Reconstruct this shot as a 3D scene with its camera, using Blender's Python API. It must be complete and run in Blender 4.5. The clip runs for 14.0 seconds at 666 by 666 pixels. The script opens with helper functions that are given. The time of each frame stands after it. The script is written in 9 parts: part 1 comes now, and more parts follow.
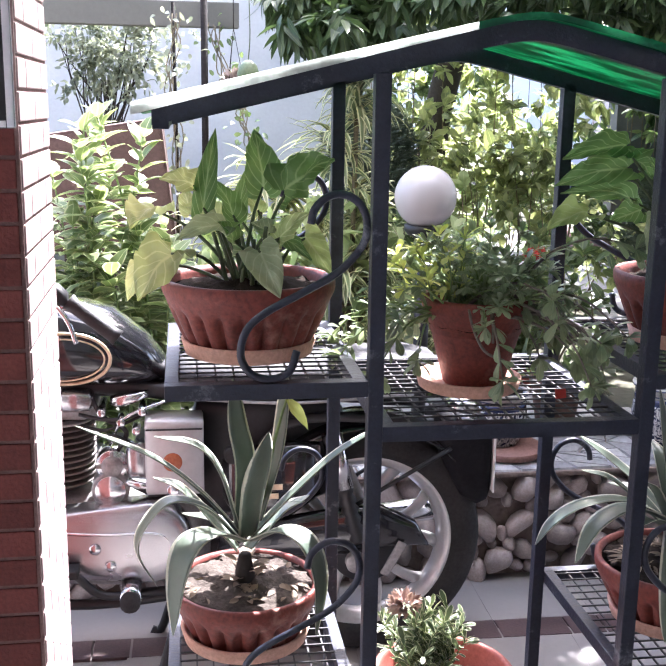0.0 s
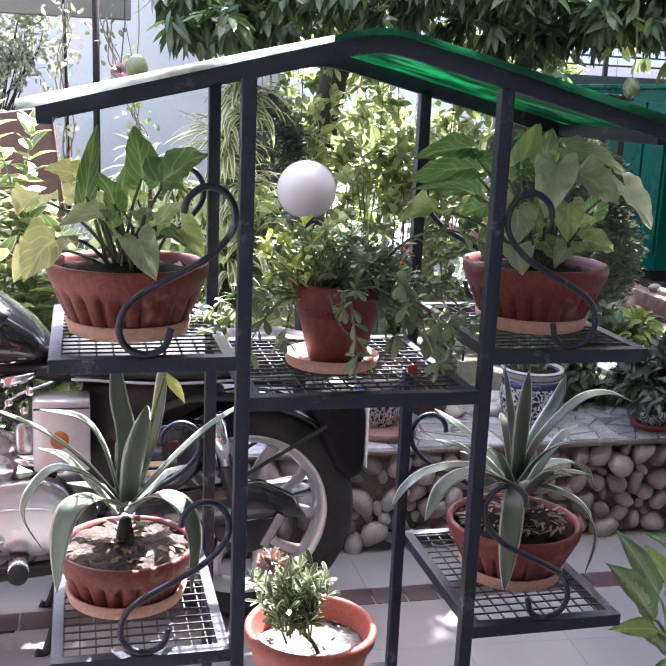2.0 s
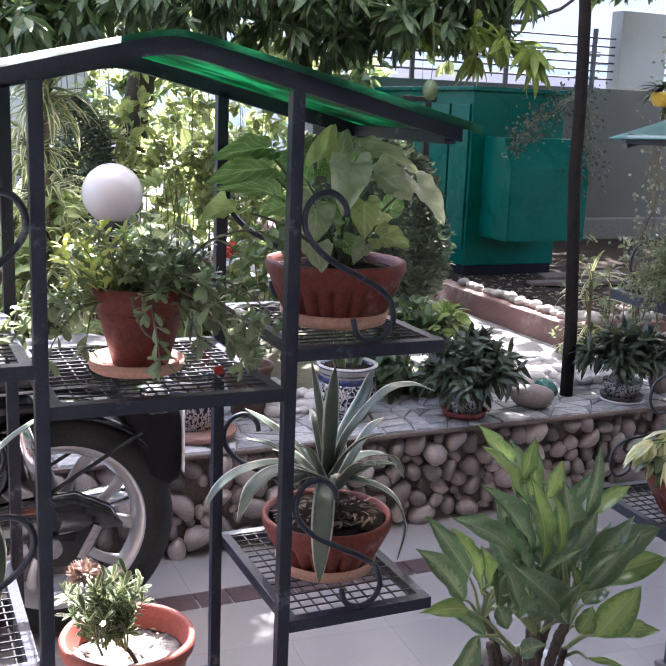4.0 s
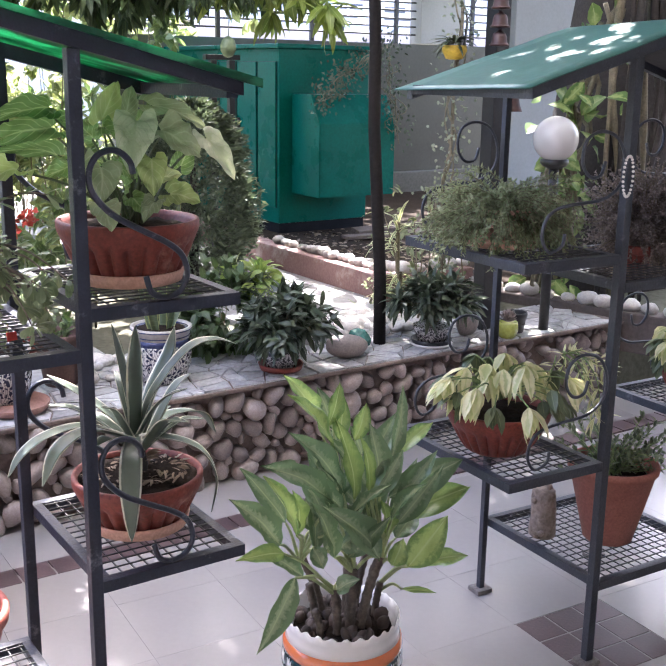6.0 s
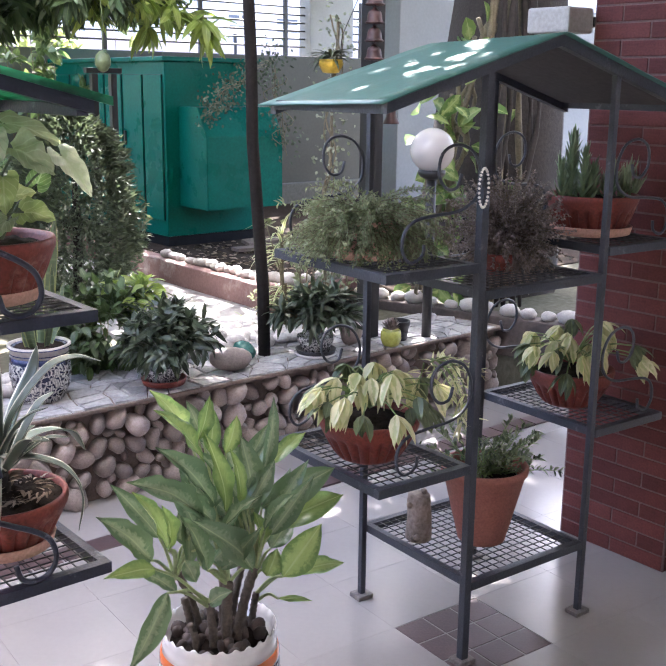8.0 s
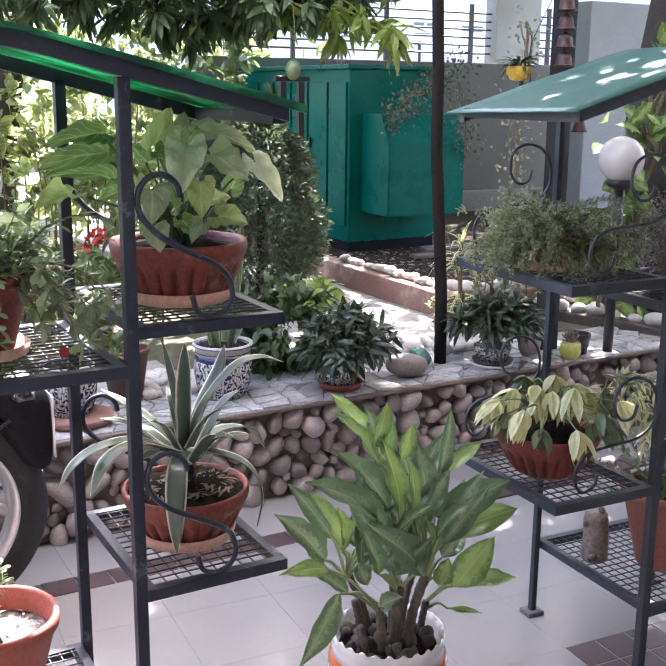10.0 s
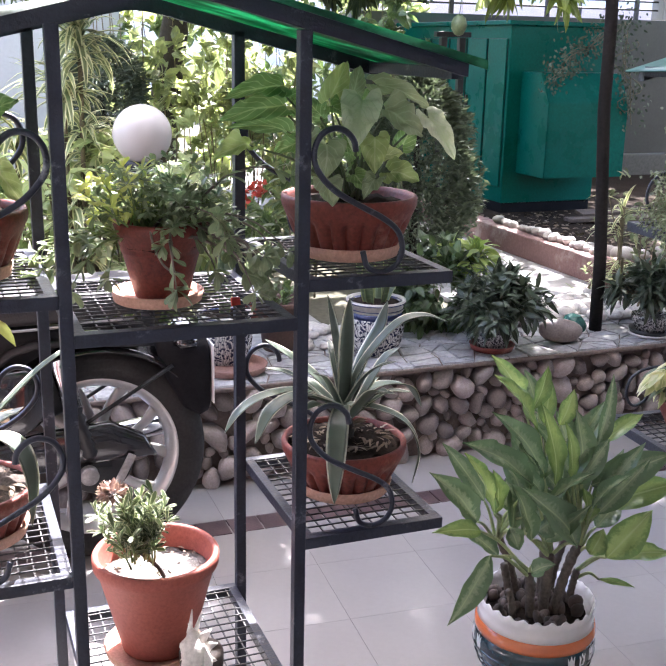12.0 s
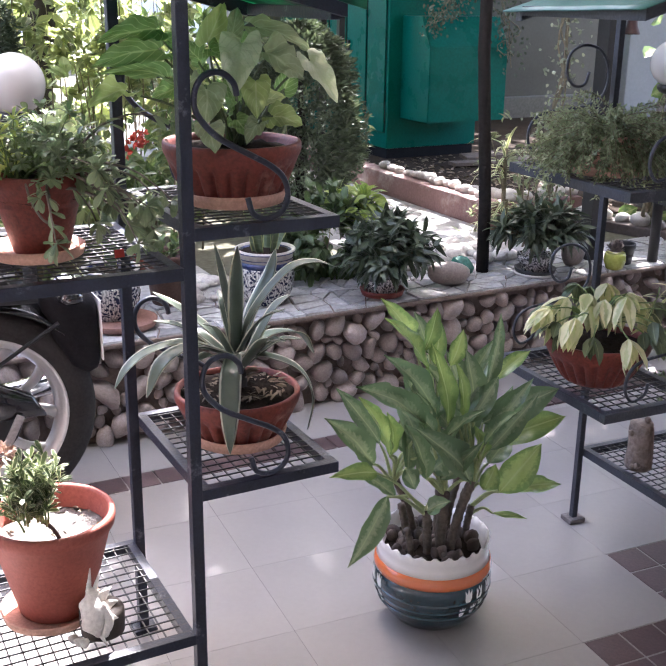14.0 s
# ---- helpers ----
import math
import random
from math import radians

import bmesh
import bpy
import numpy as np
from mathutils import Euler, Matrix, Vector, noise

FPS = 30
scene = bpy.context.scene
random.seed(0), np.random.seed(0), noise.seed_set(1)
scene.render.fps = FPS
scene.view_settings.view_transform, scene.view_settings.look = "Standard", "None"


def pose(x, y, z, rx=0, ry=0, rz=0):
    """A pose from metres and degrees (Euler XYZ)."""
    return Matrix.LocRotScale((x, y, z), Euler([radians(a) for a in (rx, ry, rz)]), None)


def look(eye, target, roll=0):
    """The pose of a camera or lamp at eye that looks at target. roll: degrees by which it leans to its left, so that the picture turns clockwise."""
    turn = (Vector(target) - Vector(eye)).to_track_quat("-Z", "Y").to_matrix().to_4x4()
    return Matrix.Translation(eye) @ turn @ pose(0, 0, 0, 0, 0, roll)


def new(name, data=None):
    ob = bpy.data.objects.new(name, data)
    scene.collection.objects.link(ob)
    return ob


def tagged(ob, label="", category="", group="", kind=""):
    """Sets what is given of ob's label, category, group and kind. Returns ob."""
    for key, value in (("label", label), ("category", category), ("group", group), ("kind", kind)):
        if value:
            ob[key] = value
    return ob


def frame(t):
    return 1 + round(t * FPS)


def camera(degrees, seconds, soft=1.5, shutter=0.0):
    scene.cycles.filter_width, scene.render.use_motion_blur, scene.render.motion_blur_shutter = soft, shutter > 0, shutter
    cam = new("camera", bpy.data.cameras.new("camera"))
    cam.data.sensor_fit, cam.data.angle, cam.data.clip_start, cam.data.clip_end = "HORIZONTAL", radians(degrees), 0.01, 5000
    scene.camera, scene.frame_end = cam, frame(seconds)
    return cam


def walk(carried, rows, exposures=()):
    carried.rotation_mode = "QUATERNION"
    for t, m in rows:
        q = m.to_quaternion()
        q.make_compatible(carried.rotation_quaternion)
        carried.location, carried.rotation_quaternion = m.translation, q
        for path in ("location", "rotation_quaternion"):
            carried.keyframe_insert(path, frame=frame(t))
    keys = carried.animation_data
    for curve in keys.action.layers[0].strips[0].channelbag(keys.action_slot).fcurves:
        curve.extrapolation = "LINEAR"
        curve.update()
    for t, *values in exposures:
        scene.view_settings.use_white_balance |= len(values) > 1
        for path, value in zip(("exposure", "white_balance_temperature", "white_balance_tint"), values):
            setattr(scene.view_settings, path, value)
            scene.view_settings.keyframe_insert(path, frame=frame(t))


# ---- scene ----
EXPOSURES = ((0, 2.94, 5960, 20), (3, 2.93, 5990, 20), (4.2, 2.98, 6010, 20), (6.3, 3.55, 6220, 20), (7.2, 3.64, 6220, 20), (9.3, 3.50, 6220, 20), (10.5, 3.40, 6180, 20), (11, 3.32, 6150, 20), (12, 3.20, 6150, 20), (14, 3.24, 6160, 20))
cam = camera(36.21, 14.0)
PATH = [
    (0, pose(-0.265, -1.376, 1.435, 77.37, 0, -8.41) @ pose(0, 0, 0, 0, 0, 0.92)),
    (0.5, pose(-0.312, -1.420, 1.451, 77.67, 0, -16.10) @ pose(0, 0, 0, 0, 0, 2.29)),
    (1, pose(-0.282, -1.457, 1.449, 76.07, 0, -15.74) @ pose(0, 0, 0, 0, 0, 2.10)),
    (1.5, pose(-0.255, -1.506, 1.451, 77.05, 0, -14.24) @ pose(0, 0, 0, 0, 0, 2.41)),
    (2, pose(-0.247, -1.540, 1.452, 77.09, 0, -14.27) @ pose(0, 0, 0, 0, 0, 2.44)),
    (2.5, pose(-0.246, -1.562, 1.455, 77.94, 0, -15.28) @ pose(0, 0, 0, 0, 0, 2.31)),
    (3, pose(-0.245, -1.568, 1.455, 77.66, 0, -15.29) @ pose(0, 0, 0, 0, 0, 1.88)),
    (3.5, pose(-0.234, -1.572, 1.452, 77.64, 0, -17.65) @ pose(0, 0, 0, 0, 0, 1.74)),
    (4, pose(-0.213, -1.561, 1.452, 77.61, 0, -24.22) @ pose(0, 0, 0, 0, 0, 2.24)),
    (4.2, pose(-0.224, -1.585, 1.453, 77.61, 0, -26.09) @ pose(0, 0, 0, 0, 0, 2.42)),
    (6.3, pose(-0.169, -1.631, 1.443, 75.75, 0, -35.38) @ pose(0, 0, 0, 0, 0, 0.68)),
    (6.5, pose(-0.165, -1.644, 1.443, 75.89, 0, -36.32) @ pose(0, 0, 0, 0, 0, 0.64)),
    (7, pose(-0.142, -1.682, 1.443, 76.25, 0, -38.39) @ pose(0, 0, 0, 0, 0, 0.78)),
    (7.2, pose(-0.134, -1.691, 1.446, 76.35, 0, -39.83) @ pose(0, 0, 0, 0, 0, 0.72)),
    (9.3, pose(-0.119, -1.687, 1.459, 77.10, 0, -35.00) @ pose(0, 0, 0, 0, 0, 0.38)),
    (9.5, pose(-0.126, -1.688, 1.459, 77.13, 0, -33.03) @ pose(0, 0, 0, 0, 0, 0.36)),
    (10, pose(-0.140, -1.682, 1.458, 76.66, 0, -29.63) @ pose(0, 0, 0, 0, 0, 0.58)),
    (10.5, pose(-0.149, -1.663, 1.453, 75.92, 0, -25.44) @ pose(0, 0, 0, 0, 0, 0.62)),
    (11, pose(-0.170, -1.658, 1.452, 75.23, 0, -22.12) @ pose(0, 0, 0, 0, 0, 0.98)),
    (11.5, pose(-0.180, -1.656, 1.455, 74.94, 0, -20.71) @ pose(0, 0, 0, 0, 0, 1.31)),
    (12, pose(-0.186, -1.658, 1.454, 74.23, 0, -21.64) @ pose(0, 0, 0, 0, 0, 1.24)),
    (12.5, pose(-0.188, -1.654, 1.447, 72.57, 0, -23.73) @ pose(0, 0, 0, 0, 0, 1.16)),
    (13, pose(-0.185, -1.660, 1.447, 71.25, 0, -25.35) @ pose(0, 0, 0, 0, 0, 0.83)),
    (13.5, pose(-0.179, -1.658, 1.445, 71.15, 0, -27.16) @ pose(0, 0, 0, 0, 0, 0.72)),
    (14, pose(-0.176, -1.650, 1.444, 71.57, 0, -27.97) @ pose(0, 0, 0, 0, 0, 0.78)),
]
walk(cam, PATH, EXPOSURES)

# ---- world and sun ----
SUN = Vector((0.38, 0.58, 0.92)).normalized()
world = bpy.data.worlds.new("world")
scene.world = world
world.use_nodes = True
wn = world.node_tree.nodes
sky = wn.new("ShaderNodeTexSky")
sky.sky_type = "NISHITA"
sky.sun_disc = False
sky.dust_density, sky.air_density = 4.0, 1.0
sky.sun_elevation = math.asin(SUN.z)
sky.sun_rotation = math.atan2(SUN.x, SUN.y)
world.node_tree.links.new(sky.outputs[0], wn["Background"].inputs[0])
wn["Background"].inputs[1].default_value = 0.15
sun = new("sun", bpy.data.lights.new("sun", "SUN"))
sun.data.energy, sun.data.angle, sun.data.color = 4.6, radians(0.53), (1.0, 0.97, 0.91)
sun.matrix_world = look(SUN * 30, (0, 0, 0))

# ---- materials ----
MATS = {}


def tree_of(name):
    m = bpy.data.materials.new(name)
    m.use_nodes = True
    t = m.node_tree
    return m, t, t.nodes["Principled BSDF"]


def noise_node(t, scale, detail=4.0, rough=0.6, coords="Object"):
    co = t.nodes.new("ShaderNodeTexCoord")
    n = t.nodes.new("ShaderNodeTexNoise")
    n.inputs["Scale"].default_value, n.inputs["Detail"].default_value, n.inputs["Roughness"].default_value = scale, detail, rough
    t.links.new(co.outputs[coords], n.inputs["Vector"])
    return n


def ramp_node(t, src, stops):
    r = t.nodes.new("ShaderNodeValToRGB")
    e = r.color_ramp.elements
    e[0].position, e[0].color = stops[0][0], (*stops[0][1], 1)
    e[1].position, e[1].color = stops[-1][0], (*stops[-1][1], 1)
    for pos, c in stops[1:-1]:
        k = e.new(pos)
        k.color = (*c, 1)
    t.links.new(src, r.inputs[0])
    return r


def mix_node(t, fac, a, b, kind="MIX"):
    m = t.nodes.new("ShaderNodeMix")
    m.data_type, m.blend_type = "RGBA", kind
    for sock, v in ((m.inputs[0], fac), (m.inputs[6], a), (m.inputs[7], b)):
        if isinstance(v, bpy.types.NodeSocket):
            t.links.new(v, sock)
        elif isinstance(v, (int, float)):
            sock.default_value = v
        else:
            sock.default_value = (*v, 1)
    return m.outputs[2]


def solid(name, c1, c2, rough=0.6, scale=12.0, fine=120.0, bump=0.15, metal=0.0, wear=None, wear_at=0.62, spread=0.0, coat=0.0, speck=0.35, spec=0.5):
    """Two tones by a coarse and a fine noise, fine relief, and if wanted worn patches and a spread of tone from object to object."""
    m, t, b = tree_of(name)
    n1, n2 = noise_node(t, scale), noise_node(t, fine, 3.0)
    r = ramp_node(t, n1.outputs[0], [(0.3, c1), (0.7, c2)])
    col = mix_node(t, speck, r.outputs[0], ramp_node(t, n2.outputs[0], [(0.3, [v * 0.6 for v in c1]), (0.7, [min(1, v * 1.25) for v in c2])]).outputs[0])
    if wear:
        n3 = noise_node(t, scale * 0.6, 6.0, 0.75)
        k = ramp_node(t, n3.outputs[0], [(wear_at, (0, 0, 0)), (wear_at + 0.1, (1, 1, 1))])
        col = mix_node(t, k.outputs[0], col, wear)
    if spread:
        info = t.nodes.new("ShaderNodeObjectInfo")
        k = ramp_node(t, info.outputs["Random"], [(0, (1 - spread,) * 3), (1, (1 + spread,) * 3)])
        col = mix_node(t, 1.0, col, k.outputs[0], "MULTIPLY")
    t.links.new(col, b.inputs["Base Color"])
    b.inputs["Metallic"].default_value = metal
    rr = t.nodes.new("ShaderNodeMapRange")
    rr.inputs[3].default_value, rr.inputs[4].default_value = max(0.03, rough - (0.1 if speck > 0.2 else 0.02)), min(1, rough + (0.12 if speck > 0.2 else 0.02))
    t.links.new(n1.outputs[0], rr.inputs[0])
    t.links.new(rr.outputs[0], b.inputs["Roughness"])
    b.inputs["Coat Weight"].default_value, b.inputs["Specular IOR Level"].default_value = coat, spec
    if bump:
        bp = t.nodes.new("ShaderNodeBump")
        bp.inputs["Strength"].default_value, bp.inputs["Distance"].default_value = bump, 0.004
        t.links.new(n2.outputs[0], bp.inputs["Height"])
        t.links.new(bp.outputs[0], b.inputs["Normal"])
    MATS[name] = m
    return m


def leafy(name, dark, light, edge=None, edge_at=0.36, rib=None, rough=0.4, through_light=0.35, blotch=None, blotch_scale=25.0, stripes=0.0, veins=0.0, rag=0.10, vein_tone=0.55, feather=0.04, edge_grain=40.0, wrinkle=0.0):
    """A leaf: tone differs from leaf to leaf, a rib along the middle, coloured margins, light coming through the blade."""
    m, t, b = tree_of(name)
    geo = t.nodes.new("ShaderNodeNewGeometry")
    info = t.nodes.new("ShaderNodeObjectInfo")
    both = t.nodes.new("ShaderNodeMath")
    both.operation = "ADD"
    t.links.new(geo.outputs["Random Per Island"], both.inputs[0])
    t.links.new(info.outputs["Random"], both.inputs[1])
    part_of = t.nodes.new("ShaderNodeMath")
    part_of.operation = "FRACT"
    t.links.new(both.outputs[0], part_of.inputs[0])
    col = ramp_node(t, part_of.outputs[0], [(0.0, dark), (0.55, [(p + q) / 2 for p, q in zip(dark, light)]), (1.0, light)]).outputs[0]
    n1 = noise_node(t, 18.0)
    col = mix_node(t, 0.25, col, ramp_node(t, n1.outputs[0], [(0.3, [v * 0.55 for v in dark]), (0.7, [min(1, v * 1.3) for v in light])]).outputs[0])
    uv = t.nodes.new("ShaderNodeTexCoord")
    sep = t.nodes.new("ShaderNodeSeparateXYZ")
    t.links.new(uv.outputs["UV"], sep.inputs[0])
    off = t.nodes.new("ShaderNodeMath")
    off.operation = "SUBTRACT"
    off.inputs[1].default_value = 0.5
    t.links.new(sep.outputs[0], off.inputs[0])
    side = t.nodes.new("ShaderNodeMath")
    side.operation = "ABSOLUTE"
    t.links.new(off.outputs[0], side.inputs[0])
    if blotch:
        n2 = noise_node(t, blotch_scale, 5.0, 0.7)
        add = t.nodes.new("ShaderNodeMath")
        add.operation = "MULTIPLY_ADD"
        t.links.new(side.outputs[0], add.inputs[0])
        add.inputs[1].default_value = -0.55
        t.links.new(n2.outputs[0], add.inputs[2])
        k = ramp_node(t, add.outputs[0], [(0.36, (0, 0, 0)), (0.46, (1, 1, 1))])
        col = mix_node(t, k.outputs[0], col, blotch)
    if stripes:
        w = t.nodes.new("ShaderNodeMath")
        w.operation = "SINE"
        mul = t.nodes.new("ShaderNodeMath")
        mul.operation = "MULTIPLY"
        mul.inputs[1].default_value = stripes
        t.links.new(sep.outputs[1], mul.inputs[0])
        t.links.new(mul.outputs[0], w.inputs[0])
        k = ramp_node(t, w.outputs[0], [(0.75, (0, 0, 0)), (1.0, (0.5, 0.5, 0.5))])
        col = mix_node(t, k.outputs[0], col, [min(1, v * 1.5) for v in light])
    if veins:
        w = t.nodes.new("ShaderNodeMath")
        w.operation = "MULTIPLY_ADD"
        w.inputs[1].default_value = -0.85
        t.links.new(side.outputs[0], w.inputs[0])
        t.links.new(sep.outputs[1], w.inputs[2])
        f = t.nodes.new("ShaderNodeMath")
        f.operation = "MULTIPLY"
        f.inputs[1].default_value = veins * 6.283
        t.links.new(w.outputs[0], f.inputs[0])
        s = t.nodes.new("ShaderNodeMath")
        s.operation = "SINE"
        t.links.new(f.outputs[0], s.inputs[0])
        k = ramp_node(t, s.outputs[0], [(0.80, (0, 0, 0)), (1.0, (vein_tone,) * 3)])
        col = mix_node(t, k.outputs[0], col, rib or light)
    if edge:
        n3 = noise_node(t, edge_grain)
        add = t.nodes.new("ShaderNodeMath")
        add.operation = "MULTIPLY_ADD"
        t.links.new(n3.outputs[0], add.inputs[0])
        add.inputs[1].default_value = rag
        t.links.new(side.outputs[0], add.inputs[2])
        k = ramp_node(t, add.outputs[0], [(edge_at + 0.4 * rag, (0, 0, 0)), (edge_at + 0.4 * rag + feather, (1, 1, 1))])
        col = mix_node(t, k.outputs[0], col, edge)
    if rib:
        k = ramp_node(t, side.outputs[0], [(0.012, (1, 1, 1)), (0.045, (0, 0, 0))])
        col = mix_node(t, k.outputs[0], col, rib)
    t.links.new(col, b.inputs["Base Color"])
    b.inputs["Roughness"].default_value = rough
    if wrinkle:
        relief = t.nodes.new("ShaderNodeBump")
        relief.inputs["Strength"].default_value, relief.inputs["Distance"].default_value = wrinkle, 0.004
        t.links.new(noise_node(t, 85.0, 3.0, 0.55).outputs[0], relief.inputs["Height"])
        t.links.new(relief.outputs[0], b.inputs["Normal"])
    tr = t.nodes.new("ShaderNodeBsdfTranslucent")
    warm = mix_node(t, 1.0, col, (1.0, 0.98, 0.76), "MULTIPLY")
    t.links.new(mix_node(t, 1.0, warm, (1.7, 1.7, 1.7), "MULTIPLY"), tr.inputs[0])
    mx = t.nodes.new("ShaderNodeMixShader")
    mx.inputs[0].default_value = through_light
    t.links.new(b.outputs[0], mx.inputs[1])
    t.links.new(tr.outputs[0], mx.inputs[2])
    t.links.new(mx.outputs[0], t.nodes["Material Output"].inputs[0])
    MATS[name] = m
    return m


solid("iron", (0.010, 0.013, 0.025), (0.021, 0.026, 0.046), 0.40, 24, 170, 0.25, wear=(0.15, 0.16, 0.185), wear_at=0.595)
solid("rusty_plate", (0.10, 0.085, 0.078), (0.21, 0.185, 0.17), 0.85, 30, 150, 0.6, wear=(0.30, 0.27, 0.25), wear_at=0.6)
# iron again, lightened to carry the front light on the second rack
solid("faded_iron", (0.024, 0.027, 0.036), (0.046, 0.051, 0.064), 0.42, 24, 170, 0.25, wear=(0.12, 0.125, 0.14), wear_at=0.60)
solid("wire", (0.02, 0.02, 0.024), (0.06, 0.058, 0.06), 0.5, 20, 200, 0.1)
solid("terracotta", (0.115, 0.020, 0.013), (0.215, 0.042, 0.028), 0.55, 9, 140, 0.2, wear=(0.30, 0.135, 0.098), wear_at=0.575, speck=0.5)
solid("clay_bright", (0.30, 0.072, 0.050), (0.38, 0.104, 0.075), 0.62, 7, 150, 0.1, wear=(0.50, 0.30, 0.235), wear_at=0.66)
solid("aged_clay", (0.25, 0.083, 0.060), (0.34, 0.135, 0.103), 0.7, 7, 150, 0.15, wear=(0.44, 0.29, 0.24), wear_at=0.62)
solid("saucer_clay", (0.56, 0.30, 0.215), (0.66, 0.40, 0.31), 0.8, 10, 150, 0.25, wear=(0.66, 0.46, 0.36), wear_at=0.63)
solid("dusty_soil", (0.042, 0.034, 0.029), (0.125, 0.106, 0.092), 0.95, 22, 140, 0.9, spec=0.05, wear=(0.03, 0.022, 0.018), wear_at=0.60)
solid("soil", (0.012, 0.009, 0.007), (0.042, 0.031, 0.025), 0.95, 30, 160, 0.9, spec=0.05)
solid("pale_soil", (0.155, 0.142, 0.128), (0.29, 0.272, 0.250), 0.95, 24, 110, 0.9, wear=(0.06, 0.045, 0.038), wear_at=0.60)
solid("cream_tile", (0.272, 0.254, 0.242), (0.290, 0.271, 0.258), 0.22, 3, 60, 0.012, spread=0.02, speck=0.05, spec=0.38)
solid("red_tile", (0.062, 0.040, 0.041), (0.098, 0.060, 0.060), 0.42, 12, 120, 0.12, spread=0.16)
solid("grout", (0.235, 0.220, 0.209), (0.265, 0.248, 0.236), 0.9, 20, 150, 0.2)
solid("cobble", (0.200, 0.162, 0.147), (0.355, 0.298, 0.276), 0.42, 11, 130, 0.2, spread=0.38, wear=(0.45, 0.40, 0.37), wear_at=0.66)
solid("white_cobble", (0.38, 0.355, 0.325), (0.54, 0.51, 0.475), 0.7, 8, 120, 0.2, spread=0.15)
solid("mortar", (0.13, 0.10, 0.085), (0.22, 0.17, 0.145), 0.95, 14, 90, 0.7)
solid("paving_stone", (0.225, 0.224, 0.226), (0.43, 0.428, 0.430), 0.34, 10, 80, 0.15, spread=0.28)
solid("brick", (0.092, 0.029, 0.026), (0.142, 0.045, 0.040), 0.7, 12, 140, 0.3, spread=0.18, spec=0.14)
# sun on the west pillar's east face is put into this paler brick
solid("sunlit_brick", (0.30, 0.225, 0.22), (0.40, 0.315, 0.31), 0.6, 12, 140, 0.3, spread=0.1)
solid("brick_joint", (0.115, 0.066, 0.060), (0.17, 0.105, 0.096), 0.9, 20, 150, 0.4)
solid("gen_paint", (0.0003, 0.094, 0.070), (0.0006, 0.122, 0.092), 0.28, 3, 60, 0.02, spec=0.10, wear=(0.003, 0.135, 0.106), wear_at=0.66)
solid("dull_black", (0.006, 0.006, 0.008), (0.016, 0.016, 0.019), 0.75, 10, 100, 0.3, spec=0.15)
solid("black_paint", (0.008, 0.008, 0.009), (0.02, 0.02, 0.022), 0.45, 6, 100, 0.08)
solid("earth", (0.020, 0.015, 0.011), (0.050, 0.037, 0.028), 0.95, 5, 60, 0.9, spec=0.06, wear=(0.085, 0.066, 0.052), wear_at=0.64)
solid("lawn", (0.060, 0.062, 0.040), (0.135, 0.130, 0.098), 0.95, 1.2, 30, 0.9, spec=0.1)
solid("grey_path", (0.25, 0.245, 0.24), (0.37, 0.362, 0.35), 0.85, 2.5, 40, 0.4)
solid("kerb_red", (0.150, 0.080, 0.072), (0.220, 0.128, 0.115), 0.8, 5, 70, 0.35, wear=(0.30, 0.24, 0.22), wear_at=0.56)
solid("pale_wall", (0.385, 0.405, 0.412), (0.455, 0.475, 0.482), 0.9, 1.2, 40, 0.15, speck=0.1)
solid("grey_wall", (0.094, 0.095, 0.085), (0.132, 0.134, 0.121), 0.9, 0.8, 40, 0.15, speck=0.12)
solid("white_plaster", (0.74, 0.74, 0.73), (0.82, 0.82, 0.81), 0.85, 1.5, 50, 0.1, speck=0.1)
# much darker than white_plaster, for the pier and the east wall
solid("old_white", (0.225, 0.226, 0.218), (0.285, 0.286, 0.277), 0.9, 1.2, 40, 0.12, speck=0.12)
solid("bark", (0.020, 0.017, 0.015), (0.052, 0.043, 0.038), 0.95, 7, 60, 1.0)
solid("twig", (0.10, 0.085, 0.055), (0.22, 0.18, 0.11), 0.9, 20, 120, 0.4)
solid("dark_stalk", (0.055, 0.075, 0.035), (0.12, 0.15, 0.07), 0.5, 20, 120, 0.1)
solid("stalk", (0.12, 0.20, 0.055), (0.24, 0.32, 0.12), 0.55, 20, 120, 0.1)
def milky(name):
    """Opal glass: smooth, white, some light passing through."""
    m, t, b = tree_of(name)
    b.inputs["Base Color"].default_value = (0.52, 0.508, 0.495, 1)
    b.inputs["Roughness"].default_value = 0.12
    tr = t.nodes.new("ShaderNodeBsdfTranslucent")
    tr.inputs[0].default_value = (0.72, 0.69, 0.66, 1)
    mx = t.nodes.new("ShaderNodeMixShader")
    mx.inputs[0].default_value = 0.2
    t.links.new(b.outputs[0], mx.inputs[1])
    t.links.new(tr.outputs[0], mx.inputs[2])
    t.links.new(mx.outputs[0], t.nodes["Material Output"].inputs[0])
    MATS[name] = m


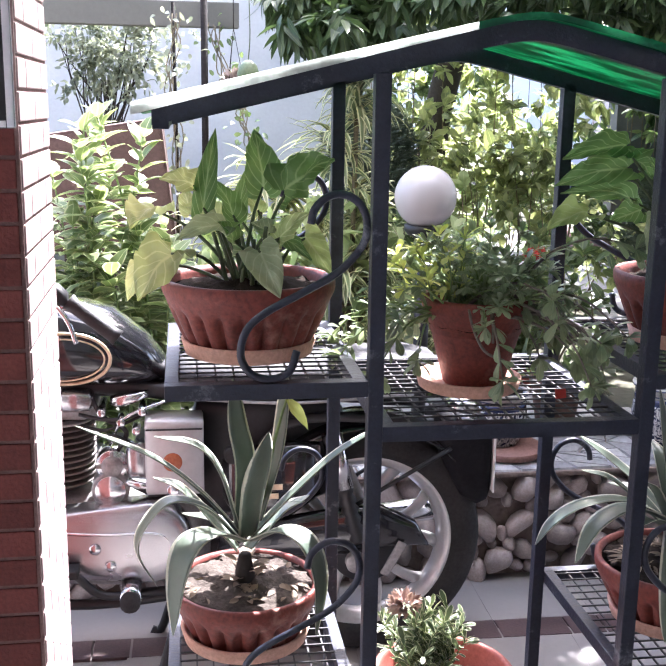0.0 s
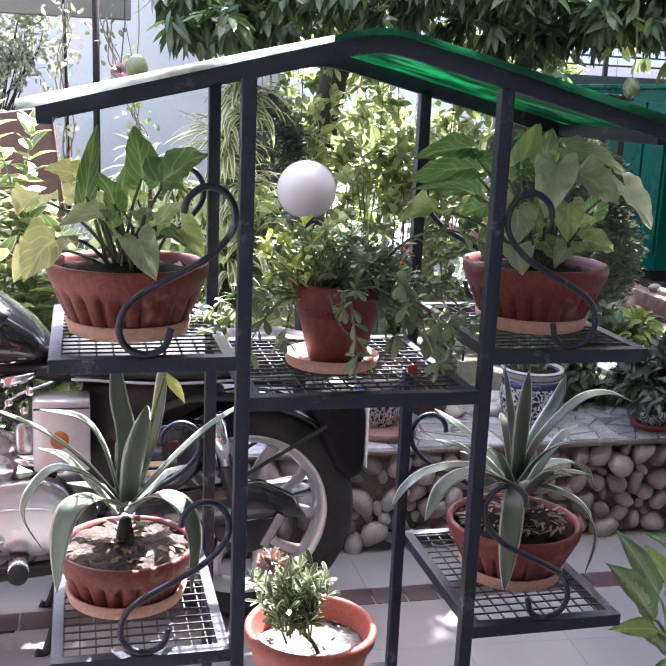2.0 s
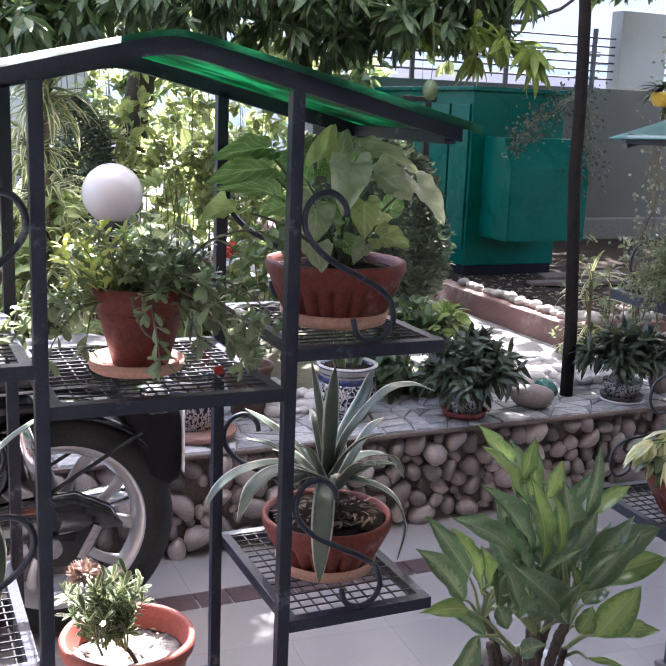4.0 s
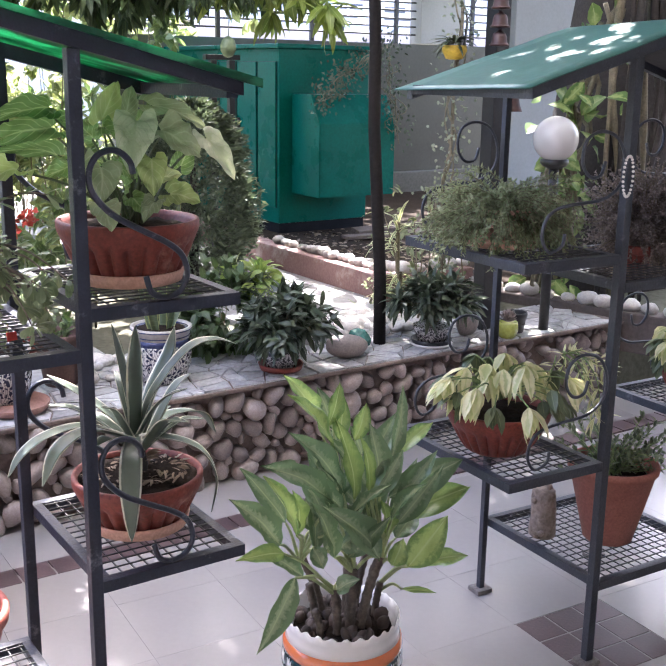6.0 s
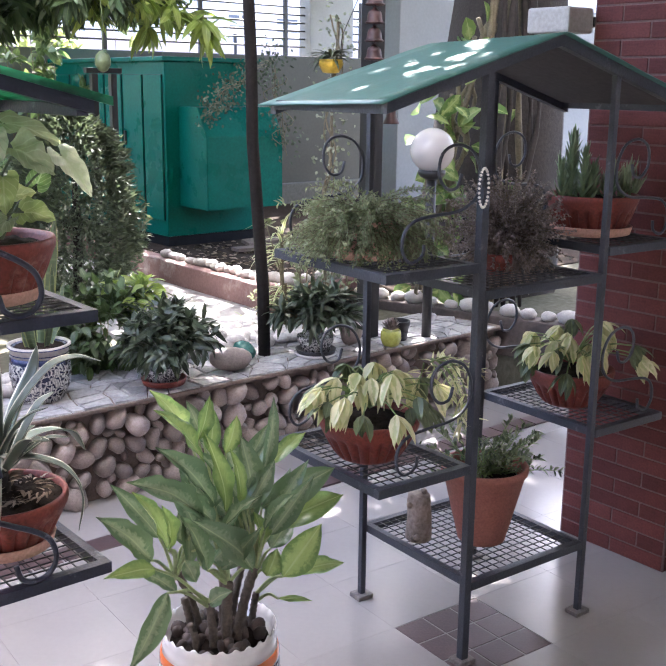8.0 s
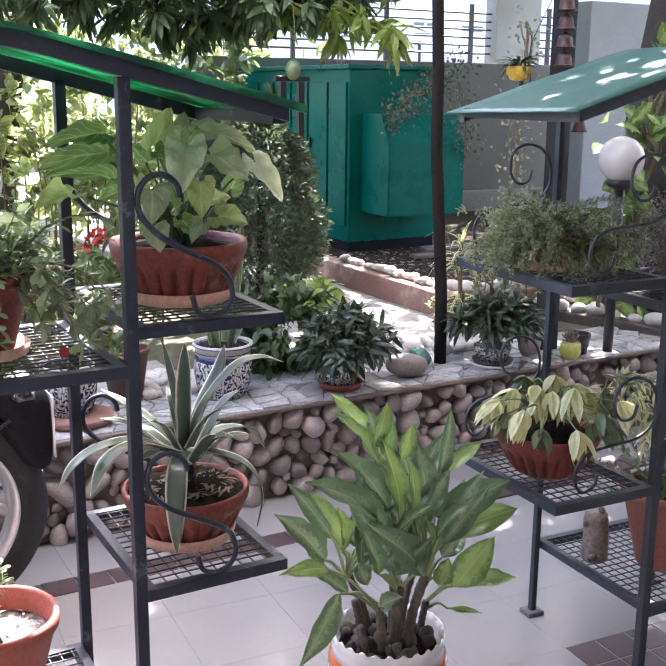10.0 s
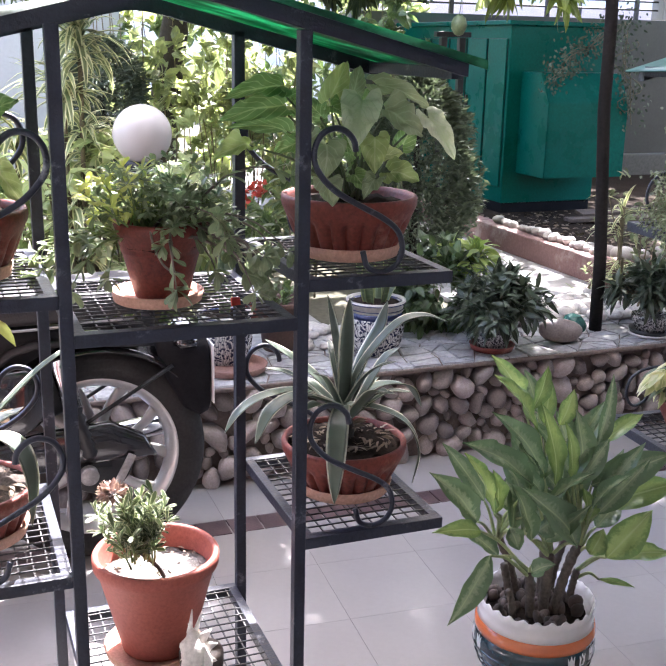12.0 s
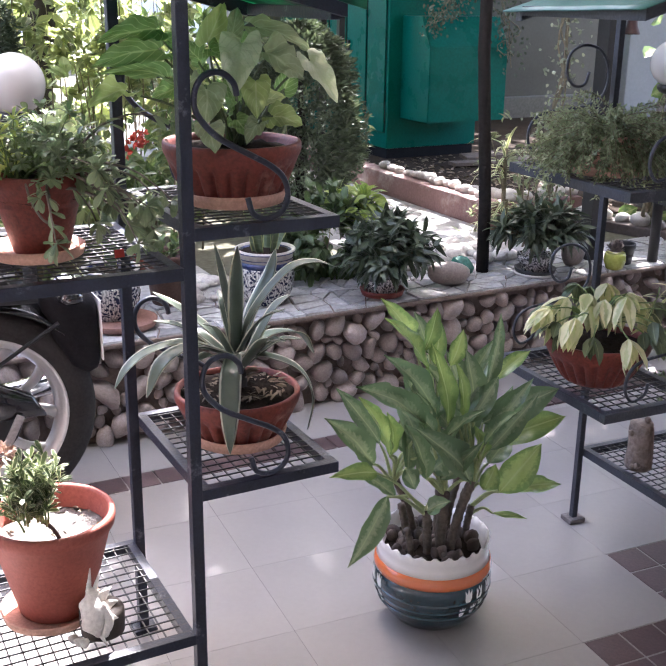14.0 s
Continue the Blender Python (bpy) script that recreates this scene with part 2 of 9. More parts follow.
milky("globe_white")
leafy("mango_leaf", (0.018, 0.042, 0.016), (0.072, 0.118, 0.042), rib=(0.10, 0.14, 0.05), rough=0.48, through_light=0.24)
leafy("young_leaf", (0.085, 0.140, 0.026), (0.235, 0.300, 0.072), rib=(0.30, 0.37, 0.13), rough=0.38, through_light=0.42)
leafy("citrus_leaf", (0.085, 0.125, 0.050), (0.36, 0.40, 0.20), rib=(0.34, 0.40, 0.17), rough=0.4, through_light=0.42)
leafy("green_leaf", (0.045, 0.085, 0.030), (0.16, 0.22, 0.085), rib=(0.2, 0.28, 0.1), rough=0.4, through_light=0.35)
leafy("dusky_leaf", (0.020, 0.034, 0.020), (0.078, 0.102, 0.062), rib=(0.09, 0.12, 0.07), rough=0.38, through_light=0.18)
leafy("hedge_dark", (0.026, 0.052, 0.020), (0.085, 0.130, 0.048), rib=(0.10, 0.15, 0.06), rough=0.38, through_light=0.25)
leafy("pale_leaf", (0.24, 0.32, 0.14), (0.50, 0.56, 0.34), rib=(0.48, 0.56, 0.3), rough=0.45, through_light=0.4)
leafy("striped_leaf", (0.12, 0.17, 0.08), (0.24, 0.28, 0.14), edge=(0.62, 0.62, 0.40), edge_at=0.26, rough=0.45, through_light=0.3)


# ---- mesh helpers ----
def mesh_from(name, bm, materials, smooth):
    me = bpy.data.meshes.new(name)
    bm.normal_update()
    bm.to_mesh(me)
    bm.free()
    for m in materials:
        me.materials.append(MATS[m])
    if smooth:
        me.shade_smooth()
    return me


def part(name, bm, material, parent=None, label="", smooth=True, at=None):
    """Links a bmesh as one mesh object, under a thing or under a part."""
    mats = [material] if isinstance(material, str) else material
    ob = new(name, mesh_from(name, bm, mats, smooth))
    ob.parent = parent
    if at is not None:
        ob.matrix_basis = at
    if label:
        tagged(ob, label)
    return ob


def thing(name, label, category, at=None, group="", kind=""):
    ob = new(name)
    ob.empty_display_size = 0.05
    if at is not None:
        ob.matrix_basis = at
    return tagged(ob, label, category, group, kind)


def box(bm, lo, hi, m=None, bevel=0.0):
    c, s = (Vector(lo) + Vector(hi)) / 2, Vector(hi) - Vector(lo)
    mm = Matrix.Translation(c) @ Matrix.Diagonal((*s, 1))
    r = bmesh.ops.create_cube(bm, size=1.0, matrix=(m @ mm) if m else mm)
    if bevel:
        es = list({e for v in r["verts"] for e in v.link_edges})
        bmesh.ops.bevel(bm, geom=es, offset=bevel, segments=2, affect="EDGES", profile=0.6)
    return bm


def boxed(lo, hi, bevel=0.0):
    return box(bmesh.new(), lo, hi, None, bevel)


def sweep(bm, pts, radius, sides=8, flat=1.0, cap=True):
    """A bar along a line of points; radius may be one for each point; flat squeezes it across its first axis."""
    pts = [Vector(p) for p in pts]
    n = len(pts)
    rad = radius if isinstance(radius, (list, tuple)) else [radius] * n
    rings, side = [], None
    for i, p in enumerate(pts):
        d = (pts[min(i + 1, n - 1)] - pts[max(i - 1, 0)]).normalized()
        if side is None:
            side = d.cross(Vector((0, 0, 1)) if abs(d.z) < 0.9 else Vector((1, 0, 0))).normalized()
        side = (side - d * side.dot(d)).normalized()
        up = d.cross(side)
        rings.append([bm.verts.new(p + (side * math.cos(a) * flat + up * math.sin(a)) * rad[i]) for a in (2 * math.pi * (k + 0.5) / sides for k in range(sides))])
    for a, b in zip(rings, rings[1:]):
        for k in range(sides):
            bm.faces.new((a[k], a[(k + 1) % sides], b[(k + 1) % sides], b[k]))
    if cap:
        bm.faces.new(rings[0][::-1])
        bm.faces.new(rings[-1])
    return bm


def smooth_line(pts, steps=5):
    """Catmull-Rom through the points."""
    P = [Vector(p) for p in pts]
    P = [P[0] * 2 - P[1]] + P + [P[-1] * 2 - P[-2]]
    out = []
    for i in range(1, len(P) - 2):
        a, b, c, d = P[i - 1:i + 3]
        for k in range(steps):
            u = k / steps
            out.append(0.5 * (2 * b + (c - a) * u + (2 * a - 5 * b + 4 * c - d) * u * u + (3 * b - a - 3 * c + d) * u ** 3))
    return out + [P[-2]]


def lathe(bm, profile, segs=40, flutes=0, flute_depth=0.0, lo=0.0, hi=1.0, wave=0.0, waves=0, m=None):
    """Turns a profile of (radius, height) round z; flutes press grooves into it between the heights lo and hi."""
    rings = []
    for r, z in profile:
        ring = []
        for k in range(segs):
            a = 2 * math.pi * k / segs
            rr = r
            if flutes and lo < z < hi:
                f = min(1.0, (z - lo) / 0.015, (hi - z) / 0.015)
                rr = r - flute_depth * f * (1 - abs(math.sin(a * flutes / 2)) ** 0.7)
            zz = z + (wave * math.sin(a * waves) if wave and r > 0 and z == max(p[1] for p in profile) else 0)
            co = Vector((rr * math.cos(a), rr * math.sin(a), zz))
            ring.append(bm.verts.new(m @ co if m else co))
        rings.append(ring)
    for a, b in zip(rings, rings[1:]):
        for k in range(segs):
            bm.faces.new((a[k], a[(k + 1) % segs], b[(k + 1) % segs], b[k]))
    bm.faces.new(rings[0][::-1])
    bm.faces.new(rings[-1])
    return bm


def pebble(seed, subdiv=2, rough=0.22):
    """A rounded river stone of about unit size, uneven."""
    bm = bmesh.new()
    bmesh.ops.create_icosphere(bm, subdivisions=subdiv, radius=0.5)
    o = Vector((seed * 7.3, seed * 3.1, seed * 1.7))
    for v in bm.verts:
        v.co *= 1 + rough * noise.noise(v.co * 1.7 + o) + 0.06 * noise.noise(v.co * 5 + o)
        v.co.z += (0.5 * (seed % 3) - 0.25) * rough * 3 * v.co.x ** 2
    return bm


def leaf_mesh(name, base, way, up, length, width, outline, bend=0.25, fold=0.2, twist=None):
    """One mesh of many leaves. base, way, up: n x 3; length, width: n; outline: (place along, share of the width) rows. UV: across, along."""
    base, way, up = (np.asarray(v, dtype=float) for v in (base, way, up))
    n = len(base)
    way = way / np.linalg.norm(way, axis=1)[:, None]
    side = np.cross(way, up)
    side /= np.maximum(np.linalg.norm(side, axis=1), 1e-6)[:, None]
    nor = np.cross(side, way)
    length, width = np.broadcast_to(length, n)[:, None], np.broadcast_to(width, n)[:, None]
    bend, fold = np.broadcast_to(bend, n)[:, None], np.broadcast_to(fold, n)[:, None]
    rows = len(outline)
    V = np.zeros((n, rows, 3, 3))
    for i, (s, w) in enumerate(outline):
        # the blade arcs over, keeping its length
        ang = bend * s * 2.0
        fx = np.where(np.abs(bend) < 1e-3, s, np.sin(ang) / np.where(np.abs(bend) < 1e-3, 1, 2 * bend))
        fz = np.where(np.abs(bend) < 1e-3, 0, (1 - np.cos(ang)) / np.where(np.abs(bend) < 1e-3, 1, 2 * bend))
        mid = base + way * fx * length - nor * fz * length
        nn = nor * np.cos(ang) + way * np.sin(ang)
        V[:, i, 1] = mid
        for j, sg in ((0, -0.5), (2, 0.5)):
            V[:, i, j] = mid + side * sg * w * width + nn * fold * w * width * 0.5
    V = V.reshape(-1, 3)
    quad = []
    for i in range(rows - 1):
        for j in range(2):
            a = i * 3 + j
            quad.append((a, a + 1, a + 4, a + 3))
    quad = np.array(quad)
    F = (quad[None] + (np.arange(n) * rows * 3)[:, None, None]).reshape(-1, 4)
    me = bpy.data.meshes.new(name)
    me.vertices.add(len(V))
    me.vertices.foreach_set("co", V.ravel())
    me.loops.add(F.size)
    me.loops.foreach_set("vertex_index", F.ravel().astype(np.int32))
    me.polygons.add(len(F))
    me.polygons.foreach_set("loop_start", np.arange(0, F.size, 4, dtype=np.int32))
    uvs = np.zeros((rows, 3, 2))
    for i, (s, w) in enumerate(outline):
        uvs[i, :, 0], uvs[i, :, 1] = (0, 0.5, 1), s
    U = np.tile(uvs.reshape(-1, 2), (n, 1))[F.ravel()]
    layer = me.uv_layers.new(name="UVMap")
    layer.data.foreach_set("uv", U.ravel())
    me.update(calc_edges=True)
    me.validate()
    me.shade_smooth()
    return me


OVAL = [(0, 0.08), (0.2, 0.75), (0.45, 1.0), (0.75, 0.68), (1, 0.04)]
LANCE = [(0, 0.1), (0.25, 0.8), (0.5, 1.0), (0.8, 0.55), (1, 0.03)]
STRAP = [(0, 0.8), (0.3, 1.0), (0.6, 0.9), (0.85, 0.55), (1, 0.03)]
SMALL = [(0, 0.1), (0.45, 1.0), (1, 0.06)]


def leaves(name, material, parent, base, way, up, length, width, outline=OVAL, bend=0.25, fold=0.2, label=""):
    me = leaf_mesh(name, base, way, up, length, width, outline, bend, fold)
    me.materials.append(MATS[material])
    ob = new(name, me)
    ob.parent = parent
    if label:
        tagged(ob, label)
    return ob


def unit(rng, n):
    v = rng.normal(size=(n, 3))
    return v / np.linalg.norm(v, axis=1)[:, None]


def rosettes(rng, tips, ways, per, length, spread=1.1, droop=0.5):
    """Leaves in whorls at twig tips: gives base, way, up, length."""
    n = len(tips)
    base = np.repeat(tips, per, 0) + rng.normal(scale=0.012, size=(n * per, 3))
    way = np.repeat(ways, per, 0) + unit(rng, n * per) * spread
    way[:, 2] -= droop
    way /= np.linalg.norm(way, axis=1)[:, None]
    up = np.tile((0.0, 0.0, 1.0), (n * per, 1)) + rng.normal(scale=0.4, size=(n * per, 3))
    return base, way, up, length * rng.uniform(0.65, 1.15, n * per)


def crown_tips(rng, centre, radii, n, clumps=14, hollow=0.45):
    """Twig tips in uneven clumps inside an ellipsoid."""
    cc = unit(rng, clumps) * rng.uniform(hollow, 0.85, clumps)[:, None]
    pick = rng.integers(0, clumps, n)
    p = cc[pick] + rng.normal(scale=0.2, size=(n, 3))
    way = p / np.maximum(np.linalg.norm(p, axis=1), 0.05)[:, None]
    return np.array(centre) + p * np.array(radii), way


def limbs(bm, root, tips, rng, thick, top, start=0.5):
    """A tapered trunk from root to top with limbs that reach towards the given points."""
    root, top = Vector(root), Vector(top)
    mid = root.lerp(top, 0.5) + Vector(rng.normal(scale=0.06, size=3)) * (top - root).length * 0.5
    line = smooth_line([root, mid, top], 6)
    sweep(bm, line, [thick * (1 - 0.6 * i / (len(line) - 1)) for i in range(len(line))], 10)
    for p in tips:
        p = Vector(p)
        s = line[int(rng.integers(int(len(line) * start), len(line)))]
        m = s.lerp(p, 0.5) + Vector(rng.normal(scale=0.08, size=3)) * (p - s).length
        m.z = max(m.z, min(s.z, p.z))
        sweep(bm, smooth_line([s, m, p], 4), [thick * 0.32 * (1 - 0.8 * i / 8) for i in range(9)], 6)
    return bm


def shrub(name, label, category, seed, root, centre, radii, n, per, length, width, material, outline=OVAL, spread=1.1, droop=0.2, bend=0.25, thick=0.02, clumps=14, hollow=0.45, n_limbs=10, bark="twig", group="", branch_label="", fold=0.2):
    rng = np.random.default_rng(seed)
    root = Vector(root)
    ob = thing(name, label, category, Matrix.Translation(root), group)
    tips, ways = crown_tips(rng, Vector(centre) - root, radii, n, clumps, hollow)
    part("stem" if thick < 0.03 else "trunk", limbs(bmesh.new(), (0, 0, 0), tips[:n_limbs], rng, thick, (Vector(centre) - root) * 0.75), bark, ob, branch_label)
    b, w, u, l = rosettes(rng, tips, ways, per, length, spread, droop)
    leaves("crown", material, ob, b, w, u, l, width * l / length, outline, bend, fold)
    return ob


# ---- setting ----
GARDEN = 0.36
WALL_Y = 1.44
WALL_END = 3.52


def slab(name, lo, hi, material, label="", category="", bevel=0.0):
    ob = part(name, boxed(lo, hi, bevel), material, None, "", False)
    return tagged(ob, label, category, "", "structure")


slab("ground", (-60, -60, -0.30), (60, 60, -0.02), "earth", "dry brown earth under the porch and garden", "ground")
slab("garden_ground", (-14, 1.50, 0.0), (9.5, 26, GARDEN - 0.02), "lawn", "patchy garden soil and grass behind the cobble wall", "ground")
floor = slab("floor", (-6, -4.2, -0.02), (6, 1.50, -0.006), "grout", "porch floor of glossy cream tiles with dark red insets", "floor")
# out of view; white so that it bounces fill light onto the racks
slab("unseen_fill_wall", (-6, -4.45, 0), (6, -4.2, 2.95), "white_plaster", "unseen white wall behind the porch, added for fill light", "wall")
# ceiling is out of view; only the brick pillars suggest it
slab("ceiling", (-6, -4.45, 2.95), (6, 0.55, 3.15), "white_plaster", "unseen white porch ceiling slab", "ceiling")
# made-up mass over the porch that keeps southern sky light off the garden
slab("sky_block_wall", (-6, -0.2, 3.152), (6, 0.45, 6.2), "white_plaster", "unseen block above the porch, added to shut out southern sky", "wall")
# both side walls are out of view and merely close the porch in
slab("wall_west", (-6.2, -4.45, 0), (-6, 0.3, 2.95), "white_plaster", "unseen white side wall closing the porch", "wall")
slab("wall_east", (6, -4.45, 0), (6.2, 0.3, 2.95), "white_plaster", "unseen white side wall closing the porch", "wall")
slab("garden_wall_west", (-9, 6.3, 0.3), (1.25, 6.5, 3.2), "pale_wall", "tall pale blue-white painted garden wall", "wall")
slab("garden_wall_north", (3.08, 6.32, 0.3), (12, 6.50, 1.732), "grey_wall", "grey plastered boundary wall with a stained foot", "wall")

# ---- the two plant racks ----
Z1, ZC, Z2, ZB = 1.043, 0.975, 0.539, 0.226
SPIRAL = [(0.068, 0.222), (0.080, 0.192), (0.112, 0.190), (0.136, 0.222), (0.128, 0.268), (0.086, 0.287), (0.036, 0.272), (0.008, 0.224), (0.016, 0.170), (0.065, 0.139), (0.140, 0.132), (0.200, 0.124), (0.232, 0.100), (0.238, 0.060), (0.215, 0.030), (0.180, 0.042), (0.174, 0.068)]
SCROLL = [(0.084, 0.232), (0.079, 0.252), (0.062, 0.268), (0.042, 0.272), (0.020, 0.262), (0.007, 0.236), (0.012, 0.203), (0.045, 0.166), (0.095, 0.137), (0.145, 0.110), (0.172, 0.085), (0.180, 0.050), (0.166, 0.024), (0.138, 0.015), (0.112, 0.026), (0.102, 0.055)]


def shelf(parent, lo, hi, z, label="", metal="iron"):
    """A frame of angle iron with welded wire on it; z is the middle of its bars."""
    bm = bmesh.new()
    t, h = 0.020, 0.0115
    box(bm, (lo[0], lo[1], z - h), (hi[0], lo[1] + t, z + h), None, 0.0015)
    box(bm, (lo[0], hi[1] - t, z - h), (hi[0], hi[1], z + h), None, 0.0015)
    box(bm, (lo[0], lo[1] + t, z - h), (lo[0] + t, hi[1] - t, z + h), None, 0.0015)
    box(bm, (hi[0] - t, lo[1] + t, z - h), (hi[0], hi[1] - t, z + h), None, 0.0015)
    ob = part("shelf_frame", bm, metal, parent, label, False)
    bm = bmesh.new()
    zz, r, n = z + h * 0.55, 0.0013, 0.0262
    x = lo[0] + t
    while x < hi[0] - t * 0.5:
        box(bm, (x - r, lo[1] + 0.004, zz), (x + r, hi[1] - 0.004, zz + 2 * r))
        x += n
    y = lo[1] + t
    while y < hi[1] - t * 0.5:
        box(bm, (lo[0] + 0.004, y - r, zz + 2 * r), (hi[0] - 0.004, y + r, zz + 4 * r))
        y += n
    part("wire_grid", bm, "wire", ob, "square welded wire grid", False)
    return ob


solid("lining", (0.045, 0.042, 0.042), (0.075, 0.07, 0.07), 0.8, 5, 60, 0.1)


def crown(dx, slope, soft=0.03):
    """How far the roof has fallen at dx from its ridge, which is bent rather than folded."""
    return slope * (math.sqrt(dx * dx + soft * soft) - soft)


def rack(name, label, at, W, D, zb, roof_mat, roof_label, curl, za=1.550, soft=0.03, zt=1.478, slim=(), plate="iron", plate_label="square iron foot plate", metal="iron"):
    ob = thing(name, label, "plant rack", at, "plant racks")
    p = 0.011
    for i, x in enumerate((0, W)):
        for j, y in enumerate((0, D)):
            w = 0.0085 if (i, j) in slim else p
            part("post", boxed((x - w, y - w, 0.012), (x + w, y + w, zt), 0.0018), metal, ob, "", False)
            bm = boxed((x - 0.027, y - 0.023, 0.0), (x + 0.027, y + 0.023, 0.013), 0.003)
            for v in bm.verts:
                v.co += Vector((1, 1, 0)) * 0.004 * noise.noise(v.co * 60 + Vector((i, j, 0)))
            part("foot_plate", bm, plate, ob, plate_label, False)
    shelf(ob, (p, -p), (W - p, D + p), ZC, "", metal)
    shelf(ob, (p, -p), (W - p, D + p), zb, "", metal)
    for z, l in ((Z1, 0.296), (Z2, 0.302)):
        shelf(ob, (-l, -p), (-p, D + p), z, "", metal)
        shelf(ob, (W + p, -p), (W + l, D + p), z, "", metal)
    # gable: two sloping bars at front and back, eave bars, thin roof sheets
    run, over = W / 2 + 0.305, 0.018
    ze = 1.410
    for y in (0, D):
        for s in (-1, 1):
            bm = bmesh.new()
            rings = []
            for dx in (0, 0.012, 0.024, 0.04, 0.06, run):
                z = za - crown(dx, (za - ze - 0.015) / run, soft) - 0.012 * y / D
                rings.append([bm.verts.new((W / 2 + s * dx, yy, zz)) for yy, zz in ((y - p, z - 0.027), (y + p, z - 0.027), (y + p, z), (y - p, z))])
            for a, b in zip(rings, rings[1:]):
                for k in range(4):
                    bm.faces.new((a[k], a[(k + 1) % 4], b[(k + 1) % 4], b[k]))
            bm.faces.new(rings[0])
            bm.faces.new(rings[-1][::-1])
            bmesh.ops.recalc_face_normals(bm, faces=bm.faces)
            part("gable_bar", bm, metal, ob, "", False)
    for s in (-1, 1):
        x = W / 2 + s * (run - p)
        part("eave_bar", boxed((x - p, p, ze - 0.010), (x + p, D - p, ze + 0.012), 0.001), metal, ob, "", False)
        bm = bmesh.new()
        x1 = W / 2 + s * (run + 0.026)
        slope = (za - ze - 0.015) / run
        grid = []
        for i in range(25):
            row = []
            for j in range(9):
                u, w = (i / 24) ** 1.6, j / 8
                x, y = W / 2 + (x1 - W / 2) * u, -p - over + (D + 2 * p + 2 * over) * w
                row.append(bm.verts.new((x, y, za + 0.004 - crown(abs(x - W / 2), slope, soft) - 0.012 * y / D + 0.0006 * math.sin(j * 1.9 + i * 0.7))))
            grid.append(row)
        for i in range(24):
            for j in range(8):
                bm.faces.new((grid[i][j], grid[i + 1][j], grid[i + 1][j + 1], grid[i][j + 1]))
        bmesh.ops.recalc_face_normals(bm, faces=bm.faces)
        bmesh.ops.solidify(bm, geom=bm.faces[:], thickness=0.003)
        part("roof_sheet", bm, roof_mat, ob, roof_label, True)
        if curl is SCROLL:
            yy = -p - over
            # left edge turns whitish past the ridge: sun glare put into its colour
            for lo_, hi_, mat, text in ((0.0, 0.085, roof_mat, ""), (0.085, run + 0.026, "sheet_edge" if s < 0 else roof_mat, "sheet edge painted whitish for sun glare" if s < 0 else "")):
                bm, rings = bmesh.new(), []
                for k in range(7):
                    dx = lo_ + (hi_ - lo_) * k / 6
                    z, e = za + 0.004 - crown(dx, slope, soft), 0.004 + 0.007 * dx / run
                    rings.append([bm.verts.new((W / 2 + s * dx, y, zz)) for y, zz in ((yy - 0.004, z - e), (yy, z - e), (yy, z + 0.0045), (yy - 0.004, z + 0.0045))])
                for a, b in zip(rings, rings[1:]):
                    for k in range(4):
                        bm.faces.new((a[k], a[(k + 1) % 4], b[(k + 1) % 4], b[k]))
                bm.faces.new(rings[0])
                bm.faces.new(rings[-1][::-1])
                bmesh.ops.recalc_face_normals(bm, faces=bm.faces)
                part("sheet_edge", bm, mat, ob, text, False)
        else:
            # extra thin sheet, added to give the roof a dark grey underside
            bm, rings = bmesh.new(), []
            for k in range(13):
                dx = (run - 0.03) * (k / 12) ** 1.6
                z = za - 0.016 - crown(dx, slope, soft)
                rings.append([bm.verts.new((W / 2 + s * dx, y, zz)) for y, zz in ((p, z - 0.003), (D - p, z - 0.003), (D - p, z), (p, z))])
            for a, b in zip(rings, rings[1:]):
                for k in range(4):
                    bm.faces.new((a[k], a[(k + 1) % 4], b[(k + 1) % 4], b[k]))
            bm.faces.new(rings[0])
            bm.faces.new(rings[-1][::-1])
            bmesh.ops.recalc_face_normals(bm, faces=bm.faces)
            part("roof_underside", bm, "lining", ob, "dark grey underside of the roof", False)
    # scrolls of bent bar between post and shelf, front and back
    for y in (-p + 0.004, D + p - 0.004):
        for x, s in ((-p, -1), (W + p, 1)):
            for z in (Z1, Z2):
                pts = smooth_line([(x + s * u, y, z + 0.002 + v) for u, v in curl], 4)
                part("scroll", sweep(bmesh.new(), pts, 0.0056 if curl is SCROLL else 0.0040, 6), metal, ob, "S-shaped scroll of bent iron bar")
    return ob


def plastic_sheet(name, colour, clear):
    m, t, b = tree_of(name)
    n1 = noise_node(t, 9.0, 5.0, 0.65)
    mp = t.nodes.new("ShaderNodeMapping")
    mp.inputs["Scale"].default_value = (0.6, 2.2, 1.0)
    t.links.new(t.nodes["Texture Coordinate"].outputs["Object"], mp.inputs["Vector"])
    t.links.new(mp.outputs[0], n1.inputs["Vector"])
    col = ramp_node(t, n1.outputs[0], [(0.40, [v * 0.4 for v in colour]), (0.49, [v * 0.8 for v in colour]), (0.60, [min(1, v * 1.9 + 0.03) for v in colour])]).outputs[0]
    t.links.new(col, b.inputs["Base Color"])
    b.inputs["Roughness"].default_value = 0.32
    tr = t.nodes.new("ShaderNodeBsdfTranslucent")
    t.links.new(mix_node(t, 1.0, col, (2.2, 2.2, 2.2), "MULTIPLY"), tr.inputs[0])
    mx = t.nodes.new("ShaderNodeMixShader")
    mx.inputs[0].default_value = clear
    t.links.new(b.outputs[0], mx.inputs[1])
    t.links.new(tr.outputs[0], mx.inputs[2])
    t.links.new(mx.outputs[0], t.nodes["Material Output"].inputs[0])
    MATS[name] = m


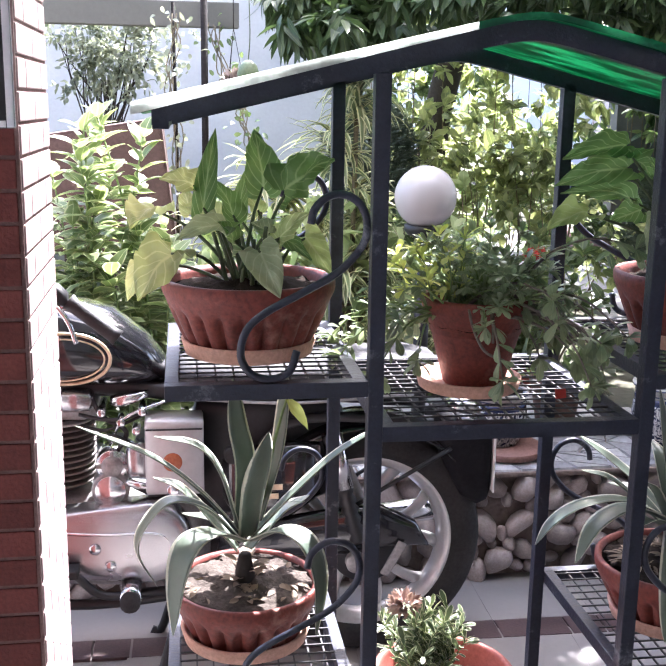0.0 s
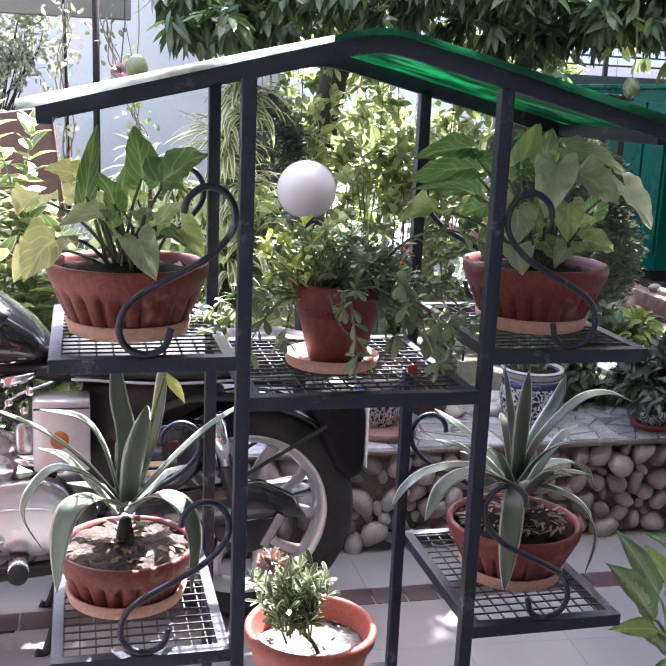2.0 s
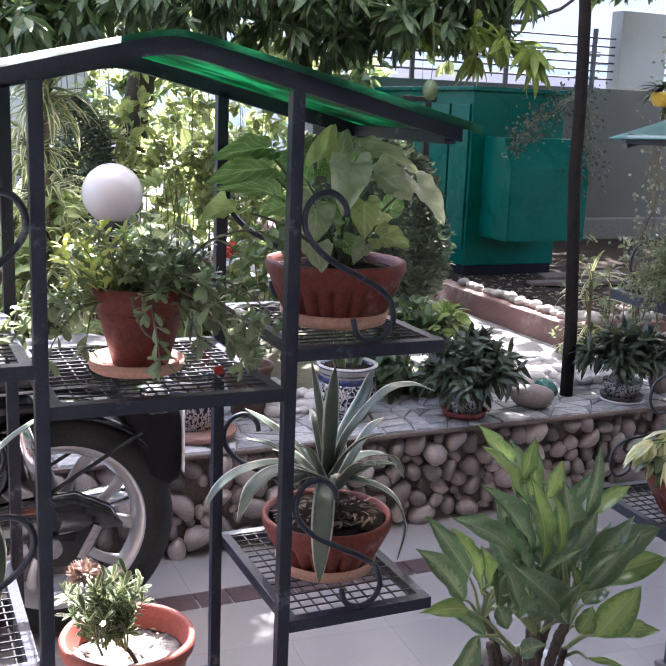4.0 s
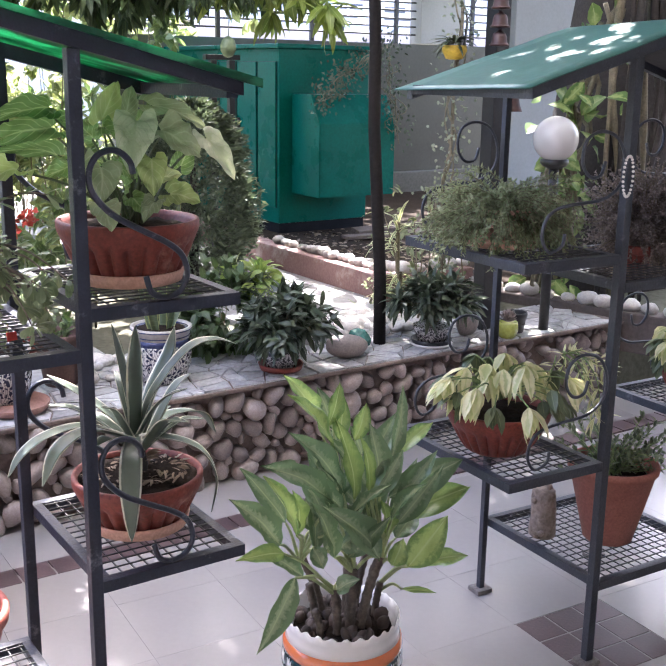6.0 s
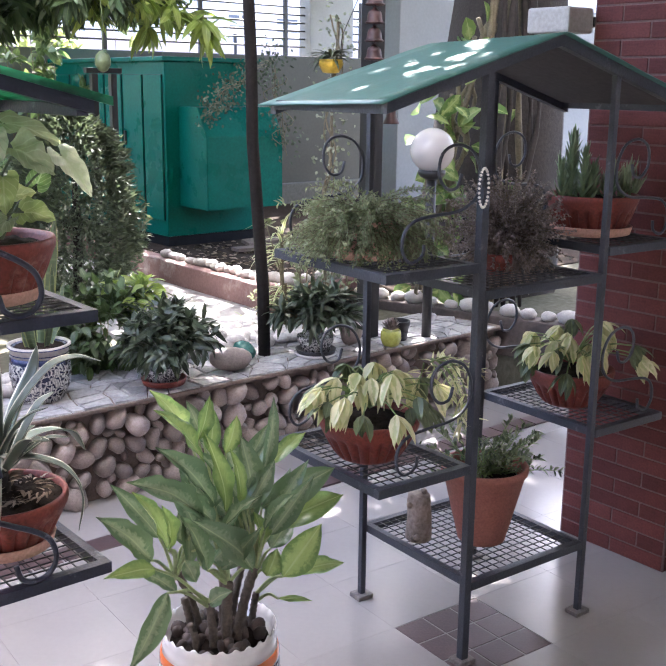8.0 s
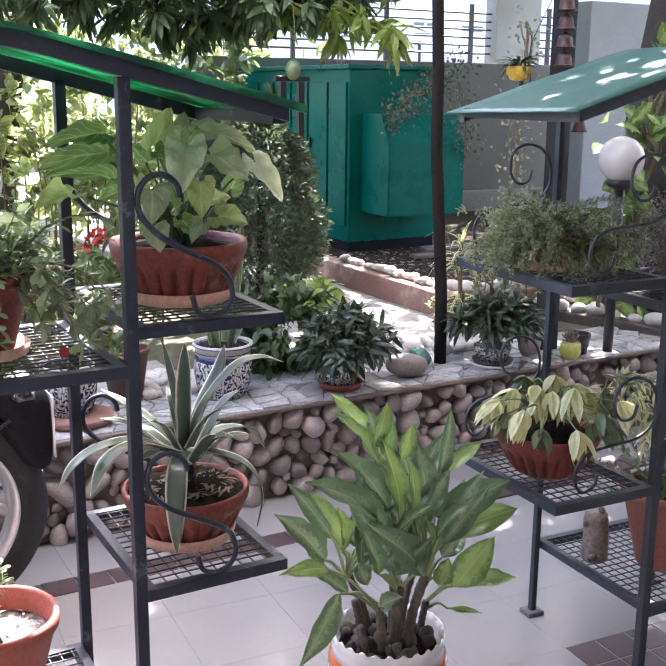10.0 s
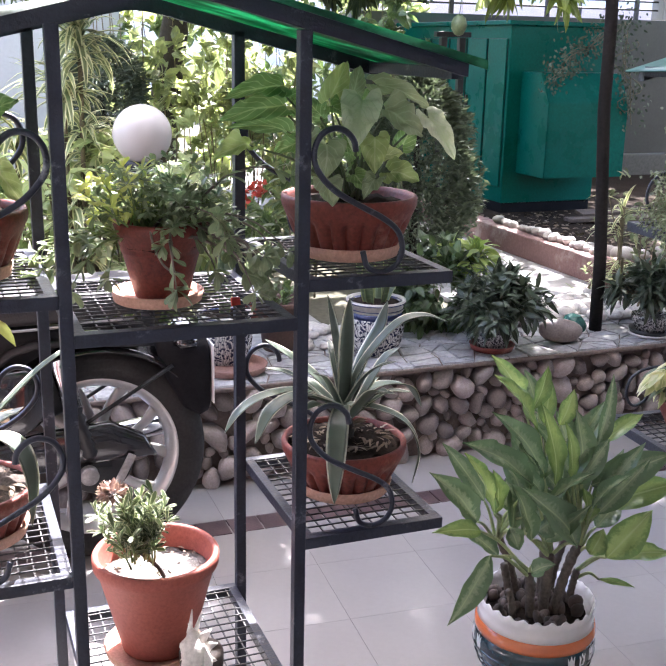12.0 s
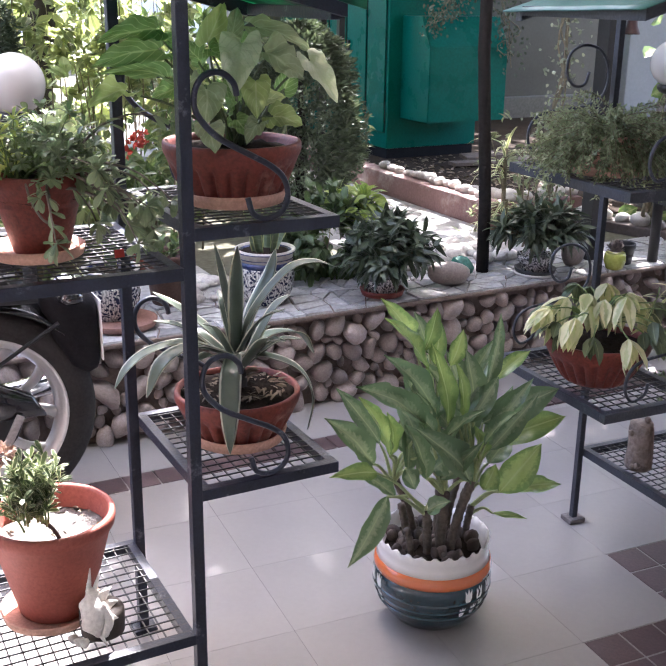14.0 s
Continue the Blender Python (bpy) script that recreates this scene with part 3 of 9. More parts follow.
# near-white tone that stands in for sunlight in the left roof edge
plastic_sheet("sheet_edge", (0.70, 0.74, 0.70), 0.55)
plastic_sheet("green_sheet", (0.005, 0.115, 0.056), 0.36)
solid("dull_green_sheet", (0.018, 0.100, 0.080), (0.032, 0.135, 0.110), 0.42, 5, 60, 0.05, wear=(0.06, 0.17, 0.145), wear_at=0.62)
rack_a = rack("plant_rack", "black iron plant rack with wire shelves and translucent green roof", pose(0, 0, 0), 0.41, 0.396, 0.228, "green_sheet", "translucent green plastic roof sheet", SCROLL)
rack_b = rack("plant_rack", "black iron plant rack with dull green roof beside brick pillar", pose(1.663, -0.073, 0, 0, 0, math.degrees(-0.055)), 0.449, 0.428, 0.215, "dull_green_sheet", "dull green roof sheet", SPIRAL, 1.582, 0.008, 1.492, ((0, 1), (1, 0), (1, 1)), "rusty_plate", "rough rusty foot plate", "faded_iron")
AT_B = rack_b.matrix_basis.copy()


# ---- pots ----
def soil_disc(R, z):
    """Crumbly soil, a little heaped in the middle."""
    bm = lathe(bmesh.new(), [(R * (1 - k / 16), z) for k in range(16)] + [(0.003, z)], 48)
    o = Vector((R * 91, z * 37, 1))
    for v in bm.verts:
        d = v.co.xy.length / R
        v.co.z += 0.012 * (1 - d * d) + 0.007 * noise.noise(v.co * 45 + o) + 0.004 * noise.noise(v.co * 130 + o)
    return bm


def bowl(name, label, at, R, H, r0, saucer=True, mat="terracotta", fill="soil", dirt="dry dark potting soil", level=0.018, dish=0.016):
    """A fluted terracotta bowl in a plain saucer, filled with soil to a little under the rim."""
    ob = thing(name, label, "flower pot", at, "terracotta bowls")
    z0 = 0.008 if saucer else 0.0
    prof = [(r0 * 0.9, z0), (r0, z0 + 0.004)]
    for k in range(1, 15):
        u = k / 14
        prof.append((r0 + (R * 0.955 - r0) * u ** 0.75, z0 + 0.006 + (H - 0.036) * u))
    prof += [(R * 0.985, z0 + H - 0.022), (R, z0 + H - 0.014), (R, z0 + H - 0.004), (R * 0.985, z0 + H), (R * 0.93, z0 + H), (R * 0.90, z0 + H - 0.01), (R * 0.87, z0 + H - 0.03), (R * 0.80, z0 + H - 0.048), (0.01, z0 + H - 0.05)]
    part("bowl", lathe(bmesh.new(), prof, 220, 22, 0.012, z0 + 0.003, z0 + H * 0.66), mat, ob)
    part("soil", soil_disc(R * 0.905, z0 + H - level), fill, ob, dirt)
    if saucer:
        q = r0 + dish
        part("saucer", lathe(bmesh.new(), [(q * 0.92, 0), (q, 0.003), (q + 0.006, 0.024), (q + 0.003, 0.026), (q - 0.002, 0.024), (q - 0.006, 0.006), (0.01, 0.005)], 56), "saucer_clay", ob, "pale unglazed clay saucer")
    return ob


def tapered_pot(name, label, at, R, H, r0, mat, saucer_r=0.0, fill="soil", rim=0.02, group="tapered pots", shift=(0.0, 0.0), level=0.045):
    ob = thing(name, label, "flower pot", at, group)
    z0 = 0.007 if saucer_r else 0.0
    prof = [(r0 * 0.93, z0), (r0, z0 + 0.004), (r0 + (R * 0.93 - r0) * 0.5, z0 + H * 0.45), (R * 0.93, z0 + H - rim - 0.004), (R * 0.985, z0 + H - rim), (R, z0 + H - rim * 0.6), (R, z0 + H - 0.005), (R * 0.975, z0 + H), (R * 0.915, z0 + H), (R * 0.89, z0 + H - 0.008), (R * 0.84, z0 + H - level - 0.012), (0.01, z0 + H - level - 0.014)]
    part("pot_body", lathe(bmesh.new(), prof, 64), mat, ob)
    part("soil", soil_disc(R * 0.868, z0 + H - level), fill, ob, "dry soil")
    if saucer_r:
        q = saucer_r
        part("saucer", lathe(bmesh.new(), [(q * 0.9, 0), (q * 0.95, 0.003), (q, 0.020), (q - 0.003, 0.022), (q - 0.007, 0.006), (0.01, 0.005)], 56, m=Matrix.Translation((*shift, 0))), "saucer_clay", ob, "pale unglazed clay saucer")
    return ob


S1, S2, SC, SB = Z1 + 0.012, Z2 + 0.012, ZC + 0.012, 0.228 + 0.012
bowl("bowl_pot", "fluted terracotta bowl with arrowhead plant on upper wire shelf", pose(-0.168, 0.18, S1), 0.134, 0.112, 0.092, dish=0.007)
bowl("bowl_pot", "fluted terracotta bowl on saucer under pale arrowhead leaves", pose(0.575, 0.19, S1), 0.134, 0.112, 0.092, dish=0.007)
bowl("bowl_pot", "fluted terracotta bowl with sunlit soil on lower wire shelf", pose(-0.172, 0.212, S2), 0.124, 0.094, 0.092, dish=0.012, fill="dusty_soil", dirt="dusty grey soil", level=0.008)
bowl("bowl_pot", "fluted terracotta bowl on saucer holding a shaded agave", pose(0.577, 0.19, S2), 0.131, 0.104, 0.085, dish=0.012, dirt="dry brown soil under leaf litter", level=0.010)
tapered_pot("round_pot", "plain terracotta pot on saucer below trailing green plant", pose(0.20, 0.19, SC), 0.088, 0.145, 0.050, "terracotta", 0.086, shift=(-0.008, 0.0))
tapered_pot("round_pot", "bright terracotta pot with pale dry soil on bottom shelf", pose(0.177, 0.205, SB), 0.128, 0.215, 0.073, "clay_bright", 0.100, "pale_soil", 0.026, shift=(-0.012, -0.004), level=0.052)


# ---- cobble wall ----
def cobble_wall():
    wall = part("garden_retaining_wall", boxed((-4, WALL_Y + 0.045, 0), (WALL_END - 0.02, WALL_Y + 0.30, GARDEN - 0.024)), "mortar", None, "", False)
    tagged(wall, "low retaining wall of rounded river cobbles set in mortar", "wall", "", "structure")
    cap = part("wall_cap", boxed((-4, WALL_Y - 0.004, GARDEN - 0.022), (WALL_END, WALL_Y + 0.42, GARDEN - 0.006), 0.005), "mortar", wall, "worn mortar bed of the wall top", False)
    rng = random.Random(5)
    kinds = [mesh_from("cobble", pebble(k + 1, 2, 0.33), ["cobble"], True) for k in range(9)]
    spots = []
    # near rows by stretches of the plan; a loose packing, larger stones among smaller ones
    tries = 0
    while tries < 9000:
        tries += 1
        sz = rng.uniform(0.060, 0.098) if tries < 5000 else rng.uniform(0.032, 0.056)
        px, pz = rng.uniform(-1.3, WALL_END - 0.03), rng.uniform(0.02, GARDEN - 0.022 - sz * 0.42)
        if all((px - a) ** 2 + ((pz - b) * 1.12) ** 2 > (0.455 * (sz + c)) ** 2 for a, b, c in spots):
            spots.append((px, pz, sz))
    rest = []
    for i, (px, pz, sz) in enumerate(sorted(spots, key=lambda s: abs(s[0] - 1.1))):
        m = Matrix.LocRotScale((px, WALL_Y + 0.028 + rng.uniform(-0.006, 0.012), pz), Euler((rng.uniform(-0.4, 0.4), rng.uniform(0, 6.3), rng.uniform(-0.4, 0.4))), (sz * rng.uniform(1.16, 1.38), sz * 1.05, sz * rng.uniform(0.74, 1.0)))
        if i < 300:
            ob = new("cobble", kinds[i % 9])
            ob.parent, ob.matrix_basis = wall, m
        else:
            rest.append((m, kinds[i % 9]))
    if rest:
        bm = bmesh.new()
        for m, me in rest:
            n0 = len(bm.verts)
            bm.from_mesh(me)
            bm.verts.ensure_lookup_table()
            for v in bm.verts[n0:]:
                v.co = m @ v.co
        ob = part("cobble_rest", bm, "cobble", wall, "further rounded cobbles in the wall")
        tagged(ob, kind="stuff")
    # crazy paving on the top: tight shards with narrow joints
    nx, ny, dx, dy = 50, 6, 0.094, 0.071
    pts = [[Vector((-1.25 + i * dx + (rng.uniform(-0.034, 0.034)), WALL_Y + 0.004 + j * dy + (rng.uniform(-0.026, 0.026) if 0 < j < ny else 0), 0)) for j in range(ny + 1)] for i in range(nx + 1)]
    for i in range(nx):
        for j in range(ny):
            q = [pts[i][j], pts[i + 1][j], pts[i + 1][j + 1], pts[i][j + 1]]
            if max(v.x for v in q) > WALL_END - 0.01:
                continue
            c = sum(q, Vector()) / 4
            c.z = GARDEN - 0.0065
            shapes = [q] if rng.random() < 0.55 else ([q[:3], [q[0], q[2], q[3]]] if rng.random() < 0.5 else [[q[0], q[1], q[3]], q[1:]])
            for shape in shapes:
                m = sum(shape, Vector()) / len(shape)
                bm = bmesh.new()
                lo_ = [bm.verts.new(m + (v - m) * 0.93 - Vector((c.x, c.y, 0))) for v in shape]
                hi_ = [bm.verts.new(m + (v - m) * 0.86 - Vector((c.x, c.y, -rng.uniform(0.005, 0.009)))) for v in shape]
                bm.faces.new(hi_)
                for k in range(len(shape)):
                    n = (k + 1) % len(shape)
                    bm.faces.new((lo_[k], lo_[n], hi_[n], hi_[k]))
                ob = new("paving_stone", mesh_from("paving_stone", bm, ["paving_stone"], False))
                ob.parent, ob.matrix_basis = wall, Matrix.Translation(c)


# ---- generator ----
def generator():
    ob = thing("generator_cabinet", "large dark green painted steel generator cabinet on black base", "generator", pose(3.49, 4.5, GARDEN - 0.03))
    L, Wd, H = 1.75, 0.745, 1.28
    part("base_frame", boxed((0.01, 0.01, -0.05), (Wd - 0.01, L - 0.01, 0.09), 0.004), "dull_black", ob, "black steel base frame", False)
    part("body", boxed((0, 0, 0.09), (Wd, L, H), 0.006), "gen_paint", ob, "", False)
    part("top_cover", boxed((-0.03, -0.03, H), (Wd + 0.03, L + 0.03, H + 0.03), 0.006), "gen_paint", ob, "", False)
    for k in range(3):
        y0 = 0.03 + k * 0.57
        for a, b in ((y0, y0 + 0.24), (y0 + 0.27, y0 + 0.53)):
            bm = boxed((-0.014, a, 0.20), (0.0, b, H - 0.09), 0.004)
            d = part("door", bm, "gen_paint", ob, "raised door panel", False)
            part("door_gap", boxed((-0.006, a - 0.0025, 0.1975), (-0.001, b + 0.0025, H - 0.0875), 0.001), "black_paint", d, "dark gap round the door", False)
            if a != y0:
                part("latch", boxed((-0.030, b - 0.035, 0.70), (-0.014, b - 0.015, 0.80), 0.003), "black_paint", d, "black door latch", False)
    # louvre box with a chamfered top on the short side
    bm = bmesh.new()
    prof = [(0.0, 0.30), (-0.36, 0.30), (-0.36, 0.79), (-0.25, 0.98), (0.0, 0.98)]
    va = [bm.verts.new((0.10, y, z)) for y, z in prof]
    vb = [bm.verts.new((Wd - 0.02, y, z)) for y, z in prof]
    bm.faces.new(va[::-1])
    bm.faces.new(vb)
    for i in range(5):
        bm.faces.new((va[i], va[(i + 1) % 5], vb[(i + 1) % 5], vb[i]))
    bmesh.ops.recalc_face_normals(bm, faces=bm.faces)
    bmesh.ops.bevel(bm, geom=bm.edges[:], offset=0.005, segments=2, affect="EDGES")
    part("air_hood", bm, "gen_paint", ob, "chamfered dark green air hood", False)
    return ob


# ---- brick pillars ----
def pillar(name, x0, y0, w, d, h, label, rows_of, side_mat="brick"):
    ob = part(name, boxed((x0 - 0.003, y0 - 0.003, 0), (x0 + w + 0.003, y0 + d + 0.003, h)), "brick_joint", None, "", False)
    tagged(ob, label, "pillar", "", "structure")
    ch = 0.050
    k = 0
    cache = {}
    while (k + 1) * ch <= h:
        z0, z1 = k * ch + 0.003, (k + 1) * ch - 0.003
        for face in range(4):
            ln = w if face % 2 == 0 else d
            n = max(1, round(ln / 0.20))
            step = ln / n
            cuts = [i * step for i in range(n + 1)] if k % 2 == 0 else [0] + [(i + 0.5) * step for i in range(n)] + [ln]
            for a, b in zip(cuts, cuts[1:]):
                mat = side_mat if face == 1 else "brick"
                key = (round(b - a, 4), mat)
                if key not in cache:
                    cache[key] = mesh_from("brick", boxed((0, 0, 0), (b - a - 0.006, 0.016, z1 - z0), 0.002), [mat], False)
                m = {0: pose(x0 + a + 0.003, y0 - 0.006, z0), 1: pose(x0 + w + 0.006, y0 + a + 0.003, z0, 0, 0, 90), 2: pose(x0 + w - a - 0.003, y0 + d + 0.006, z0, 0, 0, 180), 3: pose(x0 - 0.006, y0 + d - a - 0.003, z0, 0, 0, -90)}[face]
                if z1 < rows_of:
                    br = new("brick", cache[key])
                    br.parent, br.matrix_basis = ob, m
        k += 1
    return ob

# ---- plants on the first rack and the floor ----
leafy("arrow_green", (0.110, 0.205, 0.070), (0.205, 0.315, 0.125), veins=5.0, vein_tone=0.75, rib=(0.33, 0.43, 0.22), rough=0.36, through_light=0.45, blotch=(0.17, 0.28, 0.10), blotch_scale=9, wrinkle=0.6)
leafy("arrow_pale", (0.36, 0.42, 0.20), (0.52, 0.56, 0.31), veins=5.0, vein_tone=0.8, rib=(0.56, 0.60, 0.38), rough=0.45, through_light=0.55, blotch=(0.40, 0.46, 0.25), blotch_scale=14, wrinkle=0.5)
leafy("arrow_lime", (0.25, 0.33, 0.13), (0.38, 0.45, 0.20), veins=5.0, vein_tone=0.7, rib=(0.44, 0.50, 0.28), rough=0.45, through_light=0.5, blotch=(0.34, 0.42, 0.18), blotch_scale=11, wrinkle=0.6)
leafy("arrow_white", (0.46, 0.50, 0.38), (0.58, 0.61, 0.50), veins=6.0, vein_tone=0.6, rib=(0.38, 0.44, 0.30), rough=0.6, through_light=0.35, blotch=(0.40, 0.46, 0.31), blotch_scale=18, wrinkle=0.8)
leafy("arrow_dusty", (0.235, 0.295, 0.165), (0.38, 0.425, 0.285), veins=5.0, vein_tone=0.65, rib=(0.44, 0.49, 0.34), rough=0.55, through_light=0.36, blotch=(0.33, 0.39, 0.25), blotch_scale=14, wrinkle=0.7)
leafy("agave_leaf", (0.085, 0.118, 0.088), (0.150, 0.185, 0.138), edge=(0.66, 0.66, 0.54), edge_at=0.405, rough=0.40, through_light=0.12, wrinkle=0.15)
leafy("agla_blade", (0.175, 0.240, 0.145), (0.275, 0.340, 0.215), rib=(0.31, 0.38, 0.235), rough=0.20, through_light=0.28, veins=10.0, vein_tone=0.22, edge=(0.122, 0.188, 0.106), edge_at=0.18, rag=0.60, feather=0.14, edge_grain=95.0, wrinkle=0.35)
leafy("agla_yellow", (0.190, 0.285, 0.098), (0.310, 0.405, 0.155), rib=(0.36, 0.45, 0.21), rough=0.27, through_light=0.38, veins=10.0, vein_tone=0.2, edge=(0.150, 0.240, 0.088), edge_at=0.28, rag=0.50, feather=0.18, edge_grain=95.0, wrinkle=0.35)
leafy("succulent_leaf", (0.135, 0.185, 0.105), (0.30, 0.36, 0.225), rib=(0.32, 0.39, 0.24), rough=0.42, through_light=0.26)
solid("grey_stalk", (0.12, 0.095, 0.078), (0.22, 0.185, 0.155), 0.7, 20, 120, 0.2)
leafy("yellow_tip_leaf", (0.42, 0.48, 0.14), (0.58, 0.60, 0.24), rough=0.42, through_light=0.45)
leafy("schefflera_leaf", (0.50, 0.49, 0.27), (0.72, 0.69, 0.47), rib=(0.44, 0.46, 0.24), rough=0.42, through_light=0.35, blotch=(0.42, 0.45, 0.22), blotch_scale=14)
leafy("fern_leaf", (0.115, 0.150, 0.080), (0.29, 0.325, 0.195), rough=0.6, through_light=0.3)
leafy("purple_leaf", (0.075, 0.058, 0.056), (0.33, 0.27, 0.255), rough=0.5, through_light=0.2)
leafy("aloe_leaf", (0.10, 0.16, 0.085), (0.21, 0.29, 0.16), rib=(0.13, 0.21, 0.1), rough=0.4, through_light=0.15)
leafy("bright_leaf", (0.12, 0.20, 0.05), (0.32, 0.40, 0.12), rib=(0.4, 0.48, 0.14), rough=0.35, through_light=0.4)
leafy("dry_bit", (0.13, 0.09, 0.06), (0.34, 0.27, 0.20), rough=0.8, through_light=0.1)
solid("cane", (0.10, 0.085, 0.055), (0.23, 0.20, 0.13), 0.8, 25, 120, 0.5)
solid("dry_flower", (0.20, 0.09, 0.075), (0.42, 0.27, 0.22), 0.9, 40, 160, 0.5)

SPOON = [(0, 0.18), (0.35, 0.7), (0.68, 1.0), (0.9, 0.7), (1, 0.06)]
ARROW = [(-0.17, 0.34, 0.02), (-0.15, 0.64, 0.03), (-0.06, 0.90, 0.05), (0.08, 1.0, 0.10), (0.28, 0.95, 0.28), (0.5, 0.80, 0.5), (0.72, 0.53, 0.72), (0.88, 0.25, 0.88), (1.0, 0.02, 1.0)]
AGLA_OUT = [(0, 0.06, 0), (0.1, 0.5, 0.1), (0.25, 0.86, 0.25), (0.42, 1.0, 0.42), (0.6, 0.86, 0.6), (0.78, 0.55, 0.78), (0.92, 0.2, 0.92), (1.0, 0.02, 1.0)]
LEAF_RNG = random.Random(21)
solid("agla_cane", (0.055, 0.043, 0.033), (0.14, 0.11, 0.085), 0.85, 30, 120, 0.5)
solid("sheath", (0.22, 0.28, 0.11), (0.36, 0.42, 0.20), 0.5, 20, 120, 0.1)
# the aglaonema's canes: foot and lean from the pot's middle, height, radius
CANES = ((-0.075, -0.02, -0.015, 0.0, 0.10, 0.009), (-0.055, 0.03, -0.015, 0.01, 0.15, 0.010), (-0.035, -0.03, -0.01, 0.0, 0.17, 0.011), (0.0, -0.03, 0.0, -0.01, 0.24, 0.013), (0.025, -0.035, 0.05, -0.005, 0.25, 0.012), (0.03, 0.03, 0.02, 0.02, 0.27, 0.012), (0.085, -0.01, 0.015, 0.0, 0.12, 0.009), (0.06, 0.04, 0.05, 0.02, 0.20, 0.010), (-0.02, 0.05, -0.05, 0.03, 0.24, 0.010), (0.015, 0.0, 0.01, 0.0, 0.22, 0.011), (0.045, -0.02, 0.03, 0.0, 0.20, 0.011))
CANES = tuple((x, y, dx, dy, h * 0.66, r * 0.92) for x, y, dx, dy, h, r in CANES)
AGLA_X, AGLA_Y = 1.066, 0.158
CANE_TOPS = [Vector((AGLA_X + x + dx, AGLA_Y + y + dy, 0.19 + h)) for x, y, dx, dy, h, r in CANES]


def blade(name, parent, base, tip, width, outline, material, bend=0.35, fold=0.18, up=None, crumple=1.0):
    """One broad leaf from base to tip that arcs over between them, with a slightly wavy edge."""
    base, tip = Vector(base), Vector(tip)
    c = (tip - base).normalized()
    u = Vector(up) if up else Vector((LEAF_RNG.uniform(-0.35, 0.15), -0.55 + LEAF_RNG.uniform(-0.3, 0.3), 0.8))
    n = (u - c * u.dot(c)).normalized()
    way, nor = c * math.cos(bend) + n * math.sin(bend), n * math.cos(bend) - c * math.sin(bend)
    L = (tip - base).length * bend / math.sin(bend)
    side = way.cross(nor).normalized()
    bm = bmesh.new()
    uv = bm.loops.layers.uv.new("UVMap")
    cols = (-1, -0.78, -0.52, -0.26, 0, 0.26, 0.52, 0.78, 1)
    outline = [tuple(v) for v in smooth_line(outline, 3)]
    ph = LEAF_RNG.uniform(0, 6)
    grid, co = [], {}
    for s, w, sc in outline:
        row = []
        for k in cols:
            ss = sc + (s - sc) * abs(k)
            a = 2 * bend * ss
            mid = base + way * (math.sin(a) / (2 * bend)) * L - nor * ((1 - math.cos(a)) / (2 * bend)) * L
            nn = nor * math.cos(a) + way * math.sin(a)
            ripple = crumple * ((0.055 * math.sin(ph + ss * 15 + k * 2.0) + 0.06 * math.sin(ph * 3 + ss * 7 - k * 3.0) + 0.03 * math.sin(ph * 5 + ss * 27 + k)) * abs(k) * w + 0.03 * math.sin(ph * 2 + ss * 9 + k * 5) + 0.012 * math.sin((ss - 0.85 * abs(k) * 0.5) * 31.4) * abs(k))
            v = bm.verts.new(mid + side * (0.5 * k * w * width) + nn * (fold * abs(k) ** 1.3 * w * 0.5 + ripple) * width)
            co[v] = ((k + 1) / 2, ss)
            row.append(v)
        grid.append(row)
    for a, b in zip(grid, grid[1:]):
        for i in range(8):
            f = bm.faces.new((a[i], a[i + 1], b[i + 1], b[i]))
            for l in f.loops:
                l[uv].uv = co[l.vert]
    return part(name, bm, material, parent)


def stalk(parent, a, b, r0, r1, bow=0.03, name="stem", mat="stalk"):
    a, b = Vector(a), Vector(b)
    m = a.lerp(b, 0.55) + Vector((0, 0, bow)) + (b - a).cross(Vector((0, 0, 1))) * LEAF_RNG.uniform(-0.06, 0.06)
    pts = smooth_line([a, m, b], 5)
    return part(name, sweep(bmesh.new(), pts, [r0 + (r1 - r0) * i / (len(pts) - 1) for i in range(len(pts))], 7), mat, parent)


def arrow_leaf(parent, base, tip, width, material, root):
    up = (LEAF_RNG.uniform(-0.35, 0.2), -0.72 + LEAF_RNG.uniform(-0.2, 0.2), 0.62)
    blade("leaf", parent, base, tip, width * 1.16, ARROW, material, 0.38, 0.34, up, 1.6)
    r = Vector(root) + Vector((LEAF_RNG.uniform(-0.03, 0.03), LEAF_RNG.uniform(-0.03, 0.03), -0.005))
    c = Vector(base).lerp(Vector(tip), 0.04)
    stalk(parent, r, c, 0.0036, 0.0018, 0.02, "stem", "dark_stalk")


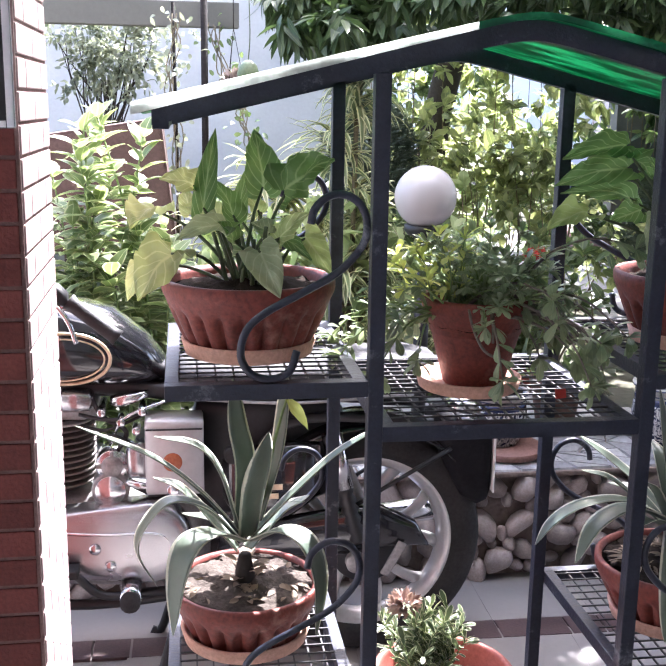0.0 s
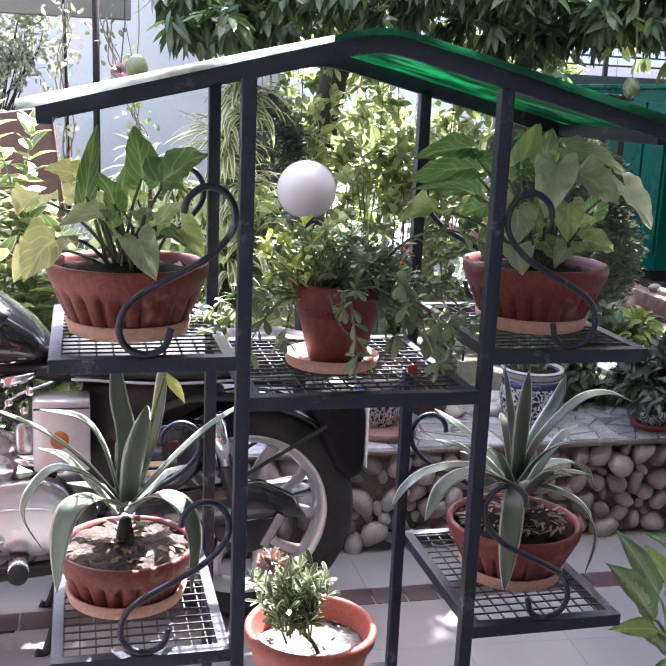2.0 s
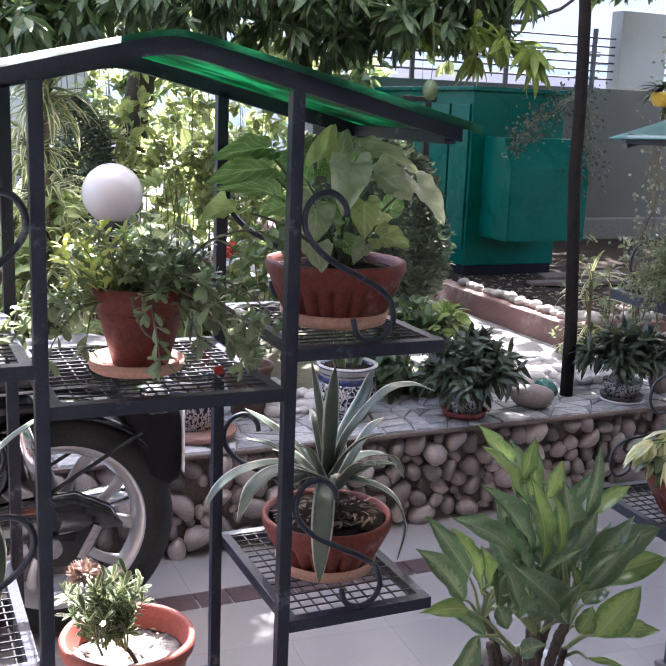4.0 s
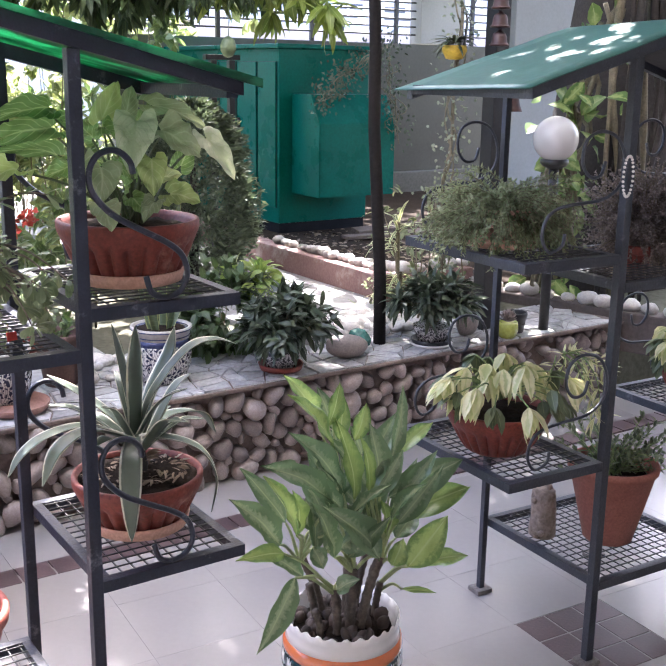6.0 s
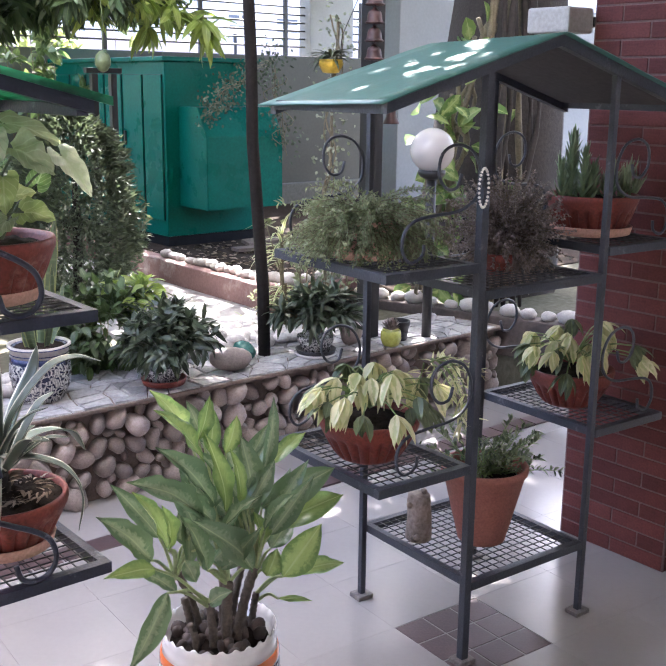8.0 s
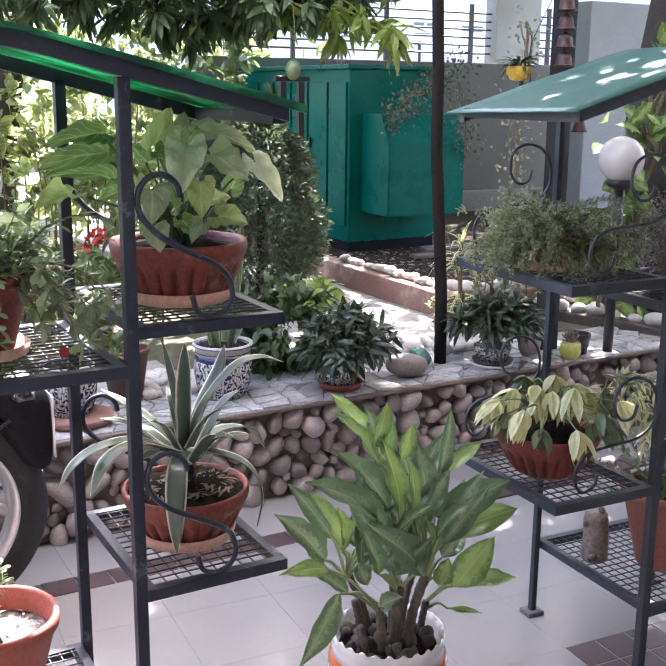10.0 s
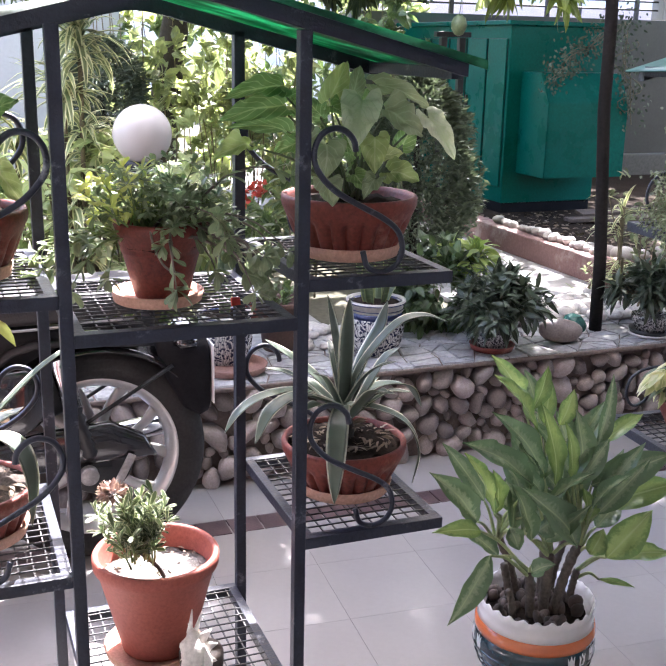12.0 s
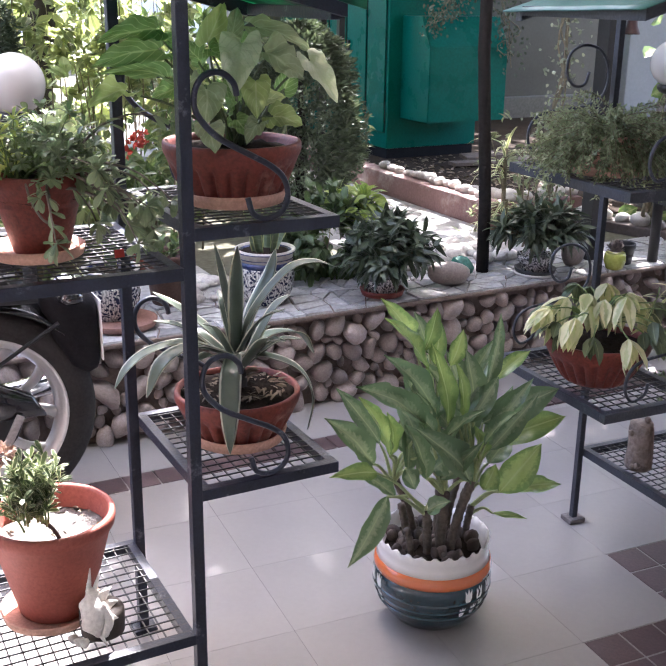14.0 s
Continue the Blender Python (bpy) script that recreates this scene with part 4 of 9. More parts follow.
def strap_leaf(parent, pts, width):
    """A thick channelled agave leaf along a line of points."""
    line = smooth_line(pts, 6)
    n = len(line)
    a, b = line[0], line[-1]
    h = Vector((b.x - a.x, b.y - a.y, 0))
    far = max(line, key=lambda p: (Vector((p.x - a.x, p.y - a.y, 0))).length)
    h = Vector((far.x - a.x, far.y - a.y, 0))
    if h.length < 0.02:
        h = Vector((0.3, -1, 0))
    side = h.cross(Vector((0, 0, 1))).normalized()
    bm = bmesh.new()
    uv = bm.loops.layers.uv.new("UVMap")
    co, rings = {}, []
    for i, p in enumerate(line):
        s = i / (n - 1)
        d = (line[min(i + 1, n - 1)] - line[max(i - 1, 0)]).normalized()
        nn = side.cross(d).normalized()
        w = width * 0.6 * (0.72 + 0.5 * math.sin(min(1, s * 1.5) * math.pi * 0.5) * 0.6) * max(0.02, 1 - s ** 4) ** 0.8
        th = 0.0042 * (1 - 0.7 * s)
        ring = []
        for k, z in ((-1, 0.0), (-0.5, -0.10), (0, -0.16), (0.5, -0.10), (1, 0.0), (0.5, -0.10), (0, -0.16), (-0.5, -0.10)):
            under = len(ring) > 4
            v = bm.verts.new(p + side * k * w + nn * (-z * -w * 1.2 - (th if under else 0)))
            co[v] = ((k + 1) / 2, s)
            ring.append(v)
        rings.append(ring)
    for p, q in zip(rings, rings[1:]):
        for k in range(8):
            f = bm.faces.new((p[k], p[(k + 1) % 8], q[(k + 1) % 8], q[k]))
            for l in f.loops:
                l[uv].uv = co[l.vert]
    return part("leaf", bm, "agave_leaf", parent)


def agla_leaf(parent, base, tip, width, material):
    up = (LEAF_RNG.uniform(-0.35, 0.2), -0.68 + LEAF_RNG.uniform(-0.25, 0.25), 0.66)
    tip = tuple(Vector(base).lerp(Vector(tip), 1.05))
    blade("leaf", parent, base, tip, width * 0.88, AGLA_OUT, material, 0.30, 0.42, up, 1.15)
    b = Vector(base)
    t = min(CANE_TOPS, key=lambda c: (c - b).length) - Vector((0, 0, LEAF_RNG.uniform(0.0, 0.03)))
    stalk(parent, t, b, 0.0050, 0.0027, 0.015, "stem", "sheath")


ARROW_A = thing("arrowhead_plant", "arrowhead plant with broad pale green leaves in terracotta bowl", "potted plant", pose(0, 0, 0))
arrow_leaf(ARROW_A, (-0.111, 0.180, 1.306), (-0.041, 0.150, 1.355), 0.073, "arrow_green", (-0.168, 0.18, 1.155))
arrow_leaf(ARROW_A, (-0.143, 0.210, 1.306), (-0.157, 0.230, 1.395), 0.055, "arrow_green", (-0.168, 0.18, 1.155))
arrow_leaf(ARROW_A, (-0.237, 0.180, 1.275), (-0.216, 0.200, 1.397), 0.031, "arrow_green", (-0.168, 0.18, 1.155))
arrow_leaf(ARROW_A, (-0.189, 0.200, 1.264), (-0.217, 0.240, 1.316), 0.035, "arrow_green", (-0.168, 0.18, 1.155))
arrow_leaf(ARROW_A, (-0.248, 0.200, 1.312), (-0.301, 0.180, 1.323), 0.040, "arrow_pale", (-0.168, 0.18, 1.155))
arrow_leaf(ARROW_A, (-0.308, 0.180, 1.278), (-0.343, 0.130, 1.256), 0.060, "arrow_pale", (-0.168, 0.18, 1.155))
arrow_leaf(ARROW_A, (-0.283, 0.140, 1.219), (-0.333, 0.080, 1.157), 0.069, "arrow_pale", (-0.168, 0.18, 1.155))
arrow_leaf(ARROW_A, (-0.210, 0.110, 1.263), (-0.277, 0.060, 1.247), 0.037, "arrow_dusty", (-0.168, 0.18, 1.155))
arrow_leaf(ARROW_A, (-0.158, 0.090, 1.228), (-0.132, 0.040, 1.166), 0.050, "arrow_dusty", (-0.168, 0.18, 1.155))
arrow_leaf(ARROW_A, (-0.138, 0.150, 1.244), (-0.166, 0.150, 1.261), 0.032, "arrow_dusty", (-0.168, 0.18, 1.155))
arrow_leaf(ARROW_A, (-0.079, 0.200, 1.233), (-0.043, 0.150, 1.181), 0.045, "arrow_lime", (-0.168, 0.18, 1.155))
arrow_leaf(ARROW_A, (-0.131, 0.180, 1.242), (-0.074, 0.150, 1.203), 0.029, "arrow_green", (-0.168, 0.18, 1.155))
arrow_leaf(ARROW_A, (-0.180, 0.230, 1.256), (-0.164, 0.260, 1.335), 0.024, "arrow_green", (-0.168, 0.18, 1.155))
arrow_leaf(ARROW_A, (-0.255, 0.260, 1.266), (-0.265, 0.280, 1.300), 0.028, "arrow_pale", (-0.168, 0.18, 1.155))
arrow_leaf(ARROW_A, (-0.148, 0.240, 1.269), (-0.169, 0.260, 1.294), 0.026, "arrow_lime", (-0.168, 0.18, 1.155))
arrow_leaf(ARROW_A, (-0.336, 0.230, 1.183), (-0.354, 0.200, 1.134), 0.029, "arrow_pale", (-0.168, 0.18, 1.155))
ARROW_B = thing("arrowhead_plant", "arrowhead plant with pale crumpled leaves in a shaded bowl", "potted plant", pose(0, 0, 0))
arrow_leaf(ARROW_B, (0.421, 0.160, 1.379), (0.307, 0.130, 1.360), 0.044, "arrow_green", (0.575, 0.19, 1.155))
arrow_leaf(ARROW_B, (0.422, 0.150, 1.346), (0.289, 0.110, 1.320), 0.052, "arrow_green", (0.575, 0.19, 1.155))
arrow_leaf(ARROW_B, (0.443, 0.170, 1.297), (0.311, 0.140, 1.307), 0.037, "arrow_green", (0.575, 0.19, 1.155))
arrow_leaf(ARROW_B, (0.357, 0.140, 1.277), (0.278, 0.100, 1.256), 0.050, "arrow_lime", (0.575, 0.19, 1.155))
arrow_leaf(ARROW_B, (0.459, 0.210, 1.358), (0.491, 0.210, 1.324), 0.042, "arrow_green", (0.575, 0.19, 1.155))
arrow_leaf(ARROW_B, (0.541, 0.220, 1.354), (0.588, 0.250, 1.424), 0.045, "arrow_lime", (0.575, 0.19, 1.155))
arrow_leaf(ARROW_B, (0.603, 0.250, 1.364), (0.624, 0.270, 1.416), 0.034, "arrow_dusty", (0.575, 0.19, 1.155))
arrow_leaf(ARROW_B, (0.651, 0.250, 1.382), (0.765, 0.230, 1.332), 0.042, "arrow_dusty", (0.575, 0.19, 1.155))
arrow_leaf(ARROW_B, (0.576, 0.140, 1.357), (0.539, 0.090, 1.266), 0.068, "arrow_white", (0.575, 0.19, 1.155))
arrow_leaf(ARROW_B, (0.634, 0.160, 1.336), (0.694, 0.120, 1.289), 0.067, "arrow_dusty", (0.575, 0.19, 1.155))
arrow_leaf(ARROW_B, (0.739, 0.190, 1.324), (0.777, 0.140, 1.242), 0.044, "arrow_white", (0.575, 0.19, 1.155))
arrow_leaf(ARROW_B, (0.533, 0.190, 1.344), (0.560, 0.170, 1.318), 0.049, "arrow_green", (0.575, 0.19, 1.155))
arrow_leaf(ARROW_B, (0.591, 0.110, 1.290), (0.580, 0.080, 1.226), 0.050, "arrow_lime", (0.575, 0.19, 1.155))
arrow_leaf(ARROW_B, (0.627, 0.120, 1.225), (0.677, 0.090, 1.209), 0.049, "arrow_lime", (0.575, 0.19, 1.155))
arrow_leaf(ARROW_B, (0.483, 0.080, 1.213), (0.486, 0.050, 1.173), 0.048, "arrow_dusty", (0.575, 0.19, 1.155))
arrow_leaf(ARROW_B, (0.499, 0.120, 1.282), (0.479, 0.080, 1.218), 0.058, "arrow_dusty", (0.575, 0.19, 1.155))
arrow_leaf(ARROW_B, (0.587, 0.090, 1.216), (0.550, 0.060, 1.183), 0.034, "arrow_dusty", (0.575, 0.19, 1.155))
arrow_leaf(ARROW_B, (0.556, 0.120, 1.220), (0.575, 0.100, 1.191), 0.036, "arrow_green", (0.575, 0.19, 1.155))
arrow_leaf(ARROW_B, (0.462, 0.130, 1.269), (0.447, 0.110, 1.201), 0.026, "arrow_dusty", (0.575, 0.19, 1.155))
arrow_leaf(ARROW_B, (0.482, 0.220, 1.272), (0.428, 0.220, 1.252), 0.042, "arrow_green", (0.575, 0.19, 1.155))
arrow_leaf(ARROW_B, (0.617, 0.270, 1.330), (0.661, 0.290, 1.369), 0.045, "arrow_green", (0.575, 0.19, 1.155))
arrow_leaf(ARROW_B, (0.534, 0.250, 1.319), (0.504, 0.270, 1.355), 0.042, "arrow_green", (0.575, 0.19, 1.155))
arrow_leaf(ARROW_B, (0.552, 0.170, 1.283), (0.562, 0.160, 1.225), 0.031, "arrow_green", (0.575, 0.19, 1.155))
arrow_leaf(ARROW_B, (0.709, 0.240, 1.260), (0.742, 0.260, 1.304), 0.040, "arrow_green", (0.575, 0.19, 1.155))
AGAVE_A = thing("agave", "variegated agave with cream-edged arching leaves in sunlit bowl", "potted plant", pose(-0.002, 0.034, 0.010), "agaves")
strap_leaf(AGAVE_A, [(-0.174, 0.171, 0.726), (-0.241, 0.156, 0.813), (-0.319, 0.136, 0.883), (-0.433, 0.116, 0.941)], 0.028)
strap_leaf(AGAVE_A, [(-0.177, 0.181, 0.732), (-0.207, 0.186, 0.832), (-0.247, 0.186, 0.882), (-0.316, 0.176, 0.900)], 0.034)
strap_leaf(AGAVE_A, [(-0.177, 0.186, 0.730), (-0.168, 0.206, 0.831), (-0.181, 0.216, 0.908), (-0.187, 0.226, 0.983)], 0.033)
strap_leaf(AGAVE_A, [(-0.167, 0.166, 0.730), (-0.160, 0.146, 0.806), (-0.149, 0.131, 0.865), (-0.137, 0.116, 0.921)], 0.044)
strap_leaf(AGAVE_A, [(-0.154, 0.191, 0.731), (-0.117, 0.216, 0.849), (-0.104, 0.226, 0.934), (-0.097, 0.236, 0.990)], 0.029)
strap_leaf(AGAVE_A, [(-0.162, 0.176, 0.725), (-0.094, 0.176, 0.797), (-0.021, 0.166, 0.868), (0.060, 0.156, 0.919)], 0.030)
strap_leaf(AGAVE_A, [(-0.182, 0.166, 0.728), (-0.238, 0.146, 0.792), (-0.295, 0.126, 0.811), (-0.337, 0.116, 0.771), (-0.346, 0.116, 0.725), (-0.316, 0.126, 0.662)], 0.029)
strap_leaf(AGAVE_A, [(-0.179, 0.156, 0.729), (-0.225, 0.096, 0.769), (-0.266, 0.056, 0.764), (-0.285, 0.046, 0.710), (-0.291, 0.056, 0.613)], 0.048)
strap_leaf(AGAVE_A, [(-0.158, 0.156, 0.728), (-0.117, 0.096, 0.768), (-0.079, 0.056, 0.759), (-0.060, 0.046, 0.697), (-0.065, 0.056, 0.598)], 0.038)
strap_leaf(AGAVE_A, [(-0.158, 0.186, 0.721), (-0.104, 0.236, 0.743), (-0.053, 0.266, 0.754)], 0.027)
strap_leaf(AGAVE_A, [(-0.173, 0.196, 0.717), (-0.220, 0.256, 0.723), (-0.275, 0.286, 0.721)], 0.026)
strap_leaf(AGAVE_A, [(-0.166, 0.176, 0.730), (-0.164, 0.171, 0.804), (-0.155, 0.166, 0.868)], 0.026)
AGAVE_B = thing("agave", "variegated agave with long grey-green arching leaves in shade", "potted plant", pose(0, 0, 0), "agaves")
strap_leaf(AGAVE_B, [(0.582, 0.210, 0.738), (0.581, 0.230, 0.812), (0.570, 0.240, 0.889), (0.554, 0.240, 0.960)], 0.034)
strap_leaf(AGAVE_B, [(0.574, 0.190, 0.745), (0.576, 0.190, 0.825), (0.578, 0.190, 0.895), (0.582, 0.190, 0.964)], 0.037)
strap_leaf(AGAVE_B, [(0.579, 0.190, 0.745), (0.607, 0.180, 0.827), (0.678, 0.170, 0.909), (0.736, 0.160, 0.926), (0.791, 0.160, 0.906)], 0.035)
strap_leaf(AGAVE_B, [(0.596, 0.230, 0.729), (0.647, 0.270, 0.804), (0.695, 0.290, 0.869), (0.712, 0.290, 0.923)], 0.032)
strap_leaf(AGAVE_B, [(0.563, 0.190, 0.742), (0.467, 0.160, 0.792), (0.381, 0.140, 0.794), (0.328, 0.130, 0.768), (0.302, 0.130, 0.728)], 0.029)
strap_leaf(AGAVE_B, [(0.549, 0.150, 0.755), (0.446, 0.090, 0.808), (0.369, 0.050, 0.796), (0.336, 0.040, 0.736)], 0.034)
strap_leaf(AGAVE_B, [(0.551, 0.140, 0.757), (0.507, 0.050, 0.752), (0.491, 0.020, 0.691), (0.494, 0.030, 0.594)], 0.037)
strap_leaf(AGAVE_B, [(0.582, 0.190, 0.738), (0.636, 0.150, 0.738), (0.694, 0.130, 0.706), (0.726, 0.130, 0.640), (0.717, 0.140, 0.559)], 0.032)
strap_leaf(AGAVE_B, [(0.586, 0.240, 0.726), (0.548, 0.290, 0.775), (0.501, 0.320, 0.814), (0.448, 0.330, 0.849)], 0.035)
strap_leaf(AGAVE_B, [(0.615, 0.250, 0.720), (0.706, 0.310, 0.730), (0.799, 0.350, 0.705), (0.847, 0.370, 0.639)], 0.032)
strap_leaf(AGAVE_B, [(0.573, 0.170, 0.753), (0.590, 0.140, 0.806), (0.609, 0.110, 0.841), (0.642, 0.090, 0.854)], 0.028)
AGLA = thing("aglaonema", "leafy aglaonema with dark-edged light green leaves on thick canes", "potted plant", pose(0, 0, 0))
agla_leaf(AGLA, (1.010, 0.128, 0.637), (0.886, 0.108, 0.789), 0.069, "agla_yellow")
agla_leaf(AGLA, (1.001, 0.178, 0.698), (0.904, 0.158, 0.818), 0.056, "agla_yellow")
agla_leaf(AGLA, (1.040, 0.128, 0.531), (0.883, 0.098, 0.709), 0.077, "agla_blade")
agla_leaf(AGLA, (0.988, 0.098, 0.534), (0.795, 0.058, 0.668), 0.086, "agla_blade")
agla_leaf(AGLA, (1.056, 0.108, 0.521), (1.004, 0.108, 0.713), 0.062, "agla_yellow")
agla_leaf(AGLA, (1.090, 0.098, 0.534), (1.070, 0.108, 0.662), 0.042, "agla_yellow")
agla_leaf(AGLA, (1.147, 0.138, 0.539), (1.132, 0.158, 0.666), 0.071, "agla_blade")
agla_leaf(AGLA, (1.209, 0.178, 0.553), (1.261, 0.208, 0.719), 0.045, "agla_blade")
agla_leaf(AGLA, (1.237, 0.188, 0.568), (1.355, 0.208, 0.615), 0.047, "agla_yellow")
agla_leaf(AGLA, (1.169, 0.128, 0.494), (1.345, 0.088, 0.560), 0.092, "agla_blade")
agla_leaf(AGLA, (1.191, 0.118, 0.446), (1.382, 0.098, 0.479), 0.078, "agla_yellow")
agla_leaf(AGLA, (1.093, 0.058, 0.390), (0.918, 0.018, 0.565), 0.088, "agla_blade")
agla_leaf(AGLA, (1.122, 0.118, 0.507), (1.210, 0.138, 0.594), 0.057, "agla_blade")
agla_leaf(AGLA, (0.874, 0.128, 0.449), (0.746, 0.108, 0.587), 0.076, "agla_blade")
agla_leaf(AGLA, (0.923, 0.138, 0.454), (0.849, 0.148, 0.601), 0.068, "agla_yellow")
agla_leaf(AGLA, (0.909, 0.108, 0.474), (0.888, 0.098, 0.579), 0.055, "agla_yellow")
agla_leaf(AGLA, (0.985, 0.078, 0.410), (0.924, 0.078, 0.550), 0.072, "agla_blade")
agla_leaf(AGLA, (0.865, 0.098, 0.444), (0.722, 0.038, 0.491), 0.048, "agla_yellow")
agla_leaf(AGLA, (0.883, 0.078, 0.390), (0.752, 0.008, 0.293), 0.062, "agla_blade")
agla_leaf(AGLA, (1.217, 0.108, 0.311), (1.311, 0.088, 0.422), 0.092, "agla_yellow")
agla_leaf(AGLA, (1.253, 0.128, 0.301), (1.407, 0.118, 0.284), 0.053, "agla_yellow")
agla_leaf(AGLA, (1.209, 0.118, 0.251), (1.277, 0.078, 0.240), 0.019, "agla_yellow")
agla_leaf(AGLA, (0.967, 0.038, 0.356), (0.988, -0.012, 0.396), 0.049, "agla_blade")
agla_leaf(AGLA, (1.155, 0.088, 0.341), (1.183, 0.088, 0.398), 0.056, "agla_yellow")
agla_leaf(AGLA, (1.201, 0.138, 0.378), (1.276, 0.158, 0.421), 0.069, "agla_blade")
agla_leaf(AGLA, (0.940, 0.098, 0.438), (0.954, 0.078, 0.394), 0.051, "agla_blade")
agla_leaf(AGLA, (1.037, 0.188, 0.675), (1.086, 0.218, 0.757), 0.047, "agla_yellow")
agla_leaf(AGLA, (1.063, 0.208, 0.657), (1.040, 0.238, 0.748), 0.046, "agla_blade")
agla_leaf(AGLA, (1.104, 0.178, 0.631), (1.141, 0.188, 0.707), 0.050, "agla_yellow")
agla_leaf(AGLA, (1.075, 0.198, 0.632), (1.100, 0.218, 0.719), 0.047, "agla_yellow")
agla_leaf(AGLA, (1.152, 0.108, 0.403), (1.133, 0.108, 0.496), 0.057, "agla_yellow")
agla_leaf(AGLA, (1.006, 0.208, 0.419), (1.003, 0.228, 0.490), 0.061, "agla_blade")
agla_leaf(AGLA, (1.145, 0.208, 0.576), (1.121, 0.218, 0.646), 0.062, "agla_blade")
agla_leaf(AGLA, (1.209, 0.208, 0.534), (1.215, 0.218, 0.616), 0.056, "agla_blade")
agla_leaf(AGLA, (1.104, 0.198, 0.405), (1.089, 0.208, 0.467), 0.073, "agla_blade")
agla_leaf(AGLA, (1.032, 0.218, 0.559), (1.016, 0.238, 0.616), 0.061, "agla_blade")


# leafless and half-hidden stalks, and small leaves deep in the arrowhead plants
for ob, c in ((ARROW_A, (-0.168, 0.18, 1.155)), (ARROW_B, (0.575, 0.19, 1.155))):
    for k in range(11):
        a = k * 2.4
        e = Vector((c[0] + 0.055 * math.cos(a), c[1] + 0.05 * math.sin(a), c[2] + LEAF_RNG.uniform(0.06, 0.12)))
        if k % 2:
            arrow_leaf(ob, e, e + Vector((0.05 * math.cos(a), 0.05 * math.sin(a), LEAF_RNG.uniform(0.0, 0.05))), LEAF_RNG.uniform(0.028, 0.040), "arrow_pale" if k % 4 == 1 else "arrow_green", c)
        else:
            stalk(ob, Vector(c) + Vector((0.03 * math.cos(a), 0.03 * math.sin(a), -0.01)), e, 0.004, 0.003, 0.005, "stem", "dark_stalk")

# short inner leaves and old outer ones that thicken both rosettes
for ob, c, n in ((AGAVE_A, (-0.174, 0.175, 0.70), 2), (AGAVE_B, (0.586, 0.195, 0.71), 11)):
    for k in range(n):
        a = k * 2.4 + 0.6
        l, e = LEAF_RNG.uniform(0.13, 0.22), LEAF_RNG.uniform(0.5, 1.25)
        d = Vector((math.cos(a) * math.cos(e), math.sin(a) * math.cos(e), math.sin(e)))
        p0 = Vector(c) + Vector((d.x, d.y, 0)) * 0.012
        strap_leaf(ob, [p0, p0 + d * l * 0.4, p0 + d * l * 0.75 + Vector((0, 0, -0.01)), p0 + d * l + Vector((d.x * 0.02, d.y * 0.02, -0.035))], LEAF_RNG.uniform(0.024, 0.034))

blade("leaf", AGAVE_A, (-0.098, 0.22, 0.946), (-0.063, 0.21, 0.892), 0.021, [(0, 0.3, 0), (0.3, 0.95, 0.3), (0.6, 0.8, 0.6), (1, 0.03, 1)], "yellow_tip_leaf", 0.3, 0.3, (0.3, -1, 0.4))
stalk(AGAVE_A, (-0.150, 0.20, 0.72), (-0.098, 0.22, 0.946), 0.004, 0.002, 0.02, "stem", "stalk")
# agave hearts and the aglaonema's canes
for ob, c in ((AGAVE_A, (-0.172, 0.17, 0.628)), (AGAVE_B, (0.582, 0.19, 0.648))):
    bm = sweep(bmesh.new(), [Vector(c), Vector(c) + Vector((0, 0, 0.03)), Vector(c) + Vector((0, 0, 0.065))], [0.014, 0.017, 0.010], 12)
    part("stem", bm, "bark", ob, "short scaly brown agave stem")
    rs = np.random.default_rng(12)
    az = rs.uniform(0, 6.28, 22)
    w = np.stack([np.cos(az), np.sin(az), np.full(22, 0.75)], 1)
    scales = leaves("dry_husk", "dry_bit", ob, np.array(c) + w * (0.012, 0.012, 0) + np.stack([0 * az, 0 * az, rs.uniform(0.005, 0.05, 22)], 1), w, np.tile((0, 0, 1.0), (22, 1)), 0.034, 0.016, LANCE, 0.3, 0.4, "dry brown leaf bases")
    tagged(scales, kind="stuff")
    n = 60 if ob is AGAVE_A else 150
    az, rr = rs.uniform(0, 6.28, n), 0.092 * np.sqrt(rs.random(n))
    b = np.stack([c[0] + rr * np.cos(az), c[1] + rr * np.sin(az), np.full(n, c[2] + 0.016)], 1)
    w = np.stack([np.cos(az * 3), np.sin(az * 3), rs.uniform(-0.05, 0.25, n)], 1)
    tagged(leaves("leaf_litter", "dry_bit", ob, b, w, np.tile((0, 0, 1.0), (n, 1)) + rs.normal(scale=0.3, size=(n, 3)), rs.uniform(0.012, 0.04, n), 0.010 if n == 60 else 0.006, OVAL, 0.3, 0.3, "dry leaf litter on the soil"), kind="stuff")
for x, y, dx, dy, h, r in CANES:
    part("cane", sweep(bmesh.new(), smooth_line([(AGLA_X + x, AGLA_Y + y, 0.185), (AGLA_X + x + dx * 0.4, AGLA_Y + y + dy * 0.4, 0.19 + h * 0.5), (AGLA_X + x + dx, AGLA_Y + y + dy, 0.19 + h)], 10), [r * (1 + 0.16 * (i % 3 == 0)) for i in range(21)], 9), "agla_cane", AGLA, "ringed brown cane")



# young leaves that fill the heart of the clump
for k in range(26):
    c = CANE_TOPS[LEAF_RNG.randrange(len(CANE_TOPS))]
    a = LEAF_RNG.uniform(0, 6.28)
    b = c + Vector((0.035 * math.cos(a), 0.035 * math.sin(a), LEAF_RNG.uniform(0.05, 0.19)))
    agla_leaf(AGLA, b, b + Vector((0.10 * math.cos(a), 0.10 * math.sin(a), LEAF_RNG.uniform(0.05, 0.14))), LEAF_RNG.uniform(0.046, 0.062), "agla_blade")


